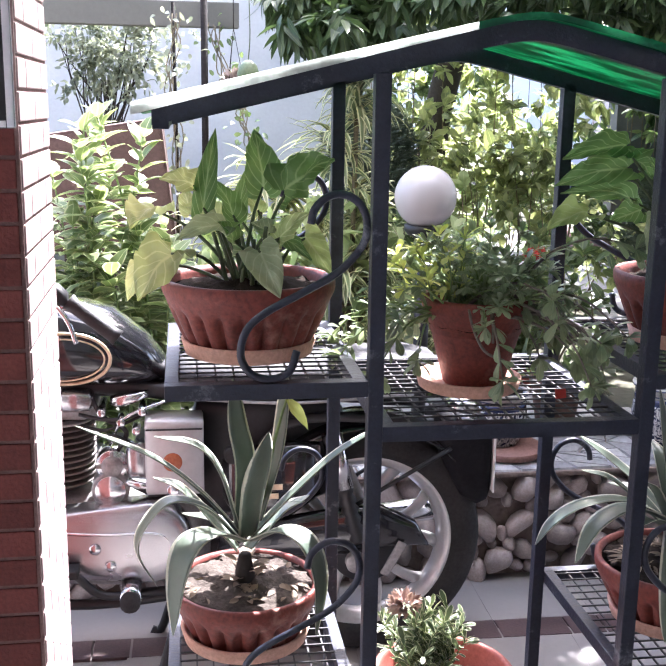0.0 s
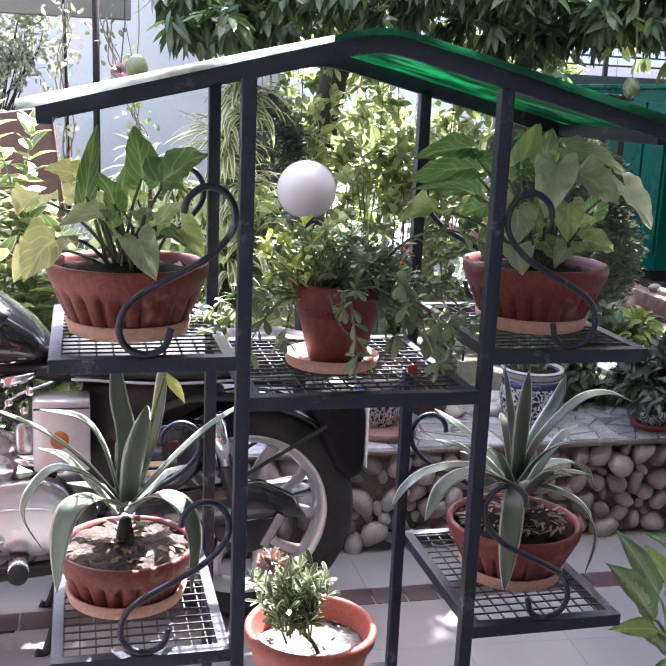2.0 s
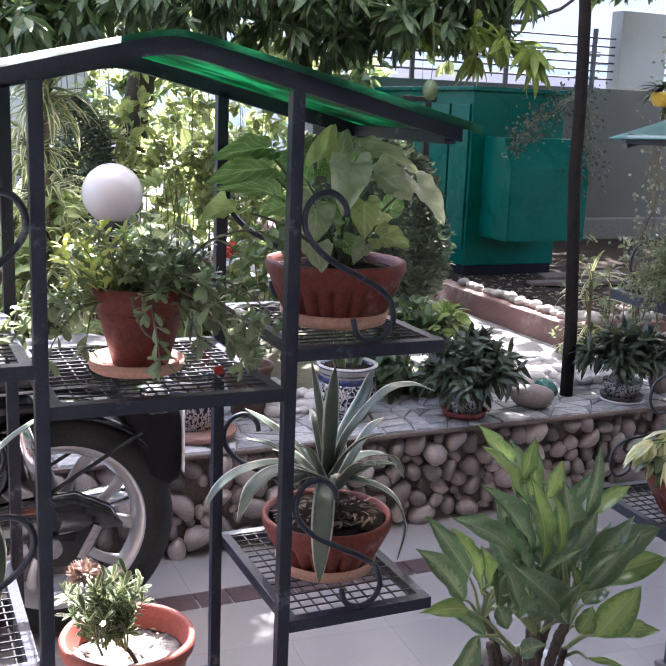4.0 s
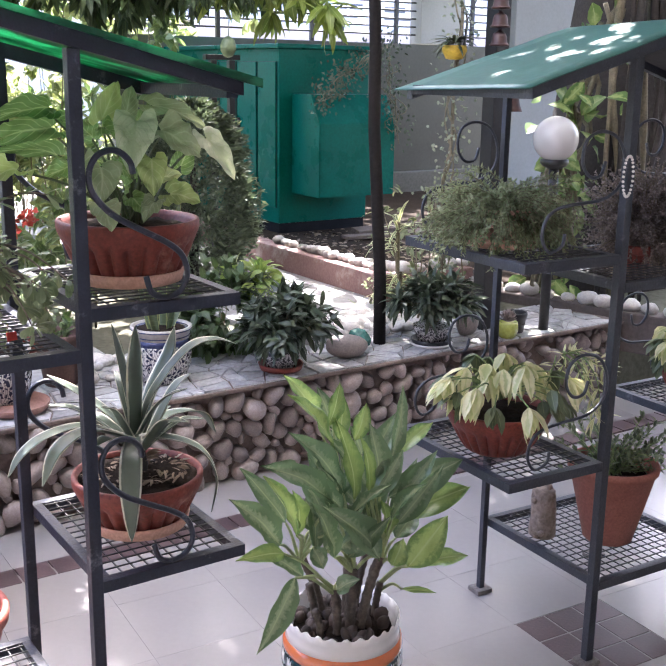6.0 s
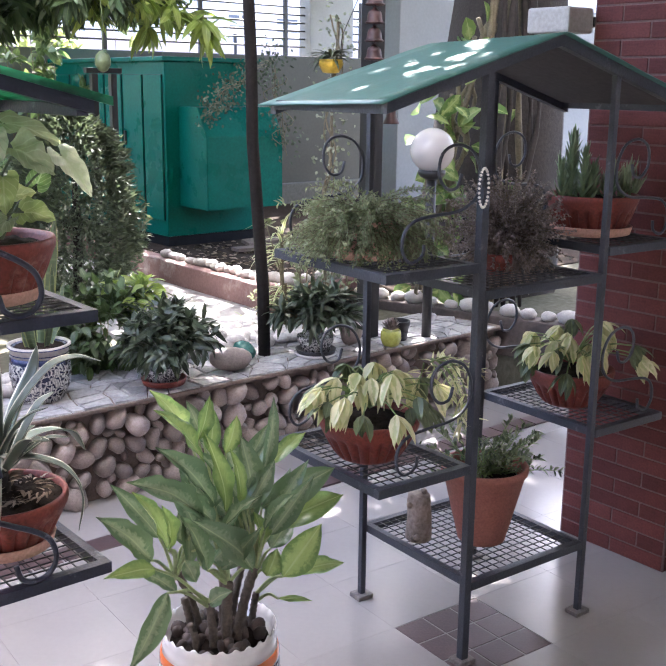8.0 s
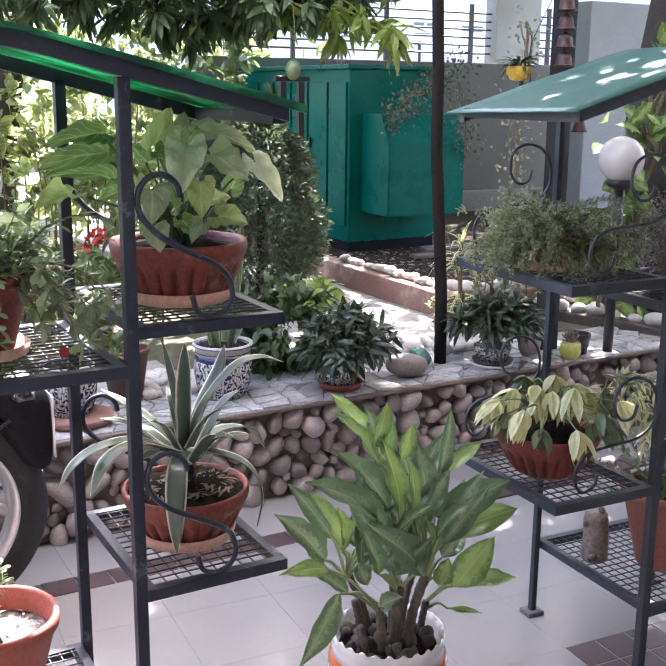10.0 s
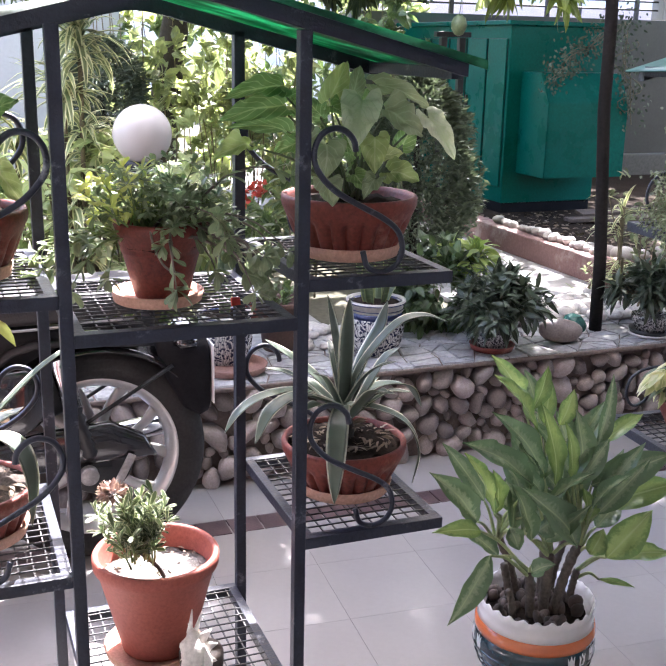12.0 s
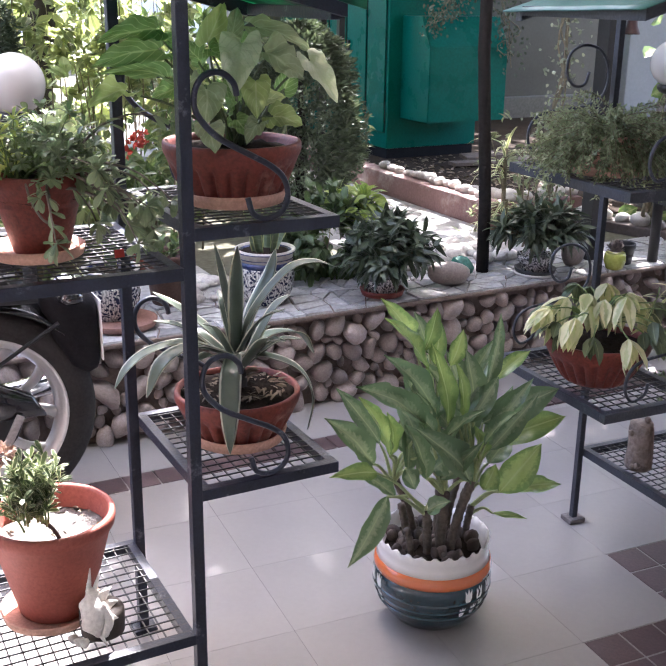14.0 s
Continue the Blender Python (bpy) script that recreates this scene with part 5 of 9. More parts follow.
def sprays(name, label, seed, at, n, reach, rise, leaf_l, leaf_w, material, outline=SMALL, gap=0.016, category="potted plant", lean=(0, 0, 0), stem_r=0.0016, fall=0.8, stem_mat="stalk", drop=-1.0, group="", whorl=0):
    """Many thin stems that rise and fall from one root, with leaves all along them."""
    rng = np.random.default_rng(seed)
    ob = thing(name, label, category, Matrix.Translation(Vector(at)), group)
    bm = bmesh.new()
    B, Wy, U = [], [], []
    for k in range(n):
        az, el = rng.uniform(0, 2 * math.pi), rng.uniform(0.25, 1.35)
        d = np.array([math.cos(az) * math.cos(el), math.sin(az) * math.cos(el), math.sin(el) * rise]) + np.array(lean)
        d = d / np.linalg.norm(d)
        L = reach * rng.uniform(0.45, 1.0)
        p, line, steps = np.array([rng.normal(scale=0.02), rng.normal(scale=0.02), 0.0]), [], 10
        for s in range(steps + 1):
            line.append(Vector(p))
            d = d + np.array([0, 0, -fall * rng.uniform(0.5, 1.5) * (L / steps) * 6]) + rng.normal(scale=0.06, size=3)
            d = d / np.linalg.norm(d)
            p = p + d * L / steps
            if p[2] < drop:
                p[2] = drop
        sweep(bm, line, [stem_r * (1.5 - i / steps) for i in range(steps + 1)], 5)
        m = max(3, int(L / gap))
        for q in range(m):
            s = 0.2 + 0.8 * (q + rng.uniform(0, 0.5)) / m
            i = min(steps - 1, int(s * steps))
            pos = np.array(line[i].lerp(line[i + 1], s * steps - i)) if i + 1 < len(line) else np.array(line[-1])
            t = np.array(line[i + 1] - line[i])
            t = t / np.linalg.norm(t)
            for _ in range(3 if s > 0.85 else 2):
                w = unit(rng, 1)[0]
                w = w - t * w.dot(t) + t * 0.7
                w[2] += 0.25
                B.append(pos), Wy.append(w), U.append((rng.normal(scale=0.3), rng.normal(scale=0.3), 1))
        for q in range(whorl):
            t = np.array((line[-1] - line[-2]).normalized()) + np.array((0, -0.15, 0.35))
            w = unit(rng, 1)[0]
            w = w - t * w.dot(t) / t.dot(t)
            B.append(np.array(line[-1])), Wy.append(w / np.linalg.norm(w) + t * rng.uniform(0.2, 1.1)), U.append((rng.normal(scale=0.2), rng.normal(scale=0.2), 1))
    tagged(part("branching", bm, stem_mat, ob), kind="stuff")
    n_l = len(B)
    sc = rng.uniform(0.6, 1.15, n_l)
    leaves("foliage", material, ob, B, Wy, U, leaf_l * sc, leaf_w * sc, outline, 0.2, 0.25)
    return ob


ROSETTE = [(0, 0.16), (0.3, 0.55), (0.58, 0.95), (0.75, 1.0), (0.9, 0.72), (1, 0.08)]
sprays("trailing_plant", "bushy trailing plant with rosettes of fleshy grey-green leaves", 31, (0.20, 0.19, SC + 0.135), 100, 0.138, 0.95, 0.025, 0.0092, "succulent_leaf", ROSETTE, 0.027, lean=(0.10, -0.02, 0.12), fall=0.7, drop=-0.04, whorl=12)
sprays("trailing_plant", "trailing shoots hanging to the shelf beside the pot", 32, (0.225, 0.16, SC + 0.130), 17, 0.26, 0.75, 0.036, 0.0150, "succulent_leaf", ROSETTE, 0.046, lean=(0.8, -0.30, 0.05), fall=1.5, drop=-0.110, stem_r=0.0024, stem_mat="grey_stalk", whorl=13)
sprays("trailing_plant", "sunlit yellow-tipped shoots of the trailing plant", 33, (0.145, 0.17, SC + 0.135), 13, 0.13, 0.9, 0.029, 0.0110, "yellow_tip_leaf", ROSETTE, 0.030, lean=(-0.6, -0.3, 0.45), fall=0.5, drop=-0.10, whorl=9)
sprays("trailing_plant", "trailing shoots on the shelf below the pot", 34, (0.14, 0.20, SC + 0.125), 9, 0.19, 0.6, 0.033, 0.0125, "succulent_leaf", ROSETTE, 0.026, lean=(-1.0, -0.15, -0.1), fall=1.6, drop=-0.115, stem_r=0.0018, whorl=11)
# two bare woody shoots that hang down over the pot's front
for pts in ([(0.165, 0.115, SC + 0.150), (0.168, 0.095, SC + 0.120), (0.185, 0.085, SC + 0.085), (0.215, 0.080, SC + 0.070)], [(0.195, 0.112, SC + 0.150), (0.200, 0.098, SC + 0.125), (0.200, 0.092, SC + 0.095)]):
    tagged(part("hanging_shoot", sweep(bmesh.new(), smooth_line(pts, 5), 0.0022, 8), "grey_stalk"), "bare greyish woody shoot of the trailing plant", "potted plant")


leafy("edged_leaf", (0.055, 0.090, 0.045), (0.14, 0.185, 0.09), edge=(0.52, 0.54, 0.38), edge_at=0.36, rough=0.45, through_light=0.2)


def desert_rose():
    ob = sprays("small_shrub", "small leafy succulent shrub with a dried brown flower head", 41, (0.138, 0.165, 0.475), 34, 0.138, 1.6, 0.032, 0.0105, "edged_leaf", SPOON, 0.010, fall=0.0, lean=(-0.10, 0.0, 0.55))
    part("main_stem", sweep(bmesh.new(), smooth_line([(0.055, -0.01, -0.075), (0.035, 0.0, -0.03), (0.0, 0.0, 0.01), (-0.02, -0.01, 0.06)], 4), 0.0045, 8), "bark", ob)
    rng = np.random.default_rng(5)
    d = unit(rng, 90)
    d[:, 2] = np.abs(d[:, 2])
    leaves("dry_flower", "dry_flower_petal", ob, d * 0.012 + np.array((-0.056, -0.045, 0.160)), d, rng.normal(size=(90, 3)), 0.022, 0.010, SMALL, 0.4, 0.2, "dried reddish brown flower head")


leafy("dry_flower_petal", (0.22, 0.125, 0.110), (0.52, 0.39, 0.355), rough=0.8, through_light=0.2)
desert_rose()
rs = np.random.default_rng(19)
az, rr = rs.uniform(0, 6.28, 46), 0.10 * np.sqrt(rs.random(46))
b = np.stack([0.177 + rr * np.cos(az), 0.205 + rr * np.sin(az), np.full(46, SB + 0.183)], 1)
w = np.stack([np.cos(az * 3), np.sin(az * 3), rs.uniform(-0.05, 0.2, 46)], 1)
litter = leaves("leaf_litter", "dry_bit", None, b, w, np.tile((0, 0, 1.0), (46, 1)), rs.uniform(0.008, 0.028, 46), 0.006, LANCE, 0.3, 0.3)
tagged(litter, "dry brown leaf bits scattered on pale soil", "leaf litter", "", "stuff")


# ---- the glazed pot on the floor ----
solid("glaze_teal", (0.009, 0.032, 0.042), (0.015, 0.045, 0.057), 0.16, 6, 80, 0.02, coat=0.7)
solid("glaze_orange", (0.60, 0.145, 0.045), (0.66, 0.17, 0.055), 0.15, 8, 80, 0.0, coat=0.8, speck=0.08)
solid("glaze_white", (0.70, 0.675, 0.655), (0.745, 0.72, 0.70), 0.15, 8, 80, 0.0, coat=0.8, speck=0.05)
solid("tulip_white", (0.78, 0.78, 0.77), (0.84, 0.84, 0.83), 0.3, 8, 80, 0.0, speck=0.1)
solid("dark_pebble", (0.040, 0.028, 0.022), (0.105, 0.076, 0.062), 0.7, 12, 120, 0.2, spread=0.4)


def glazed_pot():
    ob = thing("glazed_pot", "round dark teal glazed pot with orange band and scalloped white rim", "flower pot", pose(AGLA_X, AGLA_Y, 0) @ Matrix.Diagonal((0.96, 0.96, 1.10, 1)))
    part("body", lathe(bmesh.new(), [(0.085, 0.0), (0.100, 0.004), (0.128, 0.035), (0.145, 0.075), (0.150, 0.105), (0.147, 0.128), (0.02, 0.130)], 64), "glaze_teal", ob)
    for z, r in ((0.050, 0.1372), (0.068, 0.1445), (0.088, 0.1495)):
        part("groove", lathe(bmesh.new(), [(r - 0.003, z - 0.003), (r + 0.0008, z - 0.001), (r + 0.0008, z + 0.001), (r - 0.003, z + 0.003)], 64), "glaze_teal", ob)
    part("orange_band", lathe(bmesh.new(), [(0.10, 0.124), (0.1485, 0.126), (0.149, 0.135), (0.144, 0.152), (0.10, 0.154)], 64), "glaze_orange", ob, "glossy orange glazed band")
    part("scalloped_rim", lathe(bmesh.new(), [(0.10, 0.148), (0.1440, 0.150), (0.1395, 0.165), (0.1375, 0.178), (0.1410, 0.196), (0.1375, 0.197), (0.1315, 0.178), (0.124, 0.160), (0.02, 0.150)], 120, wave=0.0050, waves=26), "glaze_white", ob, "scalloped white glazed rim")
    part("soil", lathe(bmesh.new(), [(0.122, 0.162), (0.06, 0.166), (0.005, 0.168)], 32), "soil", ob, "dark soil under pebbles")
    # white tulips painted in pairs round the side
    cup = ((-0.5, 0.42), (-0.24, 0.16), (0.0, 0.5), (0.24, 0.16), (0.5, 0.42), (0.48, -0.12), (0.22, -0.5), (-0.22, -0.5), (-0.48, -0.12))
    skin = ((0.0, 0.097), (0.004, 0.100), (0.035, 0.128), (0.075, 0.145), (0.105, 0.150), (0.128, 0.147))
    for a0, z in ((-86, 0.104), (-72, 0.102), (-57, 0.106), (-91, 0.066), (-78, 0.067), (-67, 0.068), (-200, 0.106), (-184, 0.104), (-184, 0.068), (-203, 0.068), (20, 0.10), (34, 0.10), (80, 0.10), (95, 0.10)):
        bm = bmesh.new()
        pts = []
        for u, v in cup:
            zz = z + v * (0.037 if z > 0.09 else 0.026)
            r = float(np.interp(zz, [p[0] for p in skin], [p[1] for p in skin])) + 0.0012
            aa = radians(a0) + u * (0.020 if z > 0.09 else 0.0155) / r
            pts.append(bm.verts.new((r * math.cos(aa), r * math.sin(aa), zz)))
        bm.faces.new(pts)
        back = [bm.verts.new((v.co.x * 0.985, v.co.y * 0.985, v.co.z)) for v in pts]
        for k in range(9):
            bm.faces.new((pts[k], back[k], back[(k + 1) % 9], pts[(k + 1) % 9]))
        bmesh.ops.triangulate(bm, faces=bm.faces[:1])
        part("tulip", bm, "tulip_white", ob, "white painted tulip", False)
    rng = random.Random(2)
    kinds = [mesh_from("pebble", pebble(k + 20), ["dark_pebble"], True) for k in range(5)]
    for k in range(52):
        a, r = rng.uniform(0, 6.28), 0.112 * math.sqrt(rng.random())
        s = rng.uniform(0.020, 0.038)
        pb = new("pebble", kinds[k % 5])
        pb.parent = ob
        pb.matrix_basis = Matrix.LocRotScale((r * math.cos(a), r * math.sin(a), 0.170 + rng.uniform(0, 0.006)), Euler((rng.uniform(0, 6), rng.uniform(0, 6), 0)), (s, s, s * 0.75))
    return ob


glazed_pot()


# ---- the shell figure on the bottom shelf, and the red tag ----
solid("shell", (0.66, 0.60, 0.54), (0.80, 0.76, 0.71), 0.5, 20, 120, 0.3, wear=(0.62, 0.42, 0.34), wear_at=0.6)


def shell():
    ob = thing("seashell_ornament", "white spiky seashell leaning on a squat dark grey stone", "ornament", pose(0.226, 0.085, SB + 0.001) @ Matrix.Scale(0.97, 4))
    bm = lathe(bmesh.new(), [(0.004, 0.0), (0.040, 0.0), (0.045, 0.006), (0.0455, 0.030), (0.045, 0.050), (0.041, 0.055), (0.02, 0.056), (0.003, 0.0565)], 40, m=Matrix.Translation((0.014, 0, 0)))
    for v in bm.verts:
        v.co += Vector((1, 1, 0.3)) * 0.004 * noise.noise(v.co * 26)
        v.co.z = max(v.co.z, 0.0)
    part("stone", bm, "dark_pebble", ob, "dark grey stone")
    bm = bmesh.new()
    line = smooth_line([(0.006, -0.046, 0.018), (-0.012, -0.046, 0.060), (-0.010, -0.030, 0.100), (-0.014, -0.018, 0.130)], 6)
    sweep(bm, line, [0.004 + 0.022 * math.sin(min(1, i / 16) ** 0.85 * math.pi) ** 0.9 for i in range(len(line))], 20, 0.85)
    for v in bm.verts:
        v.co += Vector((v.co.x, v.co.y + 0.035, 0)).normalized() * 0.009 * noise.noise(v.co * 55)
    part("shell_body", bm, "shell", ob)
    for a, b, w in (((-0.016, -0.022, 0.112), (-0.008, -0.014, 0.158), 0.009), ((-0.004, -0.022, 0.112), (0.012, -0.014, 0.150), 0.008), ((0.004, -0.034, 0.098), (0.028, -0.028, 0.114), 0.020), ((0.006, -0.040, 0.080), (0.038, -0.036, 0.084), 0.024), ((0.006, -0.046, 0.058), (0.034, -0.044, 0.050), 0.022), ((-0.010, -0.05, 0.04), (0.004, -0.066, 0.004), 0.014), ((-0.026, -0.04, 0.075), (-0.040, -0.04, 0.064), 0.008)):
        a, b = Vector(a), Vector(b)
        part("shell_spike", sweep(bmesh.new(), [a, a.lerp(b, 0.5) + Vector((0, -0.002, 0.003)), b], [w * 0.72, w * 0.40, 0.0012], 10, 0.5), "shell", ob)
    part("shell_lip", sweep(bmesh.new(), smooth_line([(-0.002, -0.064, 0.030), (0.012, -0.062, 0.060), (0.004, -0.050, 0.098)], 5), [0.004, 0.007, 0.009, 0.010, 0.010, 0.010, 0.009, 0.008, 0.006, 0.004, 0.003], 8, 0.4), "shell", ob, "pale pink shell lip")
    for dx, dy in ((-0.052, -0.018), (-0.044, -0.034), (-0.036, -0.042)):
        bm = pebble(dx, 2)
        bmesh.ops.scale(bm, vec=(0.02, 0.02, 0.02), verts=bm.verts)
        bmesh.ops.translate(bm, vec=(dx, dy, 0.010), verts=bm.verts)
        part("small_shell", bm, "shell", ob)


shell()
solid("red_cloth", (0.34, 0.022, 0.016), (0.45, 0.04, 0.03), 0.7, 15, 100, 0.2)
tag = part("red_tag", boxed((-0.009, -0.002, 0), (0.009, 0.002, 0.015), 0.0012), "red_cloth", None, "", False, pose(0.318, 0.10, SC + 0.002, -15, 0, 8))
tagged(tag, "small bright red plastic tag standing on the wire shelf", "tag")

# ---- motorcycle ----
solid("tyre", (0.012, 0.012, 0.013), (0.035, 0.034, 0.034), 0.85, 14, 120, 0.4)
solid("alloy", (0.50, 0.495, 0.495), (0.58, 0.575, 0.575), 0.30, 10, 120, 0.03, metal=0.5, speck=0.12)
solid("polished", (0.62, 0.61, 0.62), (0.70, 0.70, 0.71), 0.16, 5, 60, 0.0, metal=1.0, speck=0.06)
solid("cover_alloy", (0.40, 0.395, 0.405), (0.50, 0.495, 0.51), 0.27, 5, 90, 0.02, metal=0.9, speck=0.10)
solid("box_silver", (0.42, 0.41, 0.41), (0.52, 0.51, 0.51), 0.36, 5, 90, 0.03, metal=0.25, speck=0.12, wear=(0.30, 0.28, 0.27), wear_at=0.66)
solid("fin_metal", (0.085, 0.075, 0.070), (0.17, 0.15, 0.14), 0.55, 16, 120, 0.2, metal=0.4)
solid("cast_metal", (0.26, 0.25, 0.25), (0.40, 0.39, 0.38), 0.5, 20, 120, 0.2, metal=0.7)
solid("gloss_black", (0.009, 0.009, 0.011), (0.018, 0.018, 0.021), 0.12, 6, 80, 0.02, coat=0.8, wear=(0.035, 0.034, 0.034), wear_at=0.64)
solid("seat_vinyl", (0.012, 0.012, 0.013), (0.028, 0.027, 0.028), 0.6, 20, 140, 0.3)
solid("gold_line", (0.68, 0.52, 0.34), (0.76, 0.62, 0.44), 0.35, 20, 80, 0.02, metal=0.3)
solid("amber", (0.30, 0.075, 0.030), (0.42, 0.13, 0.055), 0.4, 40, 160, 0.05)


def ring(bm, profile, segs=64, m=None):
    """A closed profile of (radius, across) turned round the y axis."""
    rings = []
    for k in range(segs):
        a = 2 * math.pi * k / segs
        rings.append([bm.verts.new(m @ Vector((r * math.cos(a), w, r * math.sin(a))) if m else Vector((r * math.cos(a), w, r * math.sin(a)))) for r, w in profile])
    n = len(profile)
    for k in range(segs):
        p, q = rings[k], rings[(k + 1) % segs]
        for i in range(n):
            bm.faces.new((p[i], p[(i + 1) % n], q[(i + 1) % n], q[i]))
    return bm


def drum(bm, c, r, w, segs=32, axis="y"):
    """A capped round of radius r and width w about the y axis, with softened edges."""
    turn = {"y": Matrix.Rotation(radians(90), 4, "X"), "z": Matrix.Identity(4), "x": Matrix.Rotation(radians(90), 4, "Y")}[axis]
    e = min(0.004, r * 0.15, w * 0.2)
    return lathe(bm, [(r - e, -w / 2), (r, -w / 2 + e), (r, w / 2 - e), (r - e, w / 2)], segs, m=Matrix.Translation(c) @ turn)


def loft(bm, sections, segs=20, power=2.6):
    """A rounded body through cross-sections (x, y, z centre, half width, half height) along x."""
    rings = []
    for x, y, z, hw, hh in sections:
        r = []
        for k in range(segs):
            a = 2 * math.pi * k / segs
            c, s = math.cos(a), math.sin(a)
            r.append(bm.verts.new((x, y + hw * math.copysign(abs(c) ** (2 / power), c), z + hh * math.copysign(abs(s) ** (2 / power), s))))
        rings.append(r)
    for p, q in zip(rings, rings[1:]):
        for k in range(segs):
            bm.faces.new((p[k], p[(k + 1) % segs], q[(k + 1) % segs], q[k]))
    bm.faces.new(rings[0][::-1])
    bm.faces.new(rings[-1])
    bmesh.ops.recalc_face_normals(bm, faces=bm.faces)
    return bm


def wheel(parent, x):
    zc, R = 0.318, 0.318
    w = part("wheel", drum(bmesh.new(), (x, 0, zc), 0.055, 0.13), "cast_metal", parent)
    part("tyre", ring(bmesh.new(), [(R, 0.0), (R - 0.004, 0.022), (R - 0.016, 0.042), (R - 0.05, 0.052), (R - 0.084, 0.040), (R - 0.088, 0.0), (R - 0.084, -0.040), (R - 0.05, -0.052), (R - 0.016, -0.042), (R - 0.004, -0.022)], 72, Matrix.Translation((x, 0, zc))), "tyre", w, "black rubber tyre")
    q = R - 0.083
    rim = part("rim", ring(bmesh.new(), [(q, -0.040), (q + 0.004, -0.036), (q - 0.004, -0.034), (q - 0.014, -0.030), (q - 0.026, -0.012), (q - 0.026, 0.012), (q - 0.014, 0.030), (q - 0.004, 0.034), (q + 0.004, 0.036), (q, 0.040), (q - 0.010, 0.038), (q - 0.024, 0.020), (q - 0.034, 0.0), (q - 0.024, -0.020), (q - 0.010, -0.038)], 72, Matrix.Translation((x, 0, zc))), "alloy", w, "grey cast alloy rim")
    bm = bmesh.new()
    for k in range(5):
        a0 = 2 * math.pi * (k + 0.18) / 5
        for s in (-1, 1):
            pts = []
            for i in range(8):
                u = i / 7
                r = 0.05 + (q - 0.075) * u
                a = a0 + s * (0.16 + 0.20 * u ** 2)
                pts.append(Vector((x + r * math.cos(a), 0, zc + r * math.sin(a))))
            sweep(bm, pts, [0.018 - 0.004 * math.sin(u / 7 * math.pi) for u in range(8)], 8, 0.5)
    part("spokes", bm, "alloy", w, "curved alloy spokes")
    return w


def fender(bm, x, r, a0, a1, hw, th=0.003, n=22):
    """A curved mudguard round a wheel, from angle a0 to a1 in degrees, rounded across."""
    zc = 0.318
    rings = []
    for i in range(n + 1):
        a = radians(a0 + (a1 - a0) * i / n)
        row = []
        for rr in (r, r + th):
            for k in range(-4, 5):
                u = k / 4
                q = rr - 0.030 * abs(u) ** 2.6
                row.append(bm.verts.new((x + q * math.cos(a), u * hw, zc + q * math.sin(a))))
        rings.append(row)
    for p, q in zip(rings, rings[1:]):
        for k in range(8):
            bm.faces.new((p[k], p[k + 1], q[k + 1], q[k]))
            bm.faces.new((p[9 + k + 1], p[9 + k], q[9 + k], q[9 + k + 1]))
        bm.faces.new((p[0], q[0], q[9], p[9]))
        bm.faces.new((q[8], p[8], p[17], q[17]))
    return bm


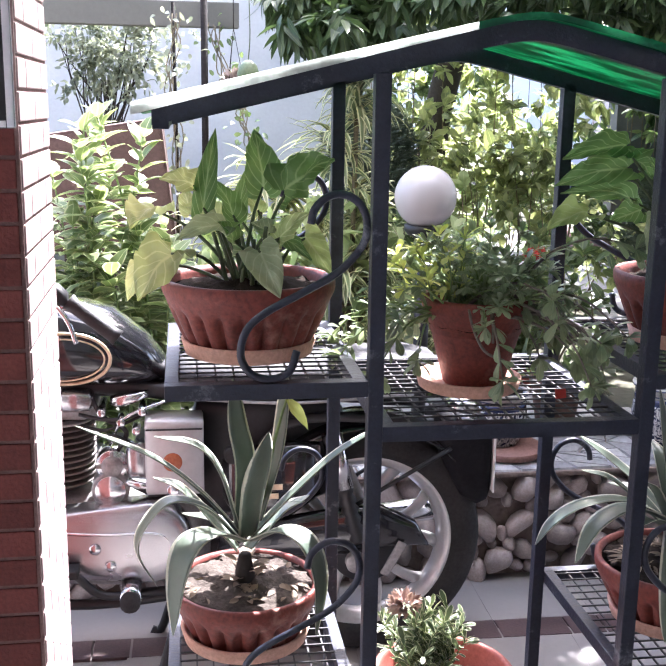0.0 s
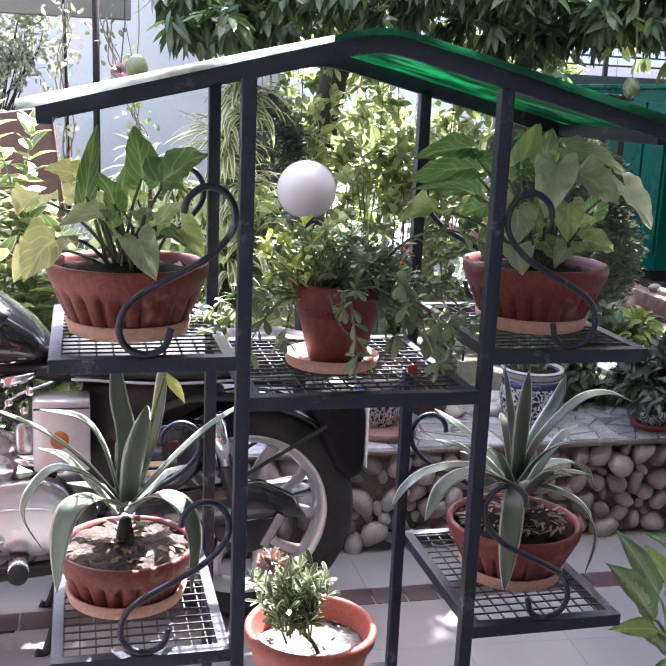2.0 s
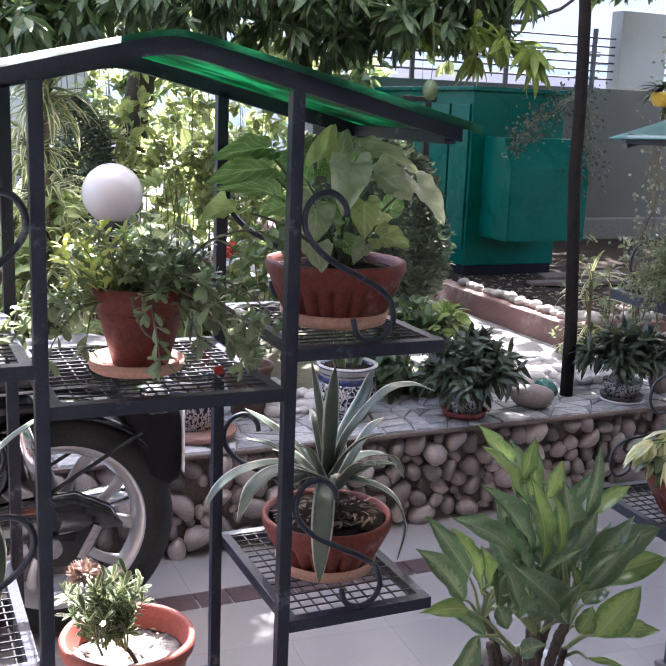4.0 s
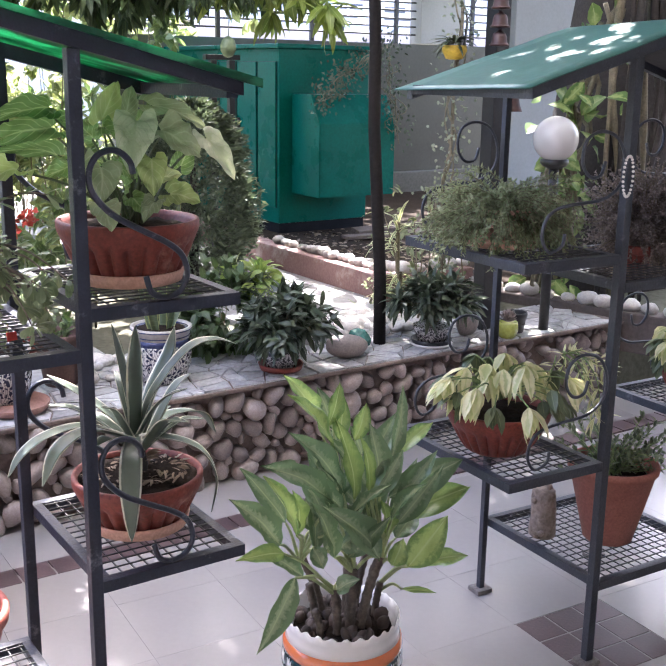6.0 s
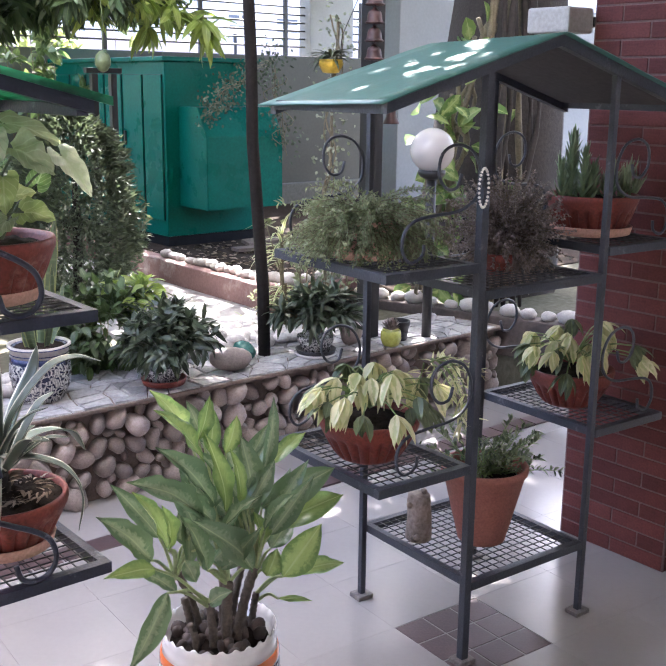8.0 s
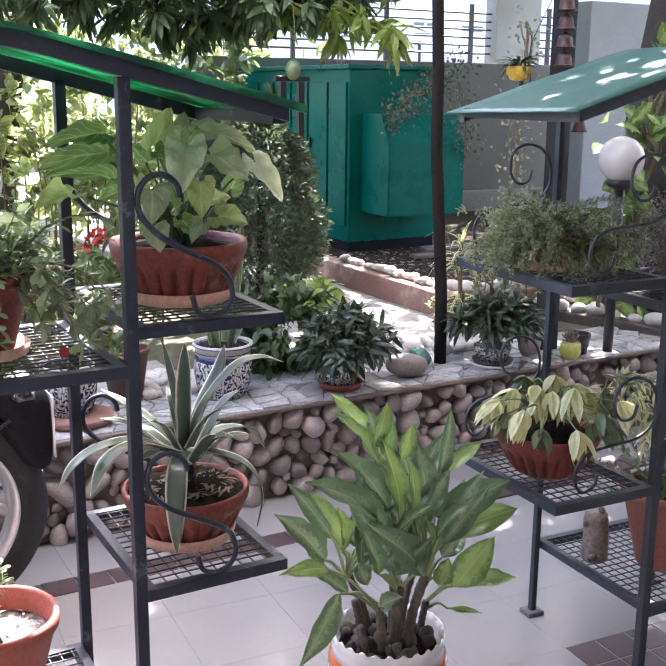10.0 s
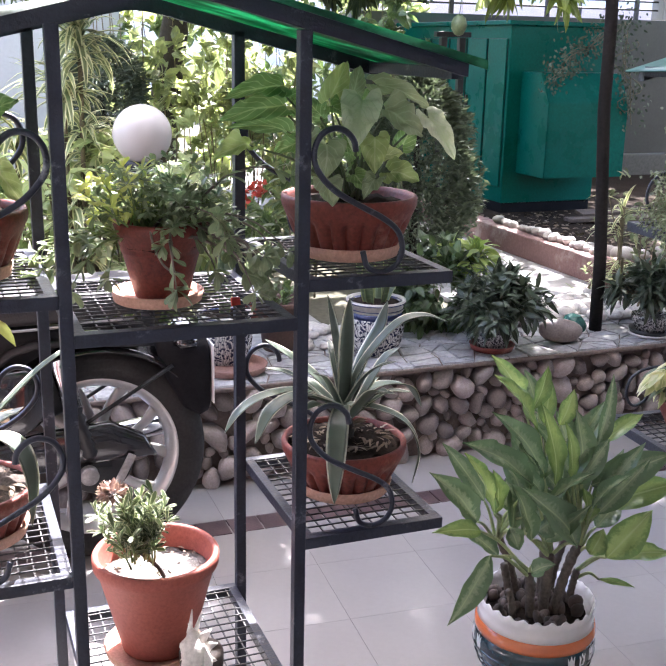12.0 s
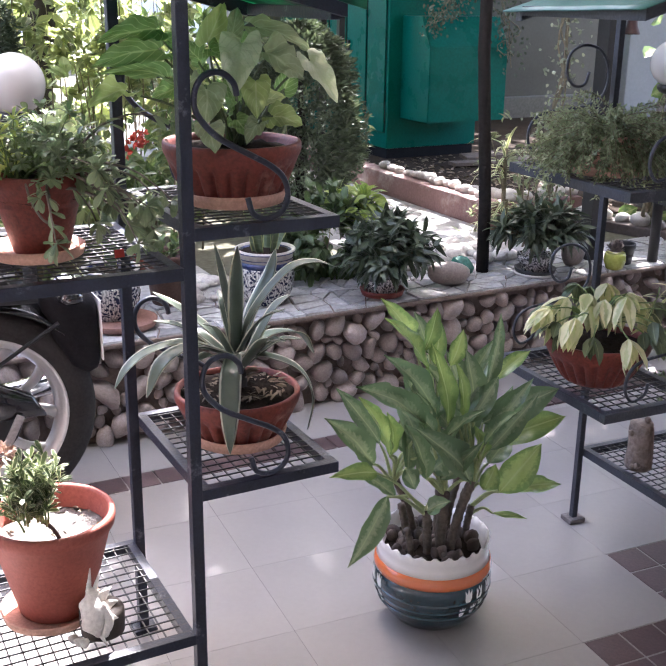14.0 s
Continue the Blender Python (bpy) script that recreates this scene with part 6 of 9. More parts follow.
def motorcycle():
    ob = thing("motorcycle", "black classic motorcycle with gold-lined tank and polished engine", "motorcycle", pose(0.188, 1.11, 0))
    wheel(ob, 0.0)
    wheel(ob, -1.38)
    part("rear_fender", fender(bmesh.new(), 0.0, 0.350, 38, 150, 0.082), "gloss_black", ob, "glossy black rear mudguard")
    part("front_fender", fender(bmesh.new(), -1.38, 0.352, 20, 160, 0.062), "gloss_black", ob, "glossy black front mudguard")
    part("mudflap", loft(bmesh.new(), [(0.175, 0, 0.630, 0.060, 0.03), (0.205, 0, 0.600, 0.080, 0.075), (0.250, 0, 0.555, 0.086, 0.115), (0.295, 0, 0.535, 0.084, 0.122), (0.318, 0, 0.535, 0.080, 0.112), (0.323, 0, 0.535, 0.074, 0.100)], 24, 4.0), "dull_black", ob, "dull black rear fender extension")
    part("plate_edge", boxed((0.326, -0.088, 0.46), (0.330, 0.088, 0.635), 0.001), "white_plaster", ob, "", False)
    part("tail_lamp", loft(bmesh.new(), [(0.22, 0, 0.670, 0.03, 0.018), (0.25, 0, 0.670, 0.042, 0.030), (0.295, 0, 0.663, 0.040, 0.028), (0.302, 0, 0.663, 0.034, 0.024)]), "polished", ob, "chromed tail lamp housing")
    # frame, swing arm, stays, shock absorbers, chain case
    for s in (-1, 1):
        turn = -0.28 if s > 0 else 0.0
        part("stay", sweep(bmesh.new(), [(0.212, s * 0.085, 0.585), (0.017, s * 0.085, 0.470), (-0.05, s * 0.085, 0.43)], 0.0055, 8), "black_paint", ob)
        part("swing_arm", sweep(bmesh.new(), [(0.03, s * 0.085, 0.318), (-0.40, s * 0.075, 0.345)], 0.018, 10), "black_paint", ob)
        sh = part("shock_absorber", sweep(bmesh.new(), [(-0.100, s * 0.105, 0.64), (-0.068, s * 0.105, 0.500)], 0.027, 18), "polished", ob, "chromed shock absorber")
        part("spring", sweep(bmesh.new(), [(-0.068 + 0.0035 * i + 0.0, s * 0.105, 0.500 - 0.0125 * i) for i in range(13)], [0.024 if i % 2 else 0.017 for i in range(13)], 14), "black_paint", sh)
        part("lower_rail", sweep(bmesh.new(), smooth_line([(-1.0, s * 0.06, 0.36), (-0.85, s * 0.09, 0.22), (-0.45, s * 0.10, 0.24), (-0.35, s * 0.09, 0.40), (-0.22, s * 0.09, 0.66), (0.16, s * 0.085, 0.66)], 5), 0.013, 10), "black_paint", ob)
        part("fork", sweep(bmesh.new(), [(-1.38, s * 0.095, 0.318), (-1.13, s * 0.095, 0.96)], 0.020, 12), "polished", ob)
        part("handlebar", sweep(bmesh.new(), smooth_line([(-1.08, s * 0.03, 0.98), (-1.06, s * 0.16, 1.03), (-0.88 + turn, s * 0.33, 1.07), (-0.67 + turn, s * 0.358, 1.01)], 5), 0.011, 10), "polished", ob)
        part("grip", sweep(bmesh.new(), [(-0.694 + turn + 0.0125 * i, s * (0.354 + 0.0016 * i), 1.028 - 0.0096 * i) for i in range(9)], [0.020, 0.0155, 0.0162, 0.0155, 0.0162, 0.0155, 0.0162, 0.0165, 0.019], 14), "seat_vinyl", ob, "black rubber grip")
        part("lever", sweep(bmesh.new(), smooth_line([(-0.755 + turn, s * 0.355, 1.05), (-0.712 + turn, s * 0.38, 1.018), (-0.690 + turn, s * 0.385, 0.985), (-0.678 + turn, s * 0.385, 0.945)], 4), 0.0055, 8), "polished", ob)
        part("switch_block", loft(bmesh.new(), [(-0.765 + turn, s * 0.345, 1.060, 0.016, 0.014), (-0.745 + turn, s * 0.348, 1.055, 0.025, 0.022), (-0.712 + turn, s * 0.352, 1.043, 0.025, 0.022), (-0.695 + turn, s * 0.354, 1.032, 0.019, 0.016)], 14), "black_paint", ob)
        part("mirror_stalk", sweep(bmesh.new(), [(-0.76 + turn, s * 0.35, 1.06), (-0.86 + turn, s * 0.40, 1.20)], 0.005, 8), "polished", ob)
    part("chain_case", loft(bmesh.new(), [(0.155, -0.092, 0.335, 0.018, 0.006), (0.12, -0.092, 0.365, 0.02, 0.035), (0.03, -0.092, 0.385, 0.02, 0.060), (-0.12, -0.092, 0.375, 0.02, 0.060), (-0.30, -0.092, 0.36, 0.02, 0.05), (-0.38, -0.092, 0.36, 0.02, 0.04)]), "gloss_black", ob, "glossy black chain case")
    part("axle_nut", drum(bmesh.new(), (-0.035, -0.118, 0.30), 0.026, 0.03), "cast_metal", ob)
    part("brake_plate", drum(bmesh.new(), (0.0, -0.062, 0.318), 0.095, 0.03), "black_paint", ob)
    part("brake_arm", boxed((-0.012, -0.004, -0.05), (0.012, 0.004, 0.05), 0.004), "cast_metal", ob, "", False, pose(0.062, -0.12, 0.305, 0, 28, 0))
    part("silencer", sweep(bmesh.new(), smooth_line([(-0.9, 0.12, 0.24), (-0.5, 0.15, 0.25), (0.0, 0.155, 0.30), (0.34, 0.16, 0.335)], 5), [0.022] * 5 + [0.034] * 11, 18), "polished", ob, "long chromed silencer")
    # tank, seat, panels
    tank = part("fuel_tank", loft(bmesh.new(), [(-1.05, 0, 0.885, 0.045, 0.05), (-1.0, 0, 0.89, 0.105, 0.085), (-0.88, 0, 0.885, 0.135, 0.110), (-0.74, 0, 0.870, 0.138, 0.108), (-0.63, 0, 0.850, 0.118, 0.094), (-0.55, 0, 0.820, 0.085, 0.062), (-0.505, 0, 0.795, 0.055, 0.030)], 32, 2.4), "gloss_black", ob, "glossy black fuel tank")
    bm = bmesh.new()
    # (x, z centre, half width, half height) of the tank, to lay the lines on its skin
    girth = [(-1.0, 0.89, 0.105, 0.085), (-0.88, 0.885, 0.135, 0.110), (-0.74, 0.870, 0.138, 0.108), (-0.63, 0.850, 0.118, 0.094), (-0.55, 0.820, 0.085, 0.062)]

    def skin(x, z):
        k = max(0, min(3, sum(x > g[0] for g in girth) - 1))
        u = (x - girth[k][0]) / (girth[k + 1][0] - girth[k][0])
        zc, hw, hh = (p + (q - p) * u for p, q in zip(girth[k][1:], girth[k + 1][1:]))
        return -hw * max(0.05, 1 - min(0.98, abs((z - zc) / hh)) ** 2.6) ** (1 / 2.6) - 0.001

    for off, r in ((0.0, 0.0045), (0.013, 0.0022)):
        line = [(-0.955 + 0.02 * i, 0.845 - 0.066 + off) for i in range(11)]
        line += [(-0.745 + (0.115 - off) * math.cos(a), 0.845 + (0.066 - off) * math.sin(a)) for a in (math.pi * (i / 20 - 0.5) for i in range(21))]
        line += [(-0.755 - 0.02 * i, 0.845 + 0.066 - off) for i in range(11)]
        sweep(bm, [(x, skin(x, z), z) for x, z in line], r, 6)
    part("pinstripe", bm, "gold_line", tank, "gold pinstripe loop")
    part("badge_bar", boxed((-0.86, -0.1445, 0.872), (-0.745, -0.1385, 0.884), 0.002), "polished", tank, "plain bright badge bars", False)
    part("badge_bar", boxed((-0.86, -0.1455, 0.852), (-0.765, -0.1395, 0.862), 0.002), "polished", tank, "plain bright badge bars", False)
    part("filler_cap", drum(bmesh.new(), (-0.84, 0, 0.996), 0.032, 0.018, 24, "z"), "polished", tank, "chromed filler cap")
    part("seat", loft(bmesh.new(), [(-0.50, 0, 0.775, 0.06, 0.030), (-0.45, 0, 0.775, 0.11, 0.042), (-0.25, 0, 0.770, 0.13, 0.045), (-0.05, 0, 0.778, 0.135, 0.048), (0.10, 0, 0.785, 0.125, 0.048), (0.17, 0, 0.785, 0.09, 0.035)], 24, 3.2), "seat_vinyl", ob, "black vinyl dual seat")
    part("seat_trim", sweep(bmesh.new(), smooth_line([(-0.46, -0.112, 0.742), (-0.2, -0.132, 0.730), (0.1, -0.124, 0.742)], 6), 0.004, 8), "cast_metal", ob, "dull metal seat trim")
    part("side_panel", loft(bmesh.new(), [(-0.37, -0.10, 0.53, 0.012, 0.05), (-0.34, -0.105, 0.525, 0.03, 0.085), (-0.20, -0.108, 0.53, 0.034, 0.095), (-0.13, -0.105, 0.55, 0.02, 0.07)], 20, 3.4), "gloss_black", ob, "glossy black side panel")
    for z, a, b in ((0.520, -0.300, -0.225), (0.497, -0.285, -0.235)):
        part("lettering_bar", boxed((a, -0.1445, z - 0.007), (b, -0.1425, z + 0.007)), "gold_line", ob, "plain gold bar in place of lettering", False)
    part("tool_box", loft(bmesh.new(), [(-0.555, -0.09, 0.602, 0.040, 0.088), (-0.551, -0.09, 0.602, 0.049, 0.094), (-0.419, -0.09, 0.600, 0.049, 0.094), (-0.415, -0.09, 0.600, 0.040, 0.088)], 32, 14), "box_silver", ob, "silver painted tool box")
    part("box_lid_line", boxed((-0.552, -0.1415, 0.672), (-0.418, -0.139, 0.676)), "black_paint", ob, "", False)
    part("air_box", loft(bmesh.new(), [(-0.45, 0, 0.55, 0.02, 0.10), (-0.43, 0, 0.56, 0.045, 0.15), (-0.20, 0, 0.56, 0.05, 0.15), (-0.08, 0, 0.58, 0.045, 0.12), (-0.06, 0, 0.58, 0.02, 0.10)], 20, 5), "black_paint", ob, "black air box and battery case")
    part("tank_rail", sweep(bmesh.new(), smooth_line([(-1.0, -0.03, 0.79), (-0.7, -0.04, 0.765), (-0.45, -0.06, 0.74)], 5), 0.022, 10), "black_paint", ob)
    part("fuel_pipe", sweep(bmesh.new(), smooth_line([(-0.69, -0.075, 0.76), (-0.655, -0.10, 0.70), (-0.60, -0.10, 0.66), (-0.625, -0.085, 0.60)], 6), 0.006, 8), "tyre", ob, "black fuel pipe")
    part("choke_cable", sweep(bmesh.new(), smooth_line([(-0.64, -0.08, 0.62), (-0.60, -0.12, 0.70), (-0.50, -0.10, 0.735)], 6), 0.004, 6), "polished", ob)
    part("carburettor_cap", drum(bmesh.new(), (-0.635, -0.108, 0.575), 0.026, 0.012), "cast_metal", ob)
    part("carburettor_cross", box(boxed((-0.672, -0.112, 0.571), (-0.598, -0.104, 0.579), 0.001), (-0.639, -0.112, 0.538), (-0.631, -0.104, 0.612), None, 0.001), "cast_metal", ob, "", False)
    part("bowl_plate", drum(bmesh.new(), (-0.640, -0.112, 0.515), 0.037, 0.006), "polished", ob)
    part("drain_hose", sweep(bmesh.new(), smooth_line([(-0.60, -0.09, 0.53), (-0.55, -0.10, 0.505), (-0.50, -0.09, 0.49)], 4), 0.010, 10), "tyre", ob)
    part("lock", drum(bmesh.new(), (-0.490, -0.142, 0.522), 0.015, 0.012), "polished", ob, "round bright lock")
    part("rubber_grommet", drum(bmesh.new(), (-0.345, -0.12, 0.60), 0.022, 0.03), "tyre", ob)
    part("frame_gusset", boxed((-0.69, -0.018, 0.725), (-0.50, 0.03, 0.775), 0.004), "black_paint", ob, "black frame plate under the tank", False)
    part("fuel_tap", loft(bmesh.new(), [(-0.635, -0.085, 0.735, 0.012, 0.010), (-0.615, -0.088, 0.735, 0.018, 0.016), (-0.575, -0.088, 0.742, 0.016, 0.013), (-0.545, -0.085, 0.752, 0.008, 0.007)], 14, 3), "polished", ob, "bright fuel tap")
    part("rocker_cover", loft(bmesh.new(), [(-0.755, -0.07, 0.735, 0.02, 0.018), (-0.745, -0.075, 0.735, 0.030, 0.028), (-0.685, -0.075, 0.735, 0.030, 0.026), (-0.675, -0.07, 0.735, 0.018, 0.016)], 16, 3), "cover_alloy", ob, "rounded alloy rocker cover")
    part("intake_flange", loft(bmesh.new(), [(-0.60, -0.10, 0.585, 0.012, 0.030), (-0.59, -0.10, 0.59, 0.022, 0.046), (-0.555, -0.10, 0.585, 0.022, 0.042), (-0.545, -0.10, 0.58, 0.012, 0.030)], 16, 3), "cover_alloy", ob, "pale alloy intake flange")
    for pts, r, m in (([(-0.71, -0.085, 0.70), (-0.64, -0.105, 0.692), (-0.58, -0.10, 0.70), (-0.53, -0.085, 0.725)], 0.005, "black_paint"), ([(-0.70, -0.09, 0.672), (-0.65, -0.10, 0.665), (-0.60, -0.095, 0.68), (-0.55, -0.08, 0.70)], 0.004, "tyre"), ([(-0.67, -0.08, 0.64), (-0.63, -0.11, 0.655), (-0.59, -0.10, 0.63), (-0.57, -0.09, 0.60)], 0.0035, "black_paint"), ([(-0.60, -0.11, 0.535), (-0.565, -0.125, 0.530), (-0.53, -0.115, 0.520)], 0.009, "polished")):
        part("cable", sweep(bmesh.new(), smooth_line(pts, 6), r, 7), m, ob)
    for x, z in ((-0.655, 0.715), (-0.610, 0.690), (-0.575, 0.668), (-0.56, 0.715)):
        part("bracket_bolt", drum(bmesh.new(), (x, -0.075, z), 0.010, 0.11, 14), "polished", ob, "bright bolt head")
    # engine: crankcase, finned barrel, carburettor, primary cover
    part("crankcase", loft(bmesh.new(), [(-0.95, 0, 0.36, 0.06, 0.08), (-0.88, 0, 0.37, 0.09, 0.12), (-0.60, 0, 0.36, 0.09, 0.13), (-0.45, 0, 0.36, 0.085, 0.11), (-0.40, 0, 0.36, 0.05, 0.08)], 24, 3.5), "cast_metal", ob)
    for k in range(11):
        z = 0.515 + k * 0.0155
        part("cooling_fin", drum(bmesh.new(), (-0.772, 0, z + 0.003), 0.094 - 0.001 * (k % 2), 0.006, 36, "z"), "fin_metal" if k < 10 else "cast_metal", ob)
    part("barrel", drum(bmesh.new(), (-0.775, 0, 0.595), 0.065, 0.20, 28, "z"), "black_paint", ob)
    part("cylinder_head", loft(bmesh.new(), [(-0.85, 0, 0.715, 0.05, 0.03), (-0.83, 0, 0.72, 0.085, 0.04), (-0.70, 0, 0.715, 0.085, 0.038), (-0.67, 0, 0.71, 0.05, 0.025)], 20, 4), "cast_metal", ob)
    part("carburettor", drum(bmesh.new(), (-0.635, -0.065, 0.575), 0.040, 0.08), "polished", ob, "polished carburettor")
    part("carburettor_bowl", drum(bmesh.new(), (-0.640, -0.075, 0.515), 0.046, 0.07), "cast_metal", ob)
    part("intake_hose", sweep(bmesh.new(), smooth_line([(-0.60, -0.05, 0.57), (-0.56, -0.055, 0.585), (-0.52, -0.06, 0.60)], 4), 0.026, 14), "tyre", ob)
    # primary cover: long oval, rounded, with a raised bead and two screw caps
    bm = bmesh.new()
    outline = []
    for i in range(48):
        a = 2 * math.pi * i / 48
        c, s = math.cos(a), math.sin(a)
        cx = -0.55 if c > 0 else -0.84
        outline.append((cx + 0.105 * c, 0.385 + (0.108 if c > 0 else 0.078) * s))
    rows = []
    for d, sc in ((-0.085, 1.0), (-0.125, 1.0), (-0.138, 0.965), (-0.146, 0.90), (-0.150, 0.75), (-0.152, 0.45)):
        mx, mz = -0.69, 0.385
        rows.append([bm.verts.new((mx + (x - mx) * (1 - (1 - sc) * 0.5), d, mz + (z - mz) * sc)) for x, z in outline])
    for p, q in zip(rows, rows[1:]):
        for i in range(48):
            bm.faces.new((p[i], p[(i + 1) % 48], q[(i + 1) % 48], q[i]))
    bm.faces.new(rows[-1])
    bmesh.ops.recalc_face_normals(bm, faces=bm.faces)
    cover = part("primary_cover", bm, "cover_alloy", ob, "long polished aluminium primary cover")
    part("bead", sweep(bmesh.new(), smooth_line([(-0.76, -0.150, 0.425), (-0.66, -0.153, 0.418), (-0.54, -0.152, 0.416), (-0.505, -0.148, 0.395), (-0.50, -0.148, 0.36)], 5), 0.004, 8), "polished", cover)
    for x, z in ((-0.678, 0.382), (-0.642, 0.336)):
        part("screw_cap", drum(bmesh.new(), (x, -0.152, z), 0.014, 0.012), "polished", cover)
    part("footpeg", sweep(bmesh.new(), [(-0.595, -0.12, 0.275), (-0.595, -0.225, 0.270)], 0.024, 16), "tyre", ob, "black rubber foot peg")
    part("footpeg_end", sweep(bmesh.new(), [(-0.595, -0.150, 0.275), (-0.595, -0.205, 0.272)], 0.0255, 16), "polished", ob)
    part("pedal", sweep(bmesh.new(), smooth_line([(-0.60, -0.17, 0.265), (-0.67, -0.175, 0.275), (-0.72, -0.175, 0.325)], 4), 0.010, 8), "black_paint", ob)
    part("pedal_pad", boxed((-0.760, -0.205, 0.330), (-0.715, -0.155, 0.350), 0.003), "tyre", ob, "", False)
    part("foot_rail", sweep(bmesh.new(), [(-0.58, -0.12, 0.245), (-0.38, -0.11, 0.25)], 0.013, 8), "black_paint", ob)
    for s in (-1, 1):
        part("centre_stand", sweep(bmesh.new(), smooth_line([(-0.46, s * 0.09, 0.25), (-0.50, s * 0.11, 0.12), (-0.535, s * 0.13, 0.008), (-0.56, s * 0.135, 0.008)], 4), 0.012, 8), "black_paint", ob)
    part("headlamp", loft(bmesh.new(), [(-1.16, 0, 0.93, 0.02, 0.02), (-1.18, 0, 0.93, 0.07, 0.07), (-1.25, 0, 0.93, 0.088, 0.088), (-1.30, 0, 0.93, 0.09, 0.09), (-1.31, 0, 0.93, 0.08, 0.08)], 24, 2), "gloss_black", ob, "round black headlamp housing")
    part("indicator", loft(bmesh.new(), [(0.21, -0.10, 0.66, 0.012, 0.012), (0.23, -0.11, 0.66, 0.026, 0.022), (0.27, -0.11, 0.66, 0.024, 0.020)], 14, 2), "gloss_black", ob, "dark rear indicator")
    part("air_box_emblem", drum(bmesh.new(), (-0.490, -0.1405, 0.592), 0.023, 0.005), "amber", ob, "plain round orange emblem")
    return ob


motorcycle()

# ---- plants of the second rack ----
def on_b(x, y, z):
    """A place on the second rack, from its own corner."""
    return tuple(AT_B @ Vector((x, y, z)))


def fern(name, label, seed, at, n, reach, droop, leaf_l, leaf_w, material, squash=1.0, low=-0.1):
    """Fronds in all directions, with feathery leaflets in two ranks along each."""
    rng = np.random.default_rng(seed)
    ob = thing(name, label, "potted plant", Matrix.Translation(Vector(at)))
    bm = bmesh.new()
    B, W, U = [], [], []
    for k in range(n):
        az, el = rng.uniform(0, 2 * math.pi), rng.uniform(low, 1.2)
        d = np.array([math.cos(az) * math.cos(el), math.sin(az) * math.cos(el), math.sin(el) * squash])
        L, p, line = reach * rng.uniform(0.45, 1.0), rng.normal(scale=0.02, size=3) * (1, 1, 0.3), []
        for s in range(9):
            line.append(Vector(p))
            d = d + np.array([0, 0, -droop * 0.12 * rng.uniform(0.4, 1.6)]) + rng.normal(scale=0.07, size=3)
            d /= np.linalg.norm(d)
            p = p + d * L / 8
        sweep(bm, line, [0.0014 - 0.0001 * i for i in range(9)], 4)
        for i in range(1, 9):
            t = np.array(line[i] - line[i - 1])
            t /= np.linalg.norm(t)
            for _ in range(9):
                w = unit(rng, 1)[0]
                w = w - t * w.dot(t) + 0.5 * t
                B.append(np.array(line[i - 1].lerp(line[i], rng.random()))), W.append(w), U.append((rng.normal(), rng.normal(), 1.5))
    tagged(part("branching", bm, "twig", ob), kind="stuff")
    leaves("foliage", material, ob, B, W, U, leaf_l * rng.uniform(0.5, 1.2, len(B)), leaf_w, SMALL, 0.2, 0.2)
    return ob


leafy("dull_leaf", (0.055, 0.085, 0.045), (0.15, 0.18, 0.095), rib=(0.2, 0.24, 0.13), rough=0.45, through_light=0.25)


def palm_shrub(name, label, seed, at, n, reach, material):
    """Umbrella leaves: a stalk to each hub with drooping leaflets round it."""
    rng = np.random.default_rng(seed)
    ob = thing(name, label, "potted plant", Matrix.Translation(Vector(at)), "variegated umbrella plants")
    bm = bmesh.new()
    B, W, U = [], [], []
    green = []
    for k in range(n):
        az, el = 2 * math.pi * (k + rng.uniform(-0.3, 0.3)) / n * 2.6, (rng.uniform(0.0, 0.5) if k % 3 else rng.uniform(0.7, 1.3))
        d = np.array([math.cos(az) * math.cos(el), math.sin(az) * math.cos(el), math.sin(el) * 0.8 + 0.1]) + np.array((0, -0.18, 0))
        hub = d * reach * (rng.uniform(0.7, 0.95) if el < 0.6 else rng.uniform(0.5, 0.9))
        sweep(bm, smooth_line([(0, 0, 0), Vector(hub) * 0.55 + Vector((0, 0, 0.025)), Vector(hub)], 4), 0.0018, 5)
        leaf_green = rng.random() < 0.34
        for q in range(6):
            green.append(leaf_green)
            a = 2 * math.pi * q / 6 + rng.uniform(-0.45, 0.45)
            w = np.array([math.cos(a) * 0.75, math.sin(a) * 0.75, -1.0 + rng.uniform(-0.5, 0.8)]) + d * np.array((0.7, 0.7, 0))
            B.append(hub), W.append(w), U.append((math.cos(a) * 0.6, math.sin(a) * 0.6, 1))
    tagged(part("branching", bm, "stalk", ob), kind="stuff")
    B, W, U, green = (np.array(v) for v in (B, W, U, green))
    size = 0.074 * rng.uniform(0.6, 1.25, len(B))
    for name, mat, pick in (("foliage", material, ~green), ("green_foliage", "dull_leaf", green)):
        leaves(name, mat, ob, B[pick], W[pick], U[pick], size[pick] * (1.0 if mat == material else 0.85), 0.0275, OVAL, 0.3, 0.35)
    return ob


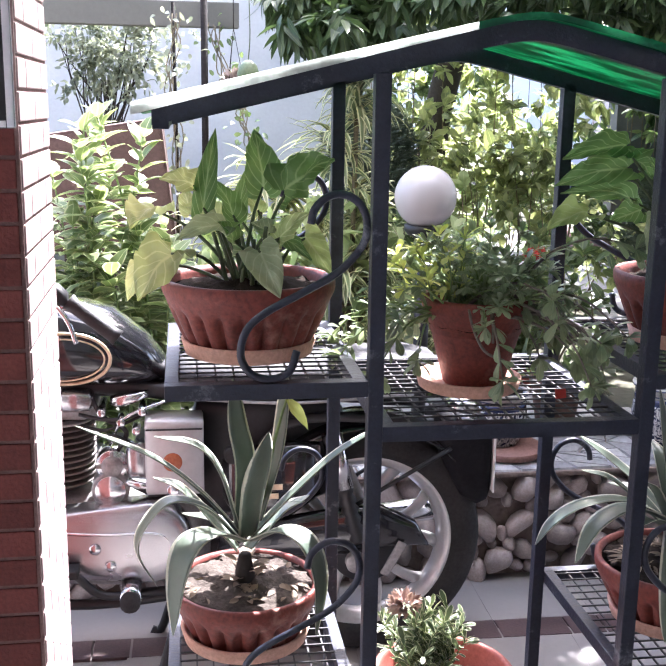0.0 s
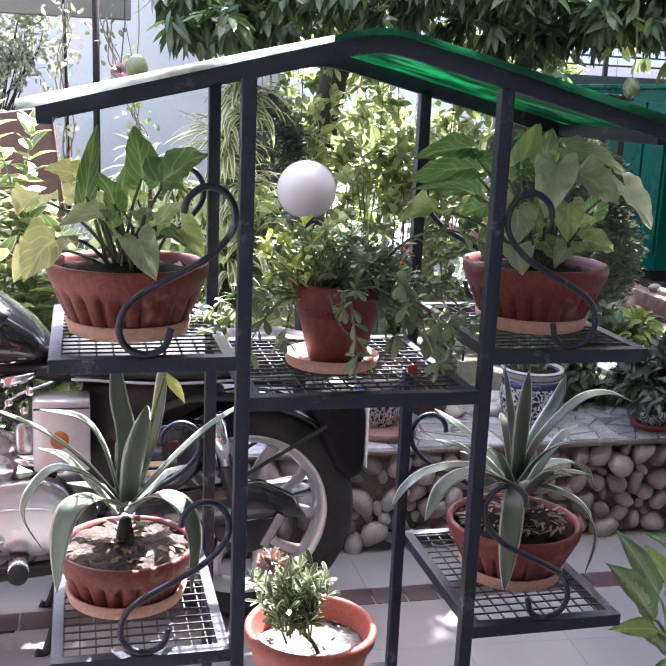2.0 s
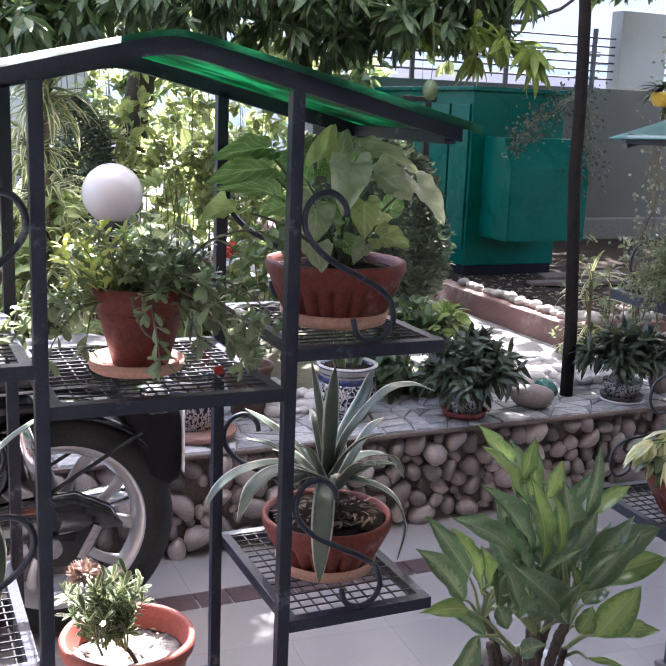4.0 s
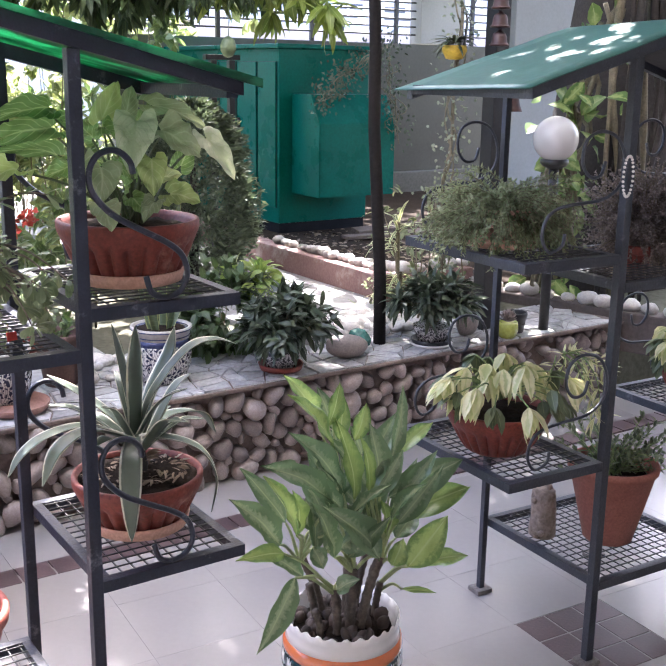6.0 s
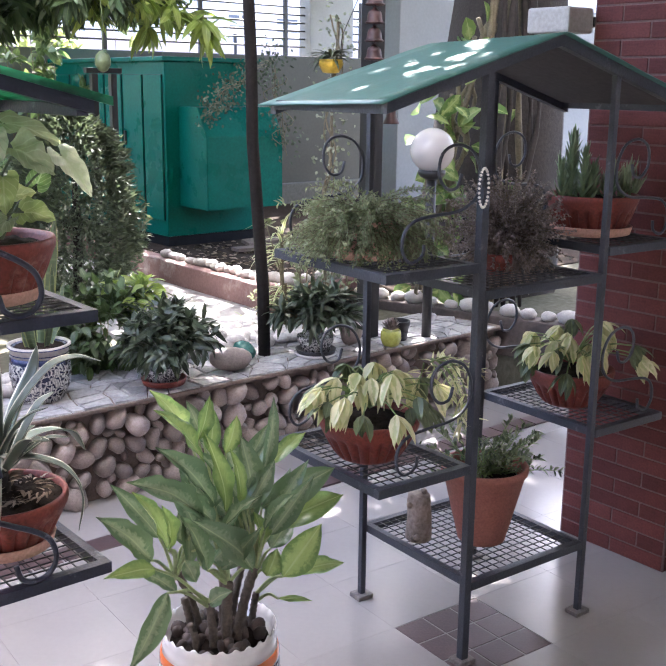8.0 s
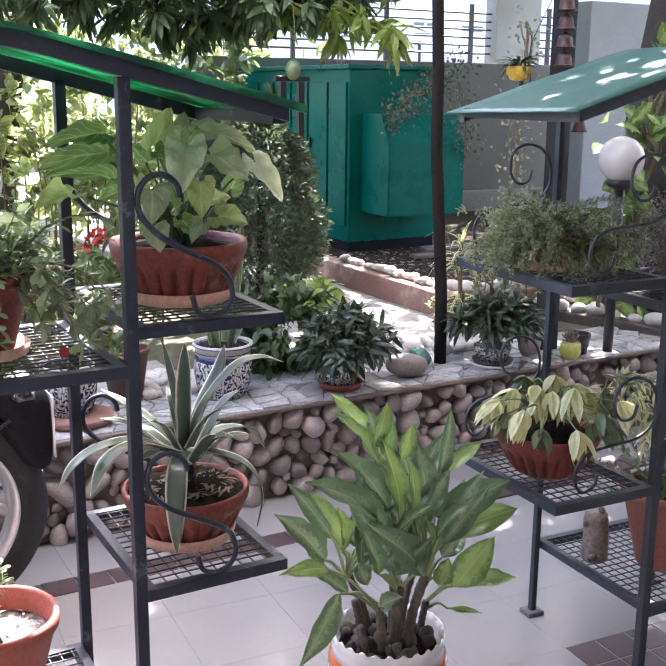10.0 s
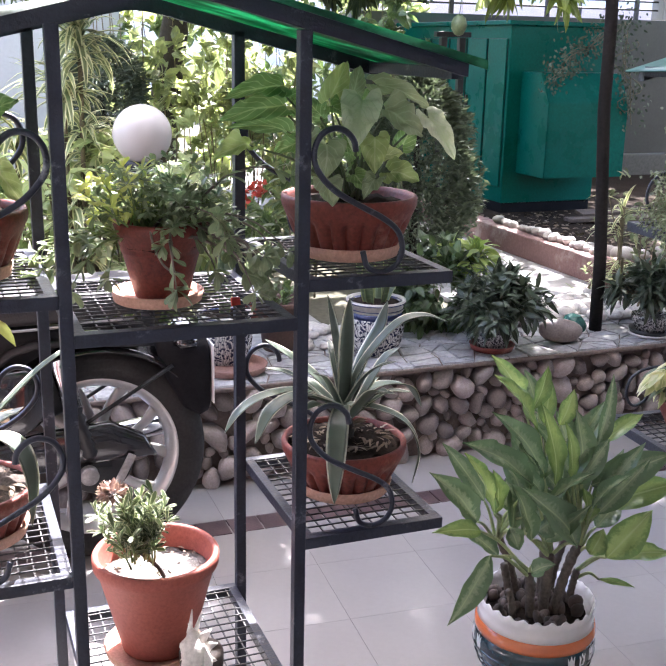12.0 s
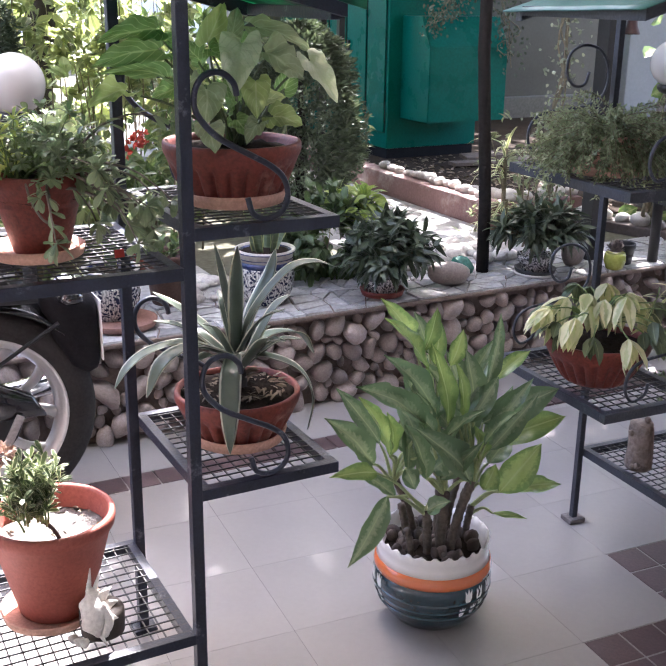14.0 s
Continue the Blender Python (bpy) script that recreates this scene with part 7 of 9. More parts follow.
def aloe_stems(name, label, seed, at, stems, length, width, material):
    """Short stems ringed from foot to top with stiff upcurved leaves; each stem: foot, height, lean."""
    rng = np.random.default_rng(seed)
    ob = thing(name, label, "potted plant", Matrix.Translation(Vector(at)), "aloes")
    B, W, U = [], [], []
    for x, y, h, lean in stems:
        part("stem", sweep(bmesh.new(), smooth_line([(x, y, -0.02), (x + lean * h * 0.4, y, h * 0.5), (x + lean * h, y, h)], 4), 0.005, 7), "stalk", ob)
        n = int(14 + h * 190)
        for k in range(n):
            f = (k + rng.random()) / n
            a = k * 2.4 + rng.uniform(-0.3, 0.3)
            B.append((x + lean * h * f, y, h * f))
            up = 0.75 + 1.1 * f + rng.uniform(-0.15, 0.25)
            W.append((math.cos(a) + lean * 0.7, math.sin(a), up))
            U.append((-math.cos(a), -math.sin(a), 0.8))
    n = len(B)
    leaves("foliage", material, ob, B, W, U, length * rng.uniform(0.7, 1.15, n), width, [(0, 0.9), (0.3, 1.0), (0.6, 0.72), (0.85, 0.35), (1, 0.03)], rng.uniform(-0.35, -0.05, n), 0.7)
    return ob


UB, LB, CB, BB = Z1 + 0.012, Z2 + 0.012, ZC + 0.012, 0.215 + 0.012
tapered_pot("round_pot", "small dusty clay pot hidden by dry fern", Matrix.Translation(on_b(-0.17, 0.22, UB)), 0.085, 0.085, 0.06, "saucer_clay", 0.09)
fern("asparagus_fern", "dusty grey-green asparagus fern spilling over its clay pot", 51, on_b(-0.18, 0.22, UB + 0.085), 560, 0.205, 1.25, 0.0135, 0.0050, "fern_leaf", 0.55)
tapered_pot("round_pot", "dark clay pot under purple-brown shrub", Matrix.Translation(on_b(0.27, 0.20, CB)), 0.045, 0.042, 0.036, "terracotta", 0.0)
fern("dark_shrub", "dense dry purple-brown small-leaved shrub on the middle shelf", 52, (1.987, 0.13, 1.082), 1050, 0.172, 0.08, 0.0085, 0.0055, "purple_leaf", 1.0, -1.30)
bowl("bowl_pot", "fluted terracotta bowl on saucer holding spiky aloes", Matrix.Translation(on_b(0.63, 0.20, UB)), 0.130, 0.105, 0.095, True)
aloe_stems("aloe", "upright clump of dark green toothed aloe stems", 53, on_b(0.63, 0.20, UB + 0.085), [(-0.100, 0.0, 0.175, 0), (-0.075, 0.02, 0.160, 0), (-0.085, -0.03, 0.125, 0), (-0.045, -0.02, 0.095, 0.1), (-0.11, 0.02, 0.100, -0.1), (0.0, 0.0, 0.070, 0.1), (0.025, -0.03, 0.050, 0), (-0.03, 0.05, 0.12, 0), (0.01, 0.04, 0.06, 0)], 0.058, 0.0125, "aloe_leaf")
aloe_stems("aloe", "pale green aloe clump leaning out over the bowl's rim", 54, on_b(0.71, 0.17, UB + 0.085), [(0.0, 0.0, 0.060, 0.5), (0.02, 0.02, 0.070, 0.8), (-0.01, 0.03, 0.065, 0.3), (0.02, -0.02, 0.035, 0.9)], 0.070, 0.0105, "succulent_leaf")
bowl("bowl_pot", "fluted terracotta bowl under variegated umbrella leaves", Matrix.Translation(on_b(-0.175, 0.19, LB)), 0.128, 0.108, 0.078, False)
palm_shrub("umbrella_plant", "variegated umbrella plant with drooping cream-yellow leaves", 55, on_b(-0.175, 0.19, LB + 0.125), 34, 0.175, "schefflera_leaf")
bowl("bowl_pot", "fluted terracotta bowl beside the brick pillar", Matrix.Translation(on_b(0.60, 0.21, LB)), 0.128, 0.108, 0.078, False)
palm_shrub("umbrella_plant", "variegated umbrella plant with cream-edged leaves by the pillar", 56, on_b(0.60, 0.21, LB + 0.12), 32, 0.19, "schefflera_leaf")
tapered_pot("round_pot", "plain tapered terracotta pot on bottom wire shelf", Matrix.Translation(on_b(0.220, 0.17, BB)), 0.122, 0.222, 0.066, "aged_clay", 0.0)
sprays("small_shrub", "dull green small-leaved plant in tapered pot", 57, on_b(0.225, 0.17, BB + 0.18), 46, 0.20, 0.95, 0.024, 0.009, "dull_leaf", LANCE, 0.013, lean=(0.25, 0, 0.05), fall=0.25, whorl=4)
sprays("trailing_shoot", "thin cream-striped shoots hanging between the second rack's shelves", 58, (1.716, 0.12, 0.768), 9, 0.20, 0.3, 0.050, 0.008, "schefflera_leaf", LANCE, 0.022, lean=(0.5, -0.2, -0.2), fall=1.6, whorl=4)
solid("old_log", (0.15, 0.112, 0.09), (0.33, 0.258, 0.215), 0.9, 22, 90, 0.8)
bm = lathe(bmesh.new(), [(0.036, 0.0), (0.039, 0.01), (0.034, 0.06), (0.033, 0.11), (0.030, 0.13)], 28)
for v in bm.verts:
    v.co.x += 0.006 * noise.noise(v.co * 30)
    v.co.y += 0.006 * noise.noise(v.co * 30 + Vector((5, 5, 5)))
for k in range(5):
    knob = pebble(k + 60, 1)
    bmesh.ops.scale(knob, vec=(0.022, 0.020, 0.022), verts=knob.verts)
    bmesh.ops.translate(knob, vec=((-0.036, -0.030, -0.034, -0.012, 0.012)[k], (-0.012, -0.024, 0.004, -0.030, -0.004)[k], (0.012, 0.018, 0.105, 0.014, 0.138)[k]), verts=knob.verts)
    tmp = bpy.data.meshes.new("knob")
    knob.to_mesh(tmp)
    bm.from_mesh(tmp)
    bpy.data.meshes.remove(tmp)
tagged(part("log_piece", bm, "old_log", None, "", True, Matrix.Translation(on_b(0.075, 0.27, BB))), "short weathered grey-brown log standing on wire shelf", "log")


def beads():
    ob = thing("bead_string", "loop of pale beads hanging on the rack scroll", "beads", Matrix.Translation(on_b(-0.020, -0.016, Z1 + 0.190)))
    bm = bmesh.new()
    bmesh.ops.create_icosphere(bm, subdivisions=2, radius=0.0033)
    me = mesh_from("bead", bm, ["shell"], True)
    for k in range(26):
        a = 2 * math.pi * k / 26
        bead = new("bead", me)
        bead.parent, bead.matrix_basis = ob, Matrix.Translation((0.016 * math.cos(a), -0.004, 0.045 * math.sin(a)))


def keys():
    ob = thing("key_bunch", "small bunch of steel keys on a wire hook", "keys", Matrix.Translation(on_b(0.741, -0.02, Z1 + 0.02)))
    part("key_ring", sweep(bmesh.new(), [(0.008 * math.cos(a), 0, 0.008 * math.sin(a) - 0.03) for a in (k * math.pi / 8 for k in range(17))], 0.001, 5), "polished", ob)
    part("hook_wire", sweep(bmesh.new(), smooth_line([(0.0, 0.0, -0.022), (-0.012, 0.0, 0.0), (0.012, 0.0, 0.03)], 4), 0.0013, 5), "polished", ob)
    for r in (-14, 8, 22):
        k = part("key", box(drum(bmesh.new(), (0, 0, -0.008), 0.008, 0.0018, 16), (-0.0028, -0.0009, -0.044), (0.0028, 0.0009, -0.014)), "polished", ob, "", False)
        k.matrix_basis = pose(0, 0, -0.034, 0, r, 0)


beads()
keys()

# ---- things along the cobble wall ----
def patterned(name, ink=(0.016, 0.020, 0.048), scale=52.0):
    """White glaze with dark scrollwork."""
    m, t, b = tree_of(name)
    co = t.nodes.new("ShaderNodeTexCoord")
    v = t.nodes.new("ShaderNodeTexVoronoi")
    v.feature = "DISTANCE_TO_EDGE"
    v.inputs["Scale"].default_value = scale
    n = noise_node(t, 26.0, 2.0)
    warp = mix_node(t, 0.06, co.outputs["Object"], n.outputs[1])
    t.links.new(warp, v.inputs["Vector"])
    k = ramp_node(t, v.outputs[0], [(0.12, (0.52, 0.51, 0.49)), (0.17, ink)])
    w = t.nodes.new("ShaderNodeTexWave")
    w.inputs["Scale"].default_value, w.inputs["Distortion"].default_value, w.inputs["Detail"].default_value = 34, 11, 3
    t.links.new(co.outputs["Object"], w.inputs["Vector"])
    k2 = ramp_node(t, w.outputs[0], [(0.48, ink), (0.56, (0.52, 0.51, 0.49))])
    t.links.new(mix_node(t, 0.5, k.outputs[0], k2.outputs[0], "DARKEN"), b.inputs["Base Color"])
    b.inputs["Roughness"].default_value = 0.25
    MATS[name] = m


patterned("blue_pattern")
patterned("dusky_pattern", (0.07, 0.07, 0.075), 60.0)
solid("china_cream", (0.40, 0.37, 0.33), (0.52, 0.49, 0.45), 0.3, 10, 80, 0.04)
solid("blue_glaze", (0.022, 0.032, 0.095), (0.038, 0.052, 0.14), 0.25, 10, 80, 0.03)


def china_pot(at, R, H, label):
    ob = thing("china_pot", label, "flower pot", at, "blue and white china pots")
    part("body", lathe(bmesh.new(), [(R * 0.66, 0), (R * 0.72, 0.006), (R * 0.92, H * 0.25), (R, H * 0.5), (R * 0.97, H * 0.66), (R * 0.95, H * 0.70)], 56), "blue_pattern", ob, "white glaze with dark blue scrollwork")
    part("blue_band", lathe(bmesh.new(), [(R * 0.8, H * 0.69), (R * 0.955, H * 0.70), (R * 0.935, H * 0.80), (R * 0.8, H * 0.81)], 56), "blue_glaze", ob, "dark blue glazed band")
    part("rim", lathe(bmesh.new(), [(R * 0.8, H * 0.80), (R * 0.94, H * 0.805), (R * 0.93, H * 0.93), (R * 1.02, H * 0.95), (R * 1.02, H), (R * 0.92, H), (R * 0.88, H * 0.93), (0.01, H * 0.92)], 56), "china_cream", ob, "cream glazed rim")
    for z in (0.84, 0.955):
        q = R * (0.941 if z < 0.9 else 1.026)
        part("blue_line", lathe(bmesh.new(), [(0.01, H * 0.80), (R * 0.93, H * z), (q, H * z), (q, H * (z + 0.018)), (R * 0.93, H * (z + 0.016)), (0.01, H * 0.81)], 56), "blue_glaze", ob, "thin dark blue line")
    part("soil", lathe(bmesh.new(), [(R * 0.895, H * 0.945), (R * 0.5, H * 0.95), (0.01, H * 0.96)], 32), "soil", ob)
    return ob


TOP = GARDEN
solid("brown_clay", (0.085, 0.045, 0.034), (0.14, 0.078, 0.060), 0.7, 9, 120, 0.2)
solid("dull_clay", (0.19, 0.095, 0.072), (0.28, 0.155, 0.125), 0.8, 9, 120, 0.25)
china_pot(pose(1.295, 1.655, TOP), 0.108, 0.205, "large blue and white china pot on the cobble wall")
china_pot(pose(0.735, 1.70, TOP), 0.098, 0.185, "blue and white china pot in a terracotta dish")
part_dish = lathe(bmesh.new(), [(0.10, 0), (0.115, 0.004), (0.122, 0.026), (0.117, 0.026), (0.11, 0.006), (0.01, 0.005)], 40)
tagged(part("clay_dish", part_dish, "dull_clay", None, "", True, pose(0.735, 1.60, TOP + 0.002)), "dull brown clay dish on the wall top", "dish")


def sansevieria(at, seed, n=7):
    rng = random.Random(seed)
    ob = thing("snake_plant", "upright snake plant with mottled stiff leaves in china pot", "potted plant", Matrix.Translation(Vector(at)))
    for k in range(n):
        a, r = rng.uniform(0, 6.28), rng.uniform(0.01, 0.05)
        b = Vector((r * math.cos(a), r * math.sin(a), 0))
        h = rng.uniform(0.16, 0.38)
        if seed == 3 and k == 0:
            b, h = Vector((0.040, 0.01, 0)), 0.46
        blade("leaf", ob, b, b + Vector((b.x * 1.4, b.y * 1.4, h)), 0.045, [(0, 0.6, 0), (0.3, 0.9, 0.3), (0.6, 1.0, 0.6), (0.85, 0.6, 0.85), (1, 0.03, 1)], "dusky_stripe", 0.06, 0.3, (math.cos(a), math.sin(a), 0.2))


leafy("dusky_stripe", (0.055, 0.085, 0.045), (0.11, 0.145, 0.08), edge=(0.30, 0.32, 0.13), edge_at=0.42, rough=0.4, through_light=0.1, stripes=60)
sansevieria((1.295, 1.655, TOP + 0.19), 3)
sansevieria((0.735, 1.70, TOP + 0.17), 4, 5)
tapered_pot("round_pot", "brown clay pot standing behind the wall top", pose(0.971, 1.80, TOP), 0.092, 0.19, 0.060, "brown_clay", 0.0)
sprays("small_shrub", "few green shoots in brown pot on the wall", 58, (0.971, 1.80, TOP + 0.15), 8, 0.14, 1.1, 0.05, 0.02, "green_leaf", OVAL, 0.02, fall=0.5)


def dusky_pot(at, seed, label, pot_label, n=84, reach=0.20):
    ob = thing("shallow_pot", pot_label, "flower pot", at, "shallow pots")
    part("pot_body", lathe(bmesh.new(), [(0.05, 0.012), (0.056, 0.014), (0.078, 0.07), (0.080, 0.082), (0.072, 0.082), (0.01, 0.076)], 40), "dusky_pattern", ob, "grey and white patterned glazed pot")
    part("saucer", lathe(bmesh.new(), [(0.065, 0), (0.078, 0.003), (0.086, 0.026), (0.081, 0.026), (0.074, 0.013), (0.01, 0.012)], 40), "terracotta" if seed % 2 else "black_paint", ob, "")
    if seed % 2 == 0:
        part("under_plate", lathe(bmesh.new(), [(0.070, -0.001), (0.088, 0.001), (0.092, 0.010), (0.084, 0.011), (0.06, 0.004)], 40), "glaze_white", ob, "thin white plate below the saucer")
    rng = np.random.default_rng(seed)
    pl = thing("leafy_plant", label, "potted plant", at @ Matrix.Translation((0, 0, 0.075)), "dark leafy plants")
    az, el = rng.uniform(0, 6.28, n), rng.uniform(0.38, 1.4, n)
    tips = np.stack([np.cos(az) * np.cos(el), np.sin(az) * np.cos(el), np.sin(el) * 1.15], 1) * (reach * rng.uniform(0.55, 0.95, n))[:, None]
    bm = bmesh.new()
    for t in tips:
        sweep(bm, smooth_line([(0, 0, 0), Vector(t) * 0.55 + Vector((0, 0, 0.02)), t], 3), 0.0018, 5)
    tagged(part("branching", bm, "twig", pl), kind="stuff")
    b, w, u, l = rosettes(rng, tips, tips / np.linalg.norm(tips, axis=1)[:, None], 11, 0.088, 0.9, 0.40)
    leaves("foliage", "dusky_leaf", pl, b, w, u, l, 0.021, LANCE, 0.4, 0.25)


dusky_pot(pose(1.735, 1.555, TOP), 61, "dark green narrow-leaved plant on the cobble wall", "shallow patterned pot in a terracotta saucer")
dusky_pot(pose(2.465, 1.555, TOP), 62, "dark drooping narrow-leaved plant beside the wooden post", "shallow patterned pot in a black saucer on a white plate", 66, 0.19)
shrub("low_bush", "low bush with bright yellow-green top leaves", "bush", 63, (1.84, 1.93, TOP), (1.80, 1.90, TOP + 0.27), (0.13, 0.11, 0.06), 30, 8, 0.065, 0.034, "bright_leaf", OVAL, 1.1, 0.1, 0.25, 0.008, 10, 0.5, 8)
shrub("low_bush", "low dark green glossy bush behind the wall", "bush", 64, (1.66, 1.90, TOP), (1.66, 1.88, TOP + 0.17), (0.24, 0.18, 0.18), 150, 9, 0.06, 0.030, "hedge_dark", OVAL, 1.1, 0.2, 0.25, 0.008, 10, 0.4, 8)
bm = pebble(31, 3, 0.12)
bmesh.ops.scale(bm, vec=(0.180, 0.105, 0.098), verts=bm.verts)
tagged(part("river_stone", bm, "cobble", None, "", True, pose(2.040, 1.56, TOP + 0.047, 0, 8, -18)), "large smooth grey-brown river stone on the wall top", "stone")
solid("green_glass_rock", (0.03, 0.13, 0.10), (0.10, 0.26, 0.22), 0.2, 10, 80, 0.3)
bm = pebble(33, 2, 0.4)
bmesh.ops.scale(bm, vec=(0.11, 0.08, 0.08), verts=bm.verts)
tagged(part("glass_rock", bm, "green_glass_rock", None, "", False, pose(2.165, 1.66, TOP + 0.036)), "rough blue-green glassy rock on the wall top", "rock")
solid("dark_wood", (0.007, 0.006, 0.0055), (0.022, 0.018, 0.016), 0.85, 10, 70, 0.8, spec=0.2)
bm = bmesh.new()
sweep(bm, [(0.06 * 0 - 0.016 * k + 0.006 * math.sin(k * 1.7), 0.004 * math.cos(k * 2.1), 0.3 * k) for k in range(9)], [0.026 - 0.0006 * k for k in range(9)], 12)
tagged(part("wooden_post", bm, "dark_wood", None, "", True, pose(2.285, 1.67, TOP - 0.02)), "thin rough dark wooden post standing on the wall", "post")
bm = box(bmesh.new(), (-0.036, -0.036, 0), (0.036, 0.036, 2.5), None, 0.004)
tagged(part("black_post", bm, "black_paint", None, "", False, pose(2.845, 1.66, TOP - 0.01)), "square black painted pergola post by the wall end", "post")


def cup_plant():
    ob = thing("glazed_cup", "small yellow-green glazed cup with a dark rosette succulent", "flower pot", pose(2.815, 1.47, TOP))
    MATS.get("cup_glaze") or solid("cup_glaze", (0.36, 0.40, 0.07), (0.46, 0.50, 0.12), 0.25, 10, 60, 0.05, coat=0.4)
    part("cup", lathe(bmesh.new(), [(0.028, 0), (0.036, 0.006), (0.046, 0.035), (0.044, 0.062), (0.040, 0.072), (0.036, 0.070), (0.01, 0.062)], 32), "cup_glaze", ob)
    rng = np.random.default_rng(8)
    d = unit(rng, 60)
    d[:, 2] = np.abs(d[:, 2]) + 0.2
    leaves("succulent", "purple_leaf", ob, d * 0.01 + np.array((0, 0, 0.07)), d, -d + np.array((0, 0, 1.0)), 0.045, 0.018, OVAL, -0.2, 0.3, "dark purple-brown rosettes")


cup_plant()
tapered_pot("round_pot", "small black plastic pot on the wall top", pose(2.915, 1.53, TOP), 0.052, 0.09, 0.038, "black_paint", 0.0)
bm = pebble(35, 3, 0.2)
bmesh.ops.scale(bm, vec=(0.12, 0.06, 0.11), verts=bm.verts)
tagged(part("standing_stone", bm, "cobble", None, "", True, pose(2.70, 1.60, TOP + 0.045)), "upright flat grey stone leaning on the black post", "stone")


# ---- paths, kerbs and beds ----
slab("path", (1.95, 1.86, GARDEN - 0.03), (2.77, 7.4, GARDEN + 0.004), "grey_path", "pale grey cement path between wall and flower bed", "path", 0.004)
slab("path_west", (-1.6, 1.86, GARDEN - 0.03), (1.25, 2.25, GARDEN + 0.002), "grey_path", "pale cement strip behind the cobble wall", "path", 0.004)
slab("bed_soil", (2.88, 2.42, GARDEN - 0.06), (7.2, 7.6, GARDEN - 0.01), "earth", "bare brown soil of the raised flower bed", "soil bed", 0.01)
slab("kerb", (2.77, 2.30, GARDEN - 0.03), (2.885, 7.0, GARDEN + 0.125), "kerb_red", "worn red painted kerb round the flower bed", "kerb", 0.01)
slab("kerb_return", (2.888, 2.30, GARDEN - 0.03), (3.35, 2.415, GARDEN + 0.122), "kerb_red", "worn red painted kerb end", "kerb", 0.01)
solid("brown_kerb", (0.060, 0.047, 0.041), (0.105, 0.084, 0.075), 0.85, 6, 60, 0.4)
kb = part("kerb_east", boxed((-0.06, 0, 0), (0.06, 2.2, 0.19), 0.008), "brown_kerb", None, "", False, pose(3.76, 0.95, GARDEN - 0.16, 0, 0, 17))
tagged(kb, "dark brown kerb with white stones on top", "kerb", "", "structure")


def edging(points, n, size, seed, label, name="white_stone"):
    """White river stones laid one by one along a line."""
    rng = random.Random(seed)
    kinds = [mesh_from(name, pebble(k + 60), ["white_cobble"], True) for k in range(6)]
    a, b = Vector(points[0]), Vector(points[1])
    for i in range(n):
        p = a.lerp(b, i / (n - 1))
        s = size * rng.uniform(0.75, 1.2)
        ob = new(name, kinds[i % 6])
        ob.matrix_basis = Matrix.LocRotScale(p + Vector((rng.uniform(-0.012, 0.012), rng.uniform(-0.01, 0.01), s * 0.30)), Euler((0, 0, rng.uniform(0, 6))), (s * 1.1, s, s * 0.75))
        tagged(ob, label, "stone", "white edging stones")


edging(((2.858, 2.50, GARDEN + 0.122), (2.858, 3.44, GARDEN + 0.122)), 17, 0.062, 4, "smooth white stone laid along the red kerb")
edging(((2.93, 2.36, GARDEN + 0.12), (3.33, 2.36, GARDEN + 0.12)), 5, 0.085, 6, "smooth white stone laid along the red kerb")
edging(((3.14, 2.95, GARDEN + 0.025), (3.74, 1.0, GARDEN + 0.025)), 21, 0.088, 5, "large smooth white stone on the brown kerb")


def pebble_bed(name, x0, x1, y0, y1, n, seed, smin, smax, label):
    rng = random.Random(seed)
    kinds = [pebble(k + 80, 2) for k in range(5)]
    src = [mesh_from("pebble_src", k, ["white_cobble"], True) for k in kinds]
    bm = bmesh.new()
    for i in range(n):
        s = rng.uniform(smin, smax)
        m = Matrix.LocRotScale((rng.uniform(x0, x1), rng.uniform(y0, y1), GARDEN + s * 0.22), Euler((0, 0, rng.uniform(0, 6))), (s * 1.15, s, s * 0.65))
        n0 = len(bm.verts)
        bm.from_mesh(src[i % 5])
        bm.verts.ensure_lookup_table()
        for v in bm.verts[n0:]:
            v.co = m @ v.co
    tagged(part(name, bm, "white_cobble"), label, "pebbles", "", "stuff")


pebble_bed("white_pebbles", 1.88, 2.75, 1.80, 2.12, 130, 3, 0.03, 0.10, "loose white pebbles beside the path")
pebble_bed("white_pebbles", 1.02, 1.30, 1.74, 2.0, 60, 4, 0.03, 0.07, "loose white pebbles round the china pot")

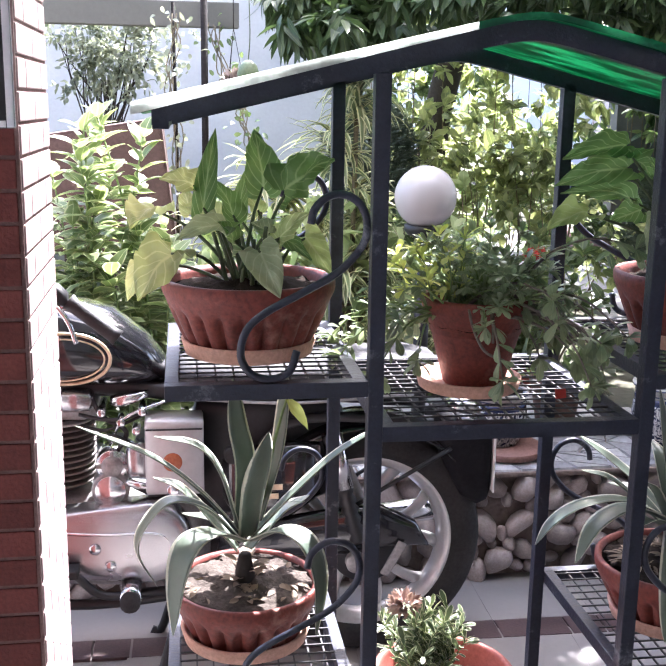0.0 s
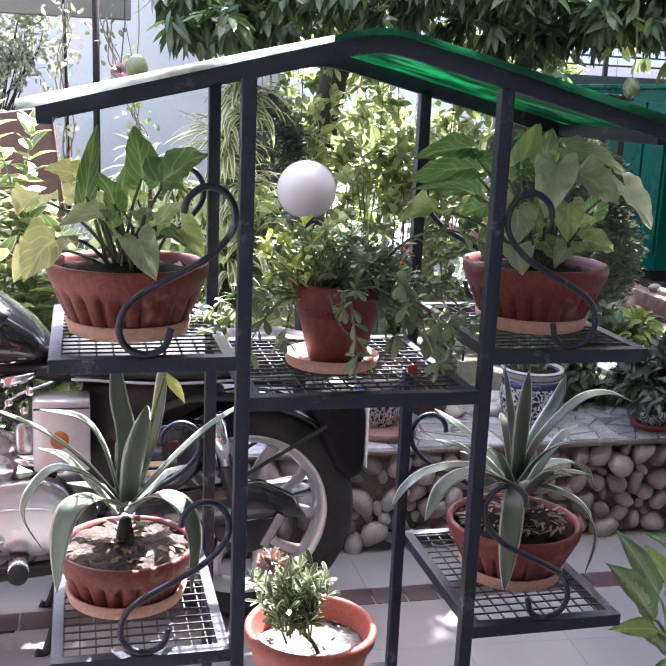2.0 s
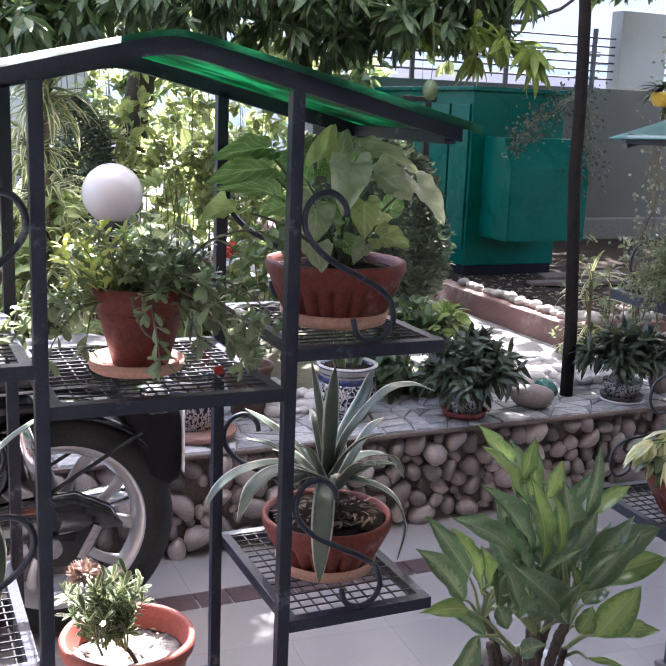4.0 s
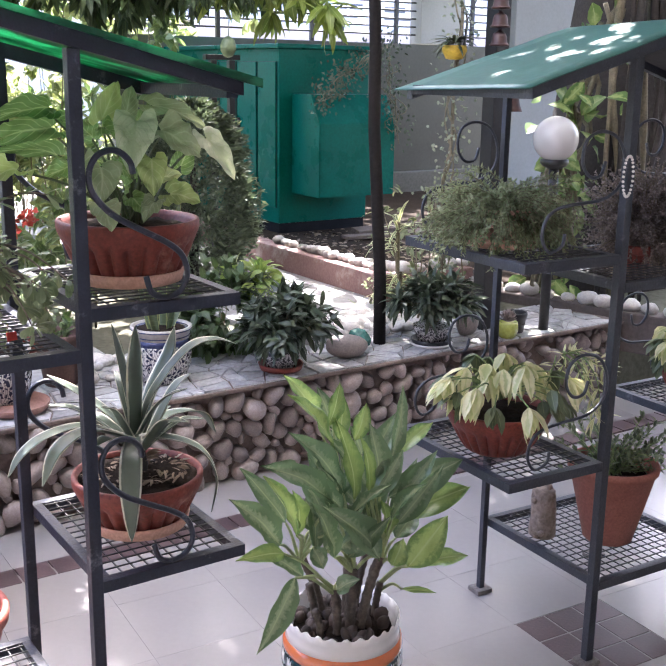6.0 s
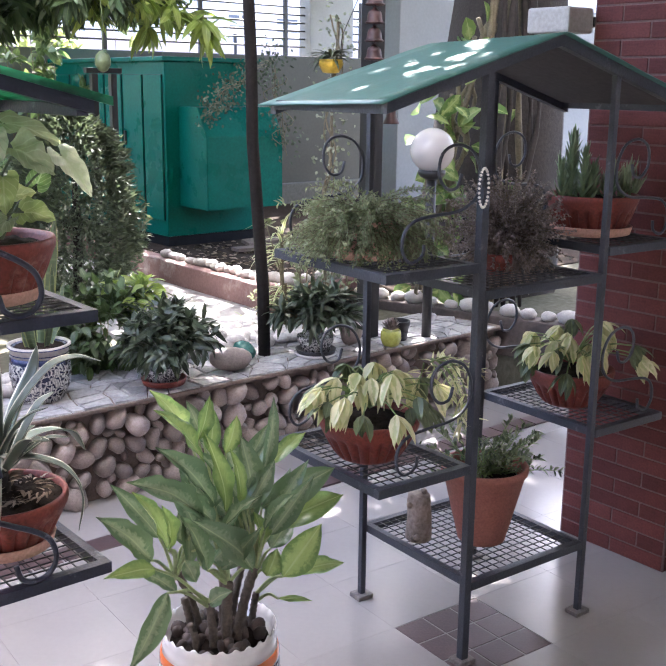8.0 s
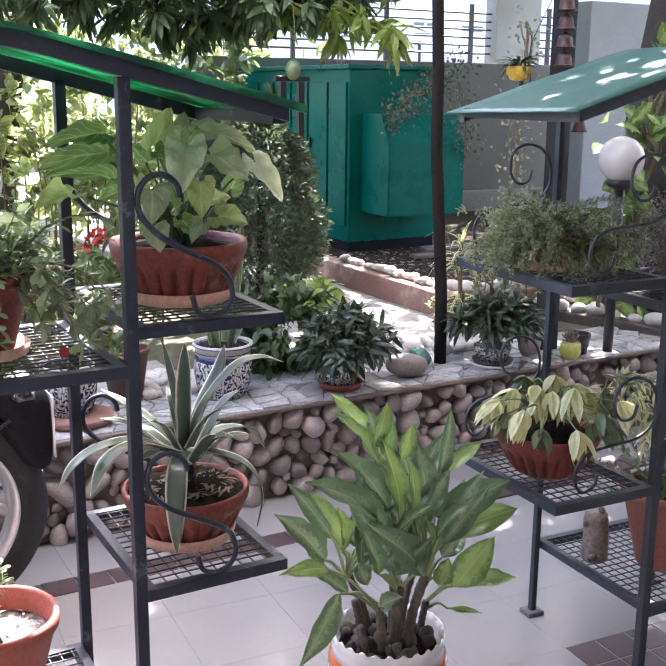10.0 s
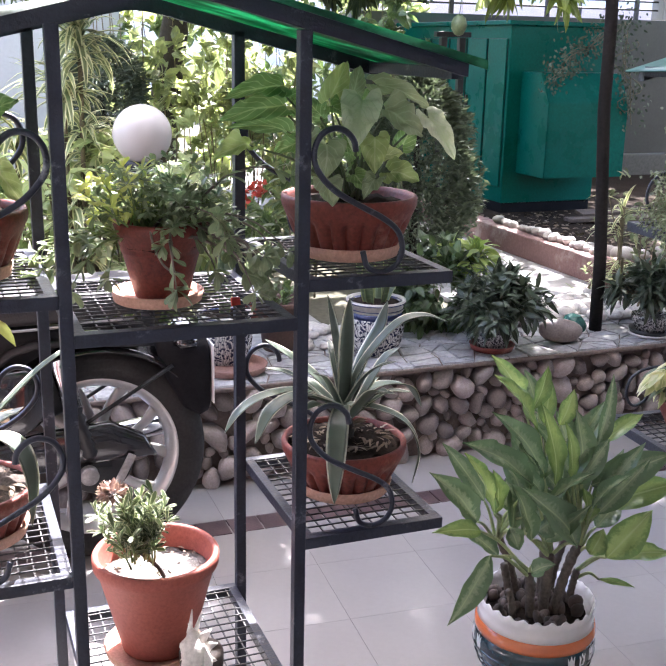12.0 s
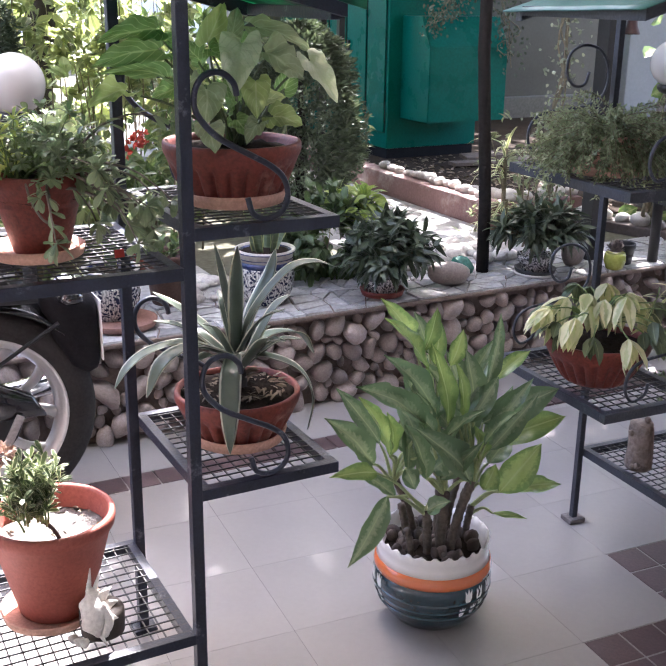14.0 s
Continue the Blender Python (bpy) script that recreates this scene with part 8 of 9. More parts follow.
# ---- trees and hedges ----
def canopy(name, label, seed, root, top, thick, boxes, per, length, width, material, spread, droop, bend=0.2, outline=LANCE, n_limbs=40, clump=14):
    """A tree whose twig tips fill several blocks of air: (lo, hi, tips)."""
    rng = np.random.default_rng(seed)
    root = Vector(root)
    ob = thing(name, label, "tree", Matrix.Translation(root))
    tips, size = [], []
    for lo, hi, n, *fine in boxes:
        lo, hi = np.array(lo), np.array(hi)
        size += [fine[0] if fine else 1.0] * n
        cl = rng.uniform(lo, hi, (max(4, n // clump), 3))
        p = cl[rng.integers(0, len(cl), n)] + rng.normal(scale=0.11, size=(n, 3)) * (hi - lo).clip(0.25, 1.0)
        tips.append(np.clip(p, lo - 0.08, hi + 0.1))
    tips = np.concatenate(tips) - np.array(root)
    ways = rng.normal(scale=0.5, size=tips.shape) + np.array((0, -0.2, -0.3))
    part("trunk", limbs(bmesh.new(), (0, 0, 0), tips[rng.integers(0, len(tips), n_limbs)], rng, thick, Vector(top) - root, 0.8), "bark", ob, "rough dark bark")
    b, w, u, l = rosettes(rng, tips, ways, per, length, spread, droop)
    l = l * np.repeat(size, per)
    leaves("crown", material, ob, b, w, u, l, width * l / length, outline, bend, 0.2)
    return ob


# last two boxes hang out of view, added only to block sun
MANGO = canopy("mango_tree", "large mango tree with dense drooping dark green leaves", 71, (1.15, 4.9, GARDEN), (1.3, 3.6, 2.6), 0.11,
               [((0.15, 2.2, 1.72), (2.0, 2.9, 2.1), 280), ((0.3, 2.6, 1.9), (2.5, 3.9, 2.7), 500), ((0.9, 2.4, 2.5), (3.2, 4.2, 3.5), 480), ((-0.05, 2.15, 1.66), (0.6, 2.5, 1.9), 46), ((1.2, 2.1, 1.70), (2.1, 2.5, 2.0), 60), ((4.9, 6.3, 2.75), (7.4, 8.2, 3.5), 330), ((2.6, 1.45, 3.05), (3.4, 2.1, 3.5), 60)],
               19, 0.122, 0.031, "mango_leaf", 0.95, 0.65)
rng_s = np.random.default_rng(72)
tp = rng_s.uniform((1.78, 2.05, 1.66), (2.35, 2.35, 1.95), (13, 3)) - np.array((1.15, 4.9, GARDEN))
b, w, u, l = rosettes(rng_s, tp, np.tile((0.1, -0.2, -0.1), (13, 1)), 12, 0.145, 0.9, 0.45)
leaves("young_foliage", "young_leaf", MANGO, b, w, u, l, 0.036, LANCE, 0.35, 0.2, "bright young yellow-green leaves")


def mango(x, y, z, r, label):
    ob = thing("mango_fruit", label, "fruit", pose(x, y, z), "mangoes")
    MATS.get("mango_skin") or solid("mango_skin", (0.070, 0.105, 0.048), (0.125, 0.165, 0.078), 0.45, 12, 120, 0.08)
    part("fruit", lathe(bmesh.new(), [(0.002, -r * 1.35), (r * 0.55, -r * 1.15), (r * 0.95, -r * 0.45), (r, 0.1 * r), (r * 0.8, r * 0.8), (r * 0.35, r * 1.2), (0.003, r * 1.28)], 28), "mango_skin", ob)
    part("fruit_stalk", sweep(bmesh.new(), smooth_line([(0, 0, r * 1.2), (0.006, 0.0, 0.14), (0.0, 0.02, 0.34)], 4), 0.0018, 6), "dark_stalk", ob)


mango(-0.048, 2.10, 1.527, 0.037, "single green mango hanging on a long stalk")
mango(1.762, 2.00, 1.540, 0.031, "small green mango hanging before the green cabinet")
# the trunk shows; the crown is unseen, its boxes set to shade and dapple
canopy("shade_tree", "old tree with thick dark trunk, unseen crown added for shade", 73, (4.28, 2.30, 0.0), (4.62, 2.35, 3.6), 0.47,
       [((1.60, 0.9, 3.4), (2.0, 1.95, 4.0), 290, 0.62), ((1.80, 1.9, 3.4), (2.5, 2.7, 4.1), 410, 0.62), ((1.95, 0.9, 3.4), (4.6, 2.3, 4.2), 2000, 0.62), ((2.6, 2.2, 3.4), (4.6, 4.4, 4.4), 1850, 0.62),
        ((2.55, 2.2, 3.45), (3.35, 3.2, 3.9), 420, 0.62), ((1.92, 2.62, 3.4), (2.20, 3.3, 4.0), 150, 0.62), ((2.24, 2.3, 3.4), (2.6, 3.6, 4.0), 120, 0.62), ((2.14, 2.98, 3.4), (2.36, 3.28, 3.9), 34, 0.62), ((2.75, 1.4, 3.4), (3.15, 1.85, 3.9), 40, 0.62), ((4.4, 0.8, 3.4), (5.4, 2.8, 4.4), 300), ((5.2, 0.6, 3.4), (8.2, 5.0, 4.4), 800), ((2.7, 4.5, 2.7), (8.5, 7.4, 3.8), 1300), ((4.1, 5.1, 2.8), (5.7, 6.7, 3.6), 520)], 13, 0.13, 0.060, "green_leaf", 1.0, 0.3, 0.2, SMALL, 30, 1)


def hedge(name, label, seed, lo, hi, n, per, length, width, material, outline=OVAL, category="hedge"):
    rng = np.random.default_rng(seed)
    lo, hi = np.array(lo), np.array(hi)
    root = Vector(((lo[0] + hi[0]) / 2, (lo[1] + hi[1]) / 2, lo[2]))
    ob = thing(name, label, category, Matrix.Translation(root))
    cl = rng.uniform(lo, hi, (n // 12, 3))
    tips = cl[rng.integers(0, len(cl), n)] + rng.normal(scale=0.10, size=(n, 3))
    tips[:, 2] = np.clip(tips[:, 2], lo[2], hi[2] + 0.25)
    bm = bmesh.new()
    for t in tips[:40]:
        x = t[0] + rng.normal(scale=0.08)
        sweep(bm, smooth_line([Vector((x, t[1], lo[2])) - root, Vector(((x + t[0]) / 2 + 0.03, t[1], (lo[2] + t[2]) / 2)) - root, Vector(t) - root], 4), [0.006 - 0.0005 * i for i in range(9)], 5)
    tagged(part("branching", bm, "twig", ob), kind="stuff")
    b, w, u, l = rosettes(rng, tips - np.array(root), rng.normal(scale=0.6, size=tips.shape) + np.array((0, -0.3, 0.3)), per, length, 1.1, 0.15)
    leaves("foliage", material, ob, b, w, u, l, width * l / length, outline, 0.25, 0.2)
    return ob


hedge("citrus_bush", "sunlit citrus bushes with bright yellow-green leaves", 74, (0.75, 3.6, GARDEN), (2.0, 4.5, 2.0), 520, 8, 0.085, 0.042, "citrus_leaf")
hedge("hedge", "tall mixed green hedge behind the garden", 75, (0.9, 5.5, GARDEN), (3.3, 6.2, 2.2), 420, 8, 0.12, 0.055, "green_leaf")
hedge("hedge", "far bright hedge in full sun", 76, (0.6, 6.6, GARDEN), (5.2, 9.0, 2.4), 420, 8, 0.16, 0.08, "citrus_leaf")


def croton(seed, x0, x1, y0, y1, n):
    """Upright canes set all along with whorls of broad leaves, paler and smaller towards the tips."""
    rng = np.random.default_rng(seed)
    ob = thing("croton_bush", "leafy croton with pale variegated leaves behind the motorcycle", "bush", pose((x0 + x1) / 2, y0, GARDEN))
    bm = bmesh.new()
    B, W, U, L = [], [], [], []
    for k in range(n):
        x, y, h = rng.uniform(x0, x1) - (x0 + x1) / 2, rng.uniform(0, y1 - y0), rng.uniform(0.55, 1.06)
        h *= 0.82 if x > 0.10 else 1.0
        lean = rng.normal(scale=0.05, size=2)
        line = [Vector((x + lean[0] * s * s, y + lean[1] * s * s, h * s)) for s in (0, 0.25, 0.5, 0.75, 1.0)]
        sweep(bm, line, [0.007, 0.006, 0.005, 0.004, 0.002], 6)
        z, a = 0.06, rng.uniform(0, 6)
        while z < h:
            p = line[0].lerp(line[-1], z / h)
            top = z / h
            for _ in range(3):
                a += 2.2
                e = rng.uniform(-0.25, 0.45) + (0.75 if top > 0.9 else 0.3)
                B.append(p), W.append((math.cos(a) * math.cos(e), math.sin(a) * math.cos(e), math.sin(e)))
                U.append((rng.normal(scale=0.2), rng.normal(scale=0.2), 1)), L.append(rng.uniform(0.09, 0.135) * (1.05 - 0.25 * top))
            z += rng.uniform(0.028, 0.05)
    tagged(part("branching", bm, "stalk", ob), kind="stuff")
    L = np.array(L)
    leaves("foliage", "croton_leaf", ob, B, W, U, L, L * 0.52, OVAL, 0.3, 0.25)


leafy("croton_leaf", (0.085, 0.14, 0.055), (0.23, 0.29, 0.125), edge=(0.38, 0.41, 0.25), edge_at=0.40, rib=(0.38, 0.43, 0.24), rough=0.4, through_light=0.38)
croton(77, -0.70, -0.20, 1.78, 2.2, 21)
hedge("low_bush", "sunlit low plants behind the wall", 78, (-0.5, 2.3, GARDEN), (0.9, 2.9, 0.95), 150, 8, 0.11, 0.045, "pale_leaf", OVAL, "bush")
hedge("low_bush", "low green plants under the citrus bushes", 79, (0.45, 2.4, GARDEN), (1.42, 3.4, 0.80), 130, 8, 0.085, 0.036, "green_leaf", OVAL, "bush")


def dense_bush(name, label, seed, x, y, z0, z1, r, n, material, leaf=0.03, cone=True, category="bush", bare=0.0):
    """A clipped evergreen: short sprays all over a rounded cone."""
    rng = np.random.default_rng(seed)
    ob = thing(name, label, category, pose(x, y, z0))
    h = z1 - z0
    v = rng.random(n) ** 0.9
    prof = np.sin(np.clip(0.12 + 0.88 * (1 - v), 0, 1) * math.pi * 0.62) if cone else np.sqrt(np.clip(1 - (2 * v - 1) ** 2, 0.05, 1))
    a = rng.uniform(0, 6.283, n)
    rr = r * prof * rng.uniform(0.72, 1.08, n)
    v = bare + (1 - bare) * v
    lump = 1 + 0.10 * np.sin(a * 3 + v * 9) + 0.08 * np.sin(a * 7 - v * 13)
    b = np.stack([rr * lump * np.cos(a), rr * lump * np.sin(a), v * h], 1)
    w = np.stack([np.cos(a), np.sin(a), rng.uniform(-0.2, 0.9, n)], 1) + rng.normal(scale=0.4, size=(n, 3))
    part("trunk", sweep(bmesh.new(), [(0, 0, 0), (0.01, 0, h * 0.5), (0, 0, h * 0.85)], [0.03, 0.022, 0.008], 8), "bark", ob)
    leaves("foliage", material, ob, b, w, rng.normal(size=(n, 3)) + np.array((0, 0, 1)), leaf * rng.uniform(0.6, 1.3, n), leaf * 0.35, SMALL, 0.2, 0.2)
    return ob


leafy("grey_thuja", (0.055, 0.085, 0.060), (0.13, 0.165, 0.115), rough=0.6, through_light=0.2)
leafy("thuja_leaf", (0.050, 0.072, 0.048), (0.120, 0.155, 0.095), rough=0.6, through_light=0.2)
dense_bush("thuja_bush", "dense dark green clipped thuja bush beside the path", 81, 2.16, 3.15, GARDEN - 0.06, 1.30, 0.30, 17000, "thuja_leaf", 0.042, False)
dense_bush("thuja_bush", "rounded grey-green cypress bush behind the globe lamp", 82, 0.62, 3.5, GARDEN, 1.47, 0.19, 9000, "grey_thuja", 0.035, False, "bush", 0.44)


def striped_plant(name, label, seed, x, y, hubs, length, width, per=34):
    rng = np.random.default_rng(seed)
    ob = thing(name, label, "garden plant", pose(x, y, GARDEN), "striped plants")
    bm = bmesh.new()
    B, W, U = [], [], []
    for hx, hy, hz in hubs:
        sweep(bm, smooth_line([(hx * 0.4, hy * 0.4, 0), (hx * 0.8, hy, hz * 0.5), (hx, hy, hz)], 4), 0.010, 7)
        for k in range(per):
            a, e = rng.uniform(0, 6.283), rng.uniform(-0.1, 1.25)
            B.append((hx, hy, hz - rng.uniform(0, 0.14)))
            W.append((math.cos(a) * math.cos(e), math.sin(a) * math.cos(e), math.sin(e)))
            U.append((-math.cos(a) * 0.6, -math.sin(a) * 0.6, 1))
    tagged(part("branching", bm, "twig", ob), kind="stuff")
    n = len(B)
    leaves("foliage", "striped_leaf", ob, B, W, U, length * rng.uniform(0.6, 1.1, n), width, [(0, 0.7), (0.2, 1.0), (0.45, 1.0), (0.7, 0.75), (0.88, 0.4), (1, 0.03)], rng.uniform(0.4, 1.0, n), 0.35)
    return ob


striped_plant("striped_dracaena", "tall clump of cream-striped arching strap leaves", 83, 0.35, 2.55, [(0, 0, 0.45), (0.05, 0.05, 0.75), (-0.03, 0.0, 0.95), (0.04, -0.03, 1.15), (0.0, 0.05, 0.25), (0.1, 0.0, 0.55)], 0.25, 0.027, 70)
striped_plant("striped_dracaena", "cream-striped spiky plant against the pale wall", 84, 0.16, 2.9, [(0, 0, 0.72), (-0.12, 0.0, 0.80), (0.14, 0, 0.62), (-0.26, 0, 0.60)], 0.26, 0.028, 46)
striped_plant("spider_plant", "spider plant with long striped leaves by the lamp", 85, 0.62, 2.3, [(0, 0, 0.25), (0.08, 0, 0.48)], 0.26, 0.014)
striped_plant("spider_plant", "spider plant with striped leaves beside the wooden post", 86, 2.62, 1.98, [(0, 0, 0.22), (-0.02, 0, 0.45)], 0.20, 0.014, 26)
hedge("low_bush", "straggly pale green plant behind the second rack", 87, (2.7, 1.95, GARDEN), (3.05, 2.2, 0.80), 70, 7, 0.05, 0.02, "fern_leaf", OVAL, "bush")


# ---- left background: planter, pergola, small tree, hanging pot ----
def planter():
    ob = thing("tall_planter", "large tapered brown clay planter behind the croton", "planter", pose(-0.535, 3.0, GARDEN))
    MATS.get("planter_brown") or solid("planter_brown", (0.075, 0.042, 0.037), (0.12, 0.068, 0.060), 0.8, 6, 70, 0.3)
    bm = bmesh.new()
    v = [bm.verts.new(c) for c in ((-0.30, 0, 0.45), (0.24, 0, 0.45), (0.24, 0.4, 0.45), (-0.30, 0.4, 0.45), (-0.34, -0.03, 0.93), (0.18, -0.03, 1.01), (0.18, 0.42, 1.01), (-0.34, 0.42, 0.93))]
    for f in ((3, 2, 1, 0), (4, 5, 6, 7), (0, 1, 5, 4), (1, 2, 6, 5), (2, 3, 7, 6), (3, 0, 4, 7)):
        bm.faces.new([v[i] for i in f])
    bmesh.ops.bevel(bm, geom=bm.edges[:], offset=0.012, segments=2, affect="EDGES")
    part("planter_body", bm, "planter_brown", ob, "", False)
    part("base", boxed((-0.24, 0.05, 0), (0.18, 0.35, 0.45), 0.01), "brown_kerb", ob, "dark base", False)


planter()
slab("pergola_beam", (-1.9, 3.9, 1.80), (0.02, 4.0, 1.92), "grey_wall", "grey painted pergola beam in front of the pale wall", "beam", 0.004)
tagged(part("thin_post", sweep(bmesh.new(), [(0, 0, 0), (0, 0, 1.7)], 0.017, 10), "dark_wood", None, "", True, pose(-0.155, 3.8, GARDEN)), "thin dark iron post below the pergola beam", "post")
tagged(part("thin_post", sweep(bmesh.new(), [(0, 0, 0), (0.01, 0, 0.7), (0, 0, 1.5)], 0.008, 8), "dark_wood", None, "", True, pose(-0.30, 3.3, GARDEN)), "thin climbing stake with creeper", "post")
leafy("silver_leaf", (0.10, 0.125, 0.085), (0.30, 0.33, 0.26), rough=0.5, through_light=0.3)
shrub("small_tree", "small airy tree with tiny pale leaves against the wall", "tree", 88, (-0.80, 4.6, GARDEN), (-0.62, 4.6, 1.70), (0.42, 0.3, 0.34), 420, 7, 0.042, 0.022, "silver_leaf", OVAL, 1.2, 0.1, 0.2, 0.022, 18, 0.3, 26, "bark")


def hanging_pot():
    ob = thing("hanging_pot", "small pink hanging pot with purple foliage", "hanging pot", pose(-0.028, 3.5, 1.47))
    MATS.get("pink") or solid("pink", (0.42, 0.14, 0.20), (0.52, 0.20, 0.27), 0.5, 10, 60, 0.05)
    part("pot_body", lathe(bmesh.new(), [(0.032, 0), (0.036, 0.004), (0.050, 0.06), (0.046, 0.06), (0.01, 0.052)], 24), "pink", ob)
    for a in (0, 2.1, 4.2):
        part("cord", sweep(bmesh.new(), [(0.047 * math.cos(a), 0.047 * math.sin(a), 0.058), (0, 0, 0.30)], 0.0016, 5), "dark_wood", ob)
    part("hook_wire", sweep(bmesh.new(), [(0, 0, 0.30), (0, 0, 0.8)], 0.002, 5), "dark_wood", ob)
    rng = np.random.default_rng(3)
    d = unit(rng, 60)
    leaves("foliage", "purple_leaf", ob, d * 0.02 + np.array((0, 0, 0.065)), d + np.array((0, 0, 0.6)), rng.normal(size=(60, 3)), 0.05, 0.02, OVAL, 0.3, 0.2)


hanging_pot()


def notice_board():
    ob = thing("notice_board", "dark framed board with bright edge on brick pillar", "board", pose(-0.668, 0.222, 1.405))
    part("panel", boxed((-0.12, -0.010, 0.0), (0.146, 0.0, 0.6), 0.002), "black_paint", ob, "", False)
    part("frame", box(boxed((0.146, -0.014, -0.012), (0.158, 0.0, 0.612), 0.002), (-0.132, -0.014, -0.012), (0.146, 0.0, 0.0), None, 0.002), "polished", ob, "narrow bright metal frame", False)


notice_board()

# ---- right background: creepers, railing, far walls ----
def creeper(name, label, seed, line, n, spread, length, width, material, outline=OVAL, vine_r=0.008, category="creeper"):
    rng = np.random.default_rng(seed)
    pts = smooth_line(line, 8)
    root = pts[0].copy()
    ob = thing(name, label, category, Matrix.Translation(root))
    bm = bmesh.new()
    for k in range(5):
        o = Vector(rng.normal(scale=spread * 0.55, size=3))
        sweep(bm, [p - root + o * math.sin(i * 0.7 + k) for i, p in enumerate(pts)], vine_r, 6)
    part("vine", bm, "cane", ob)
    i = rng.integers(0, len(pts), n)
    b = np.array([pts[k] - root for k in i]) + rng.normal(scale=spread, size=(n, 3))
    w = rng.normal(size=(n, 3)) + np.array((0, -0.6, -0.7))
    leaves("foliage", material, ob, b, w, rng.normal(scale=0.5, size=(n, 3)) + np.array((-0.3, -1.0, 0.6)), length * rng.uniform(0.6, 1.2, n), width, outline, 0.3, 0.2)
    return ob


leafy("creeper_leaf", (0.030, 0.048, 0.030), (0.13, 0.16, 0.11), rough=0.85, through_light=0.08)
leafy("money_leaf", (0.045, 0.110, 0.028), (0.17, 0.26, 0.08), rib=(0.34, 0.40, 0.2), rough=0.38, through_light=0.3, blotch=(0.27, 0.34, 0.13), blotch_scale=10)
creeper("money_plant", "large-leaved variegated money plant climbing the old trunk", 91, [(3.70, 2.0, 0.45), (3.64, 1.95, 1.0), (3.70, 1.9, 1.45), (3.70, 1.8, 1.75)], 40, 0.11, 0.14, 0.080, "money_leaf", OVAL, 0.012)
creeper("money_plant", "variegated creeper near the globe lamp", 92, [(3.55, 2.0, 0.40), (3.52, 1.95, 0.9), (3.62, 1.95, 1.35)], 46, 0.10, 0.15, 0.085, "money_leaf", OVAL, 0.010)
creeper("hanging_creeper", "thin pale creeper hanging by the black post", 93, [(2.78, 1.82, 1.75), (2.74, 1.80, 1.3), (2.70, 1.80, 0.9), (2.72, 1.8, 0.6)], 420, 0.042, 0.022, 0.013, "silver_leaf", OVAL, 0.004)
creeper("flowering_creeper", "small-leaved creeper hanging over the green cabinet", 94, [(4.3, 4.35, 1.66), (4.0, 4.25, 1.52), (3.75, 4.2, 1.40), (3.62, 4.15, 1.25)], 560, 0.06, 0.030, 0.016, "creeper_leaf", OVAL, 0.003)
creeper("flowering_creeper", "small-leaved creeper hanging down beside the cabinet", 95, [(4.1, 4.1, 1.55), (4.15, 4.1, 1.30), (4.22, 4.1, 1.05)], 220, 0.06, 0.030, 0.016, "creeper_leaf", OVAL, 0.003)


def railing():
    ob = thing("railing", "dark steel railing on top of the grey boundary wall", "railing", pose(3.6, 7.7, 1.78))
    for k in range(6):
        part("rail", sweep(bmesh.new(), [(0, 0, 0.10 + k * 0.085), (8.2, 0, 0.10 + k * 0.085)], 0.010, 8), "black_paint", ob)
    for k in range(8):
        part("upright", boxed((k * 1.1 - 0.02, -0.02, 0), (k * 1.1 + 0.02, 0.02, 0.62), 0.003), "black_paint", ob, "", False)


railing()
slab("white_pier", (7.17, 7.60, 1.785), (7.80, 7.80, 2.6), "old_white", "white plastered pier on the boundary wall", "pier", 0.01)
solid("plinth_cement", (0.135, 0.137, 0.126), (0.185, 0.187, 0.172), 0.9, 1.5, 40, 0.2)
slab("wall_plinth", (4.26, 6.20, 0.3), (12, 6.315, 0.54), "plinth_cement", "pale cement plinth at the foot of the wall", "plinth", 0.01)
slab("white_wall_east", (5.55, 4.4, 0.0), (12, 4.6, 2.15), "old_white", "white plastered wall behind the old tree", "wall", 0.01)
slab("far_building", (-2, 17, 0), (30, 18, 7.5), "white_plaster", "plain white building far behind the garden", "building")


# ---- the old tree's hanging roots, and what hangs by the black post ----
def hanging_roots():
    rng = random.Random(14)
    ob = thing("aerial_roots", "brown hanging roots and vines against the old trunk", "roots", pose(3.84, 1.76, GARDEN))
    for k in range(11):
        x, y = rng.uniform(-0.15, 0.15), rng.uniform(-0.10, 0.04)
        pts = smooth_line([(x + rng.uniform(-0.07, 0.07), y, z) for z in (0.0, 0.5, 1.0, 1.5, 2.2)], 4)
        part("root", sweep(bmesh.new(), pts, [rng.uniform(0.009, 0.021) for _ in pts], 7), "bark" if k % 3 else "cane", ob)


def hanging_basket():
    ob = thing("hanging_basket", "small yellow hanging pot with dark strappy leaves", "hanging pot", pose(2.69, 1.75, 1.545))
    MATS.get("yellow_glaze") or solid("yellow_glaze", (0.55, 0.36, 0.03), (0.66, 0.45, 0.06), 0.35, 12, 80, 0.05)
    part("pot_body", lathe(bmesh.new(), [(0.02, -0.035), (0.035, -0.032), (0.052, 0.0), (0.050, 0.022), (0.044, 0.022), (0.01, 0.014)], 28), "yellow_glaze", ob)
    part("hook_wire", sweep(bmesh.new(), [(0.048, 0, 0.02), (0.06, 0, 0.12), (0.16, 0, 0.30)], 0.002, 5), "black_paint", ob)
    rng = np.random.default_rng(15)
    az = rng.uniform(0, 6.283, 46)
    w = np.stack([np.cos(az), np.sin(az), rng.uniform(0.1, 1.3, 46)], 1)
    leaves("foliage", "dusky_leaf", ob, w * 0.01 + np.array((0, 0, 0.02)), w, np.tile((0, 0, 1.0), (46, 1)), rng.uniform(0.06, 0.12, 46), 0.016, LANCE, 0.6, 0.3)


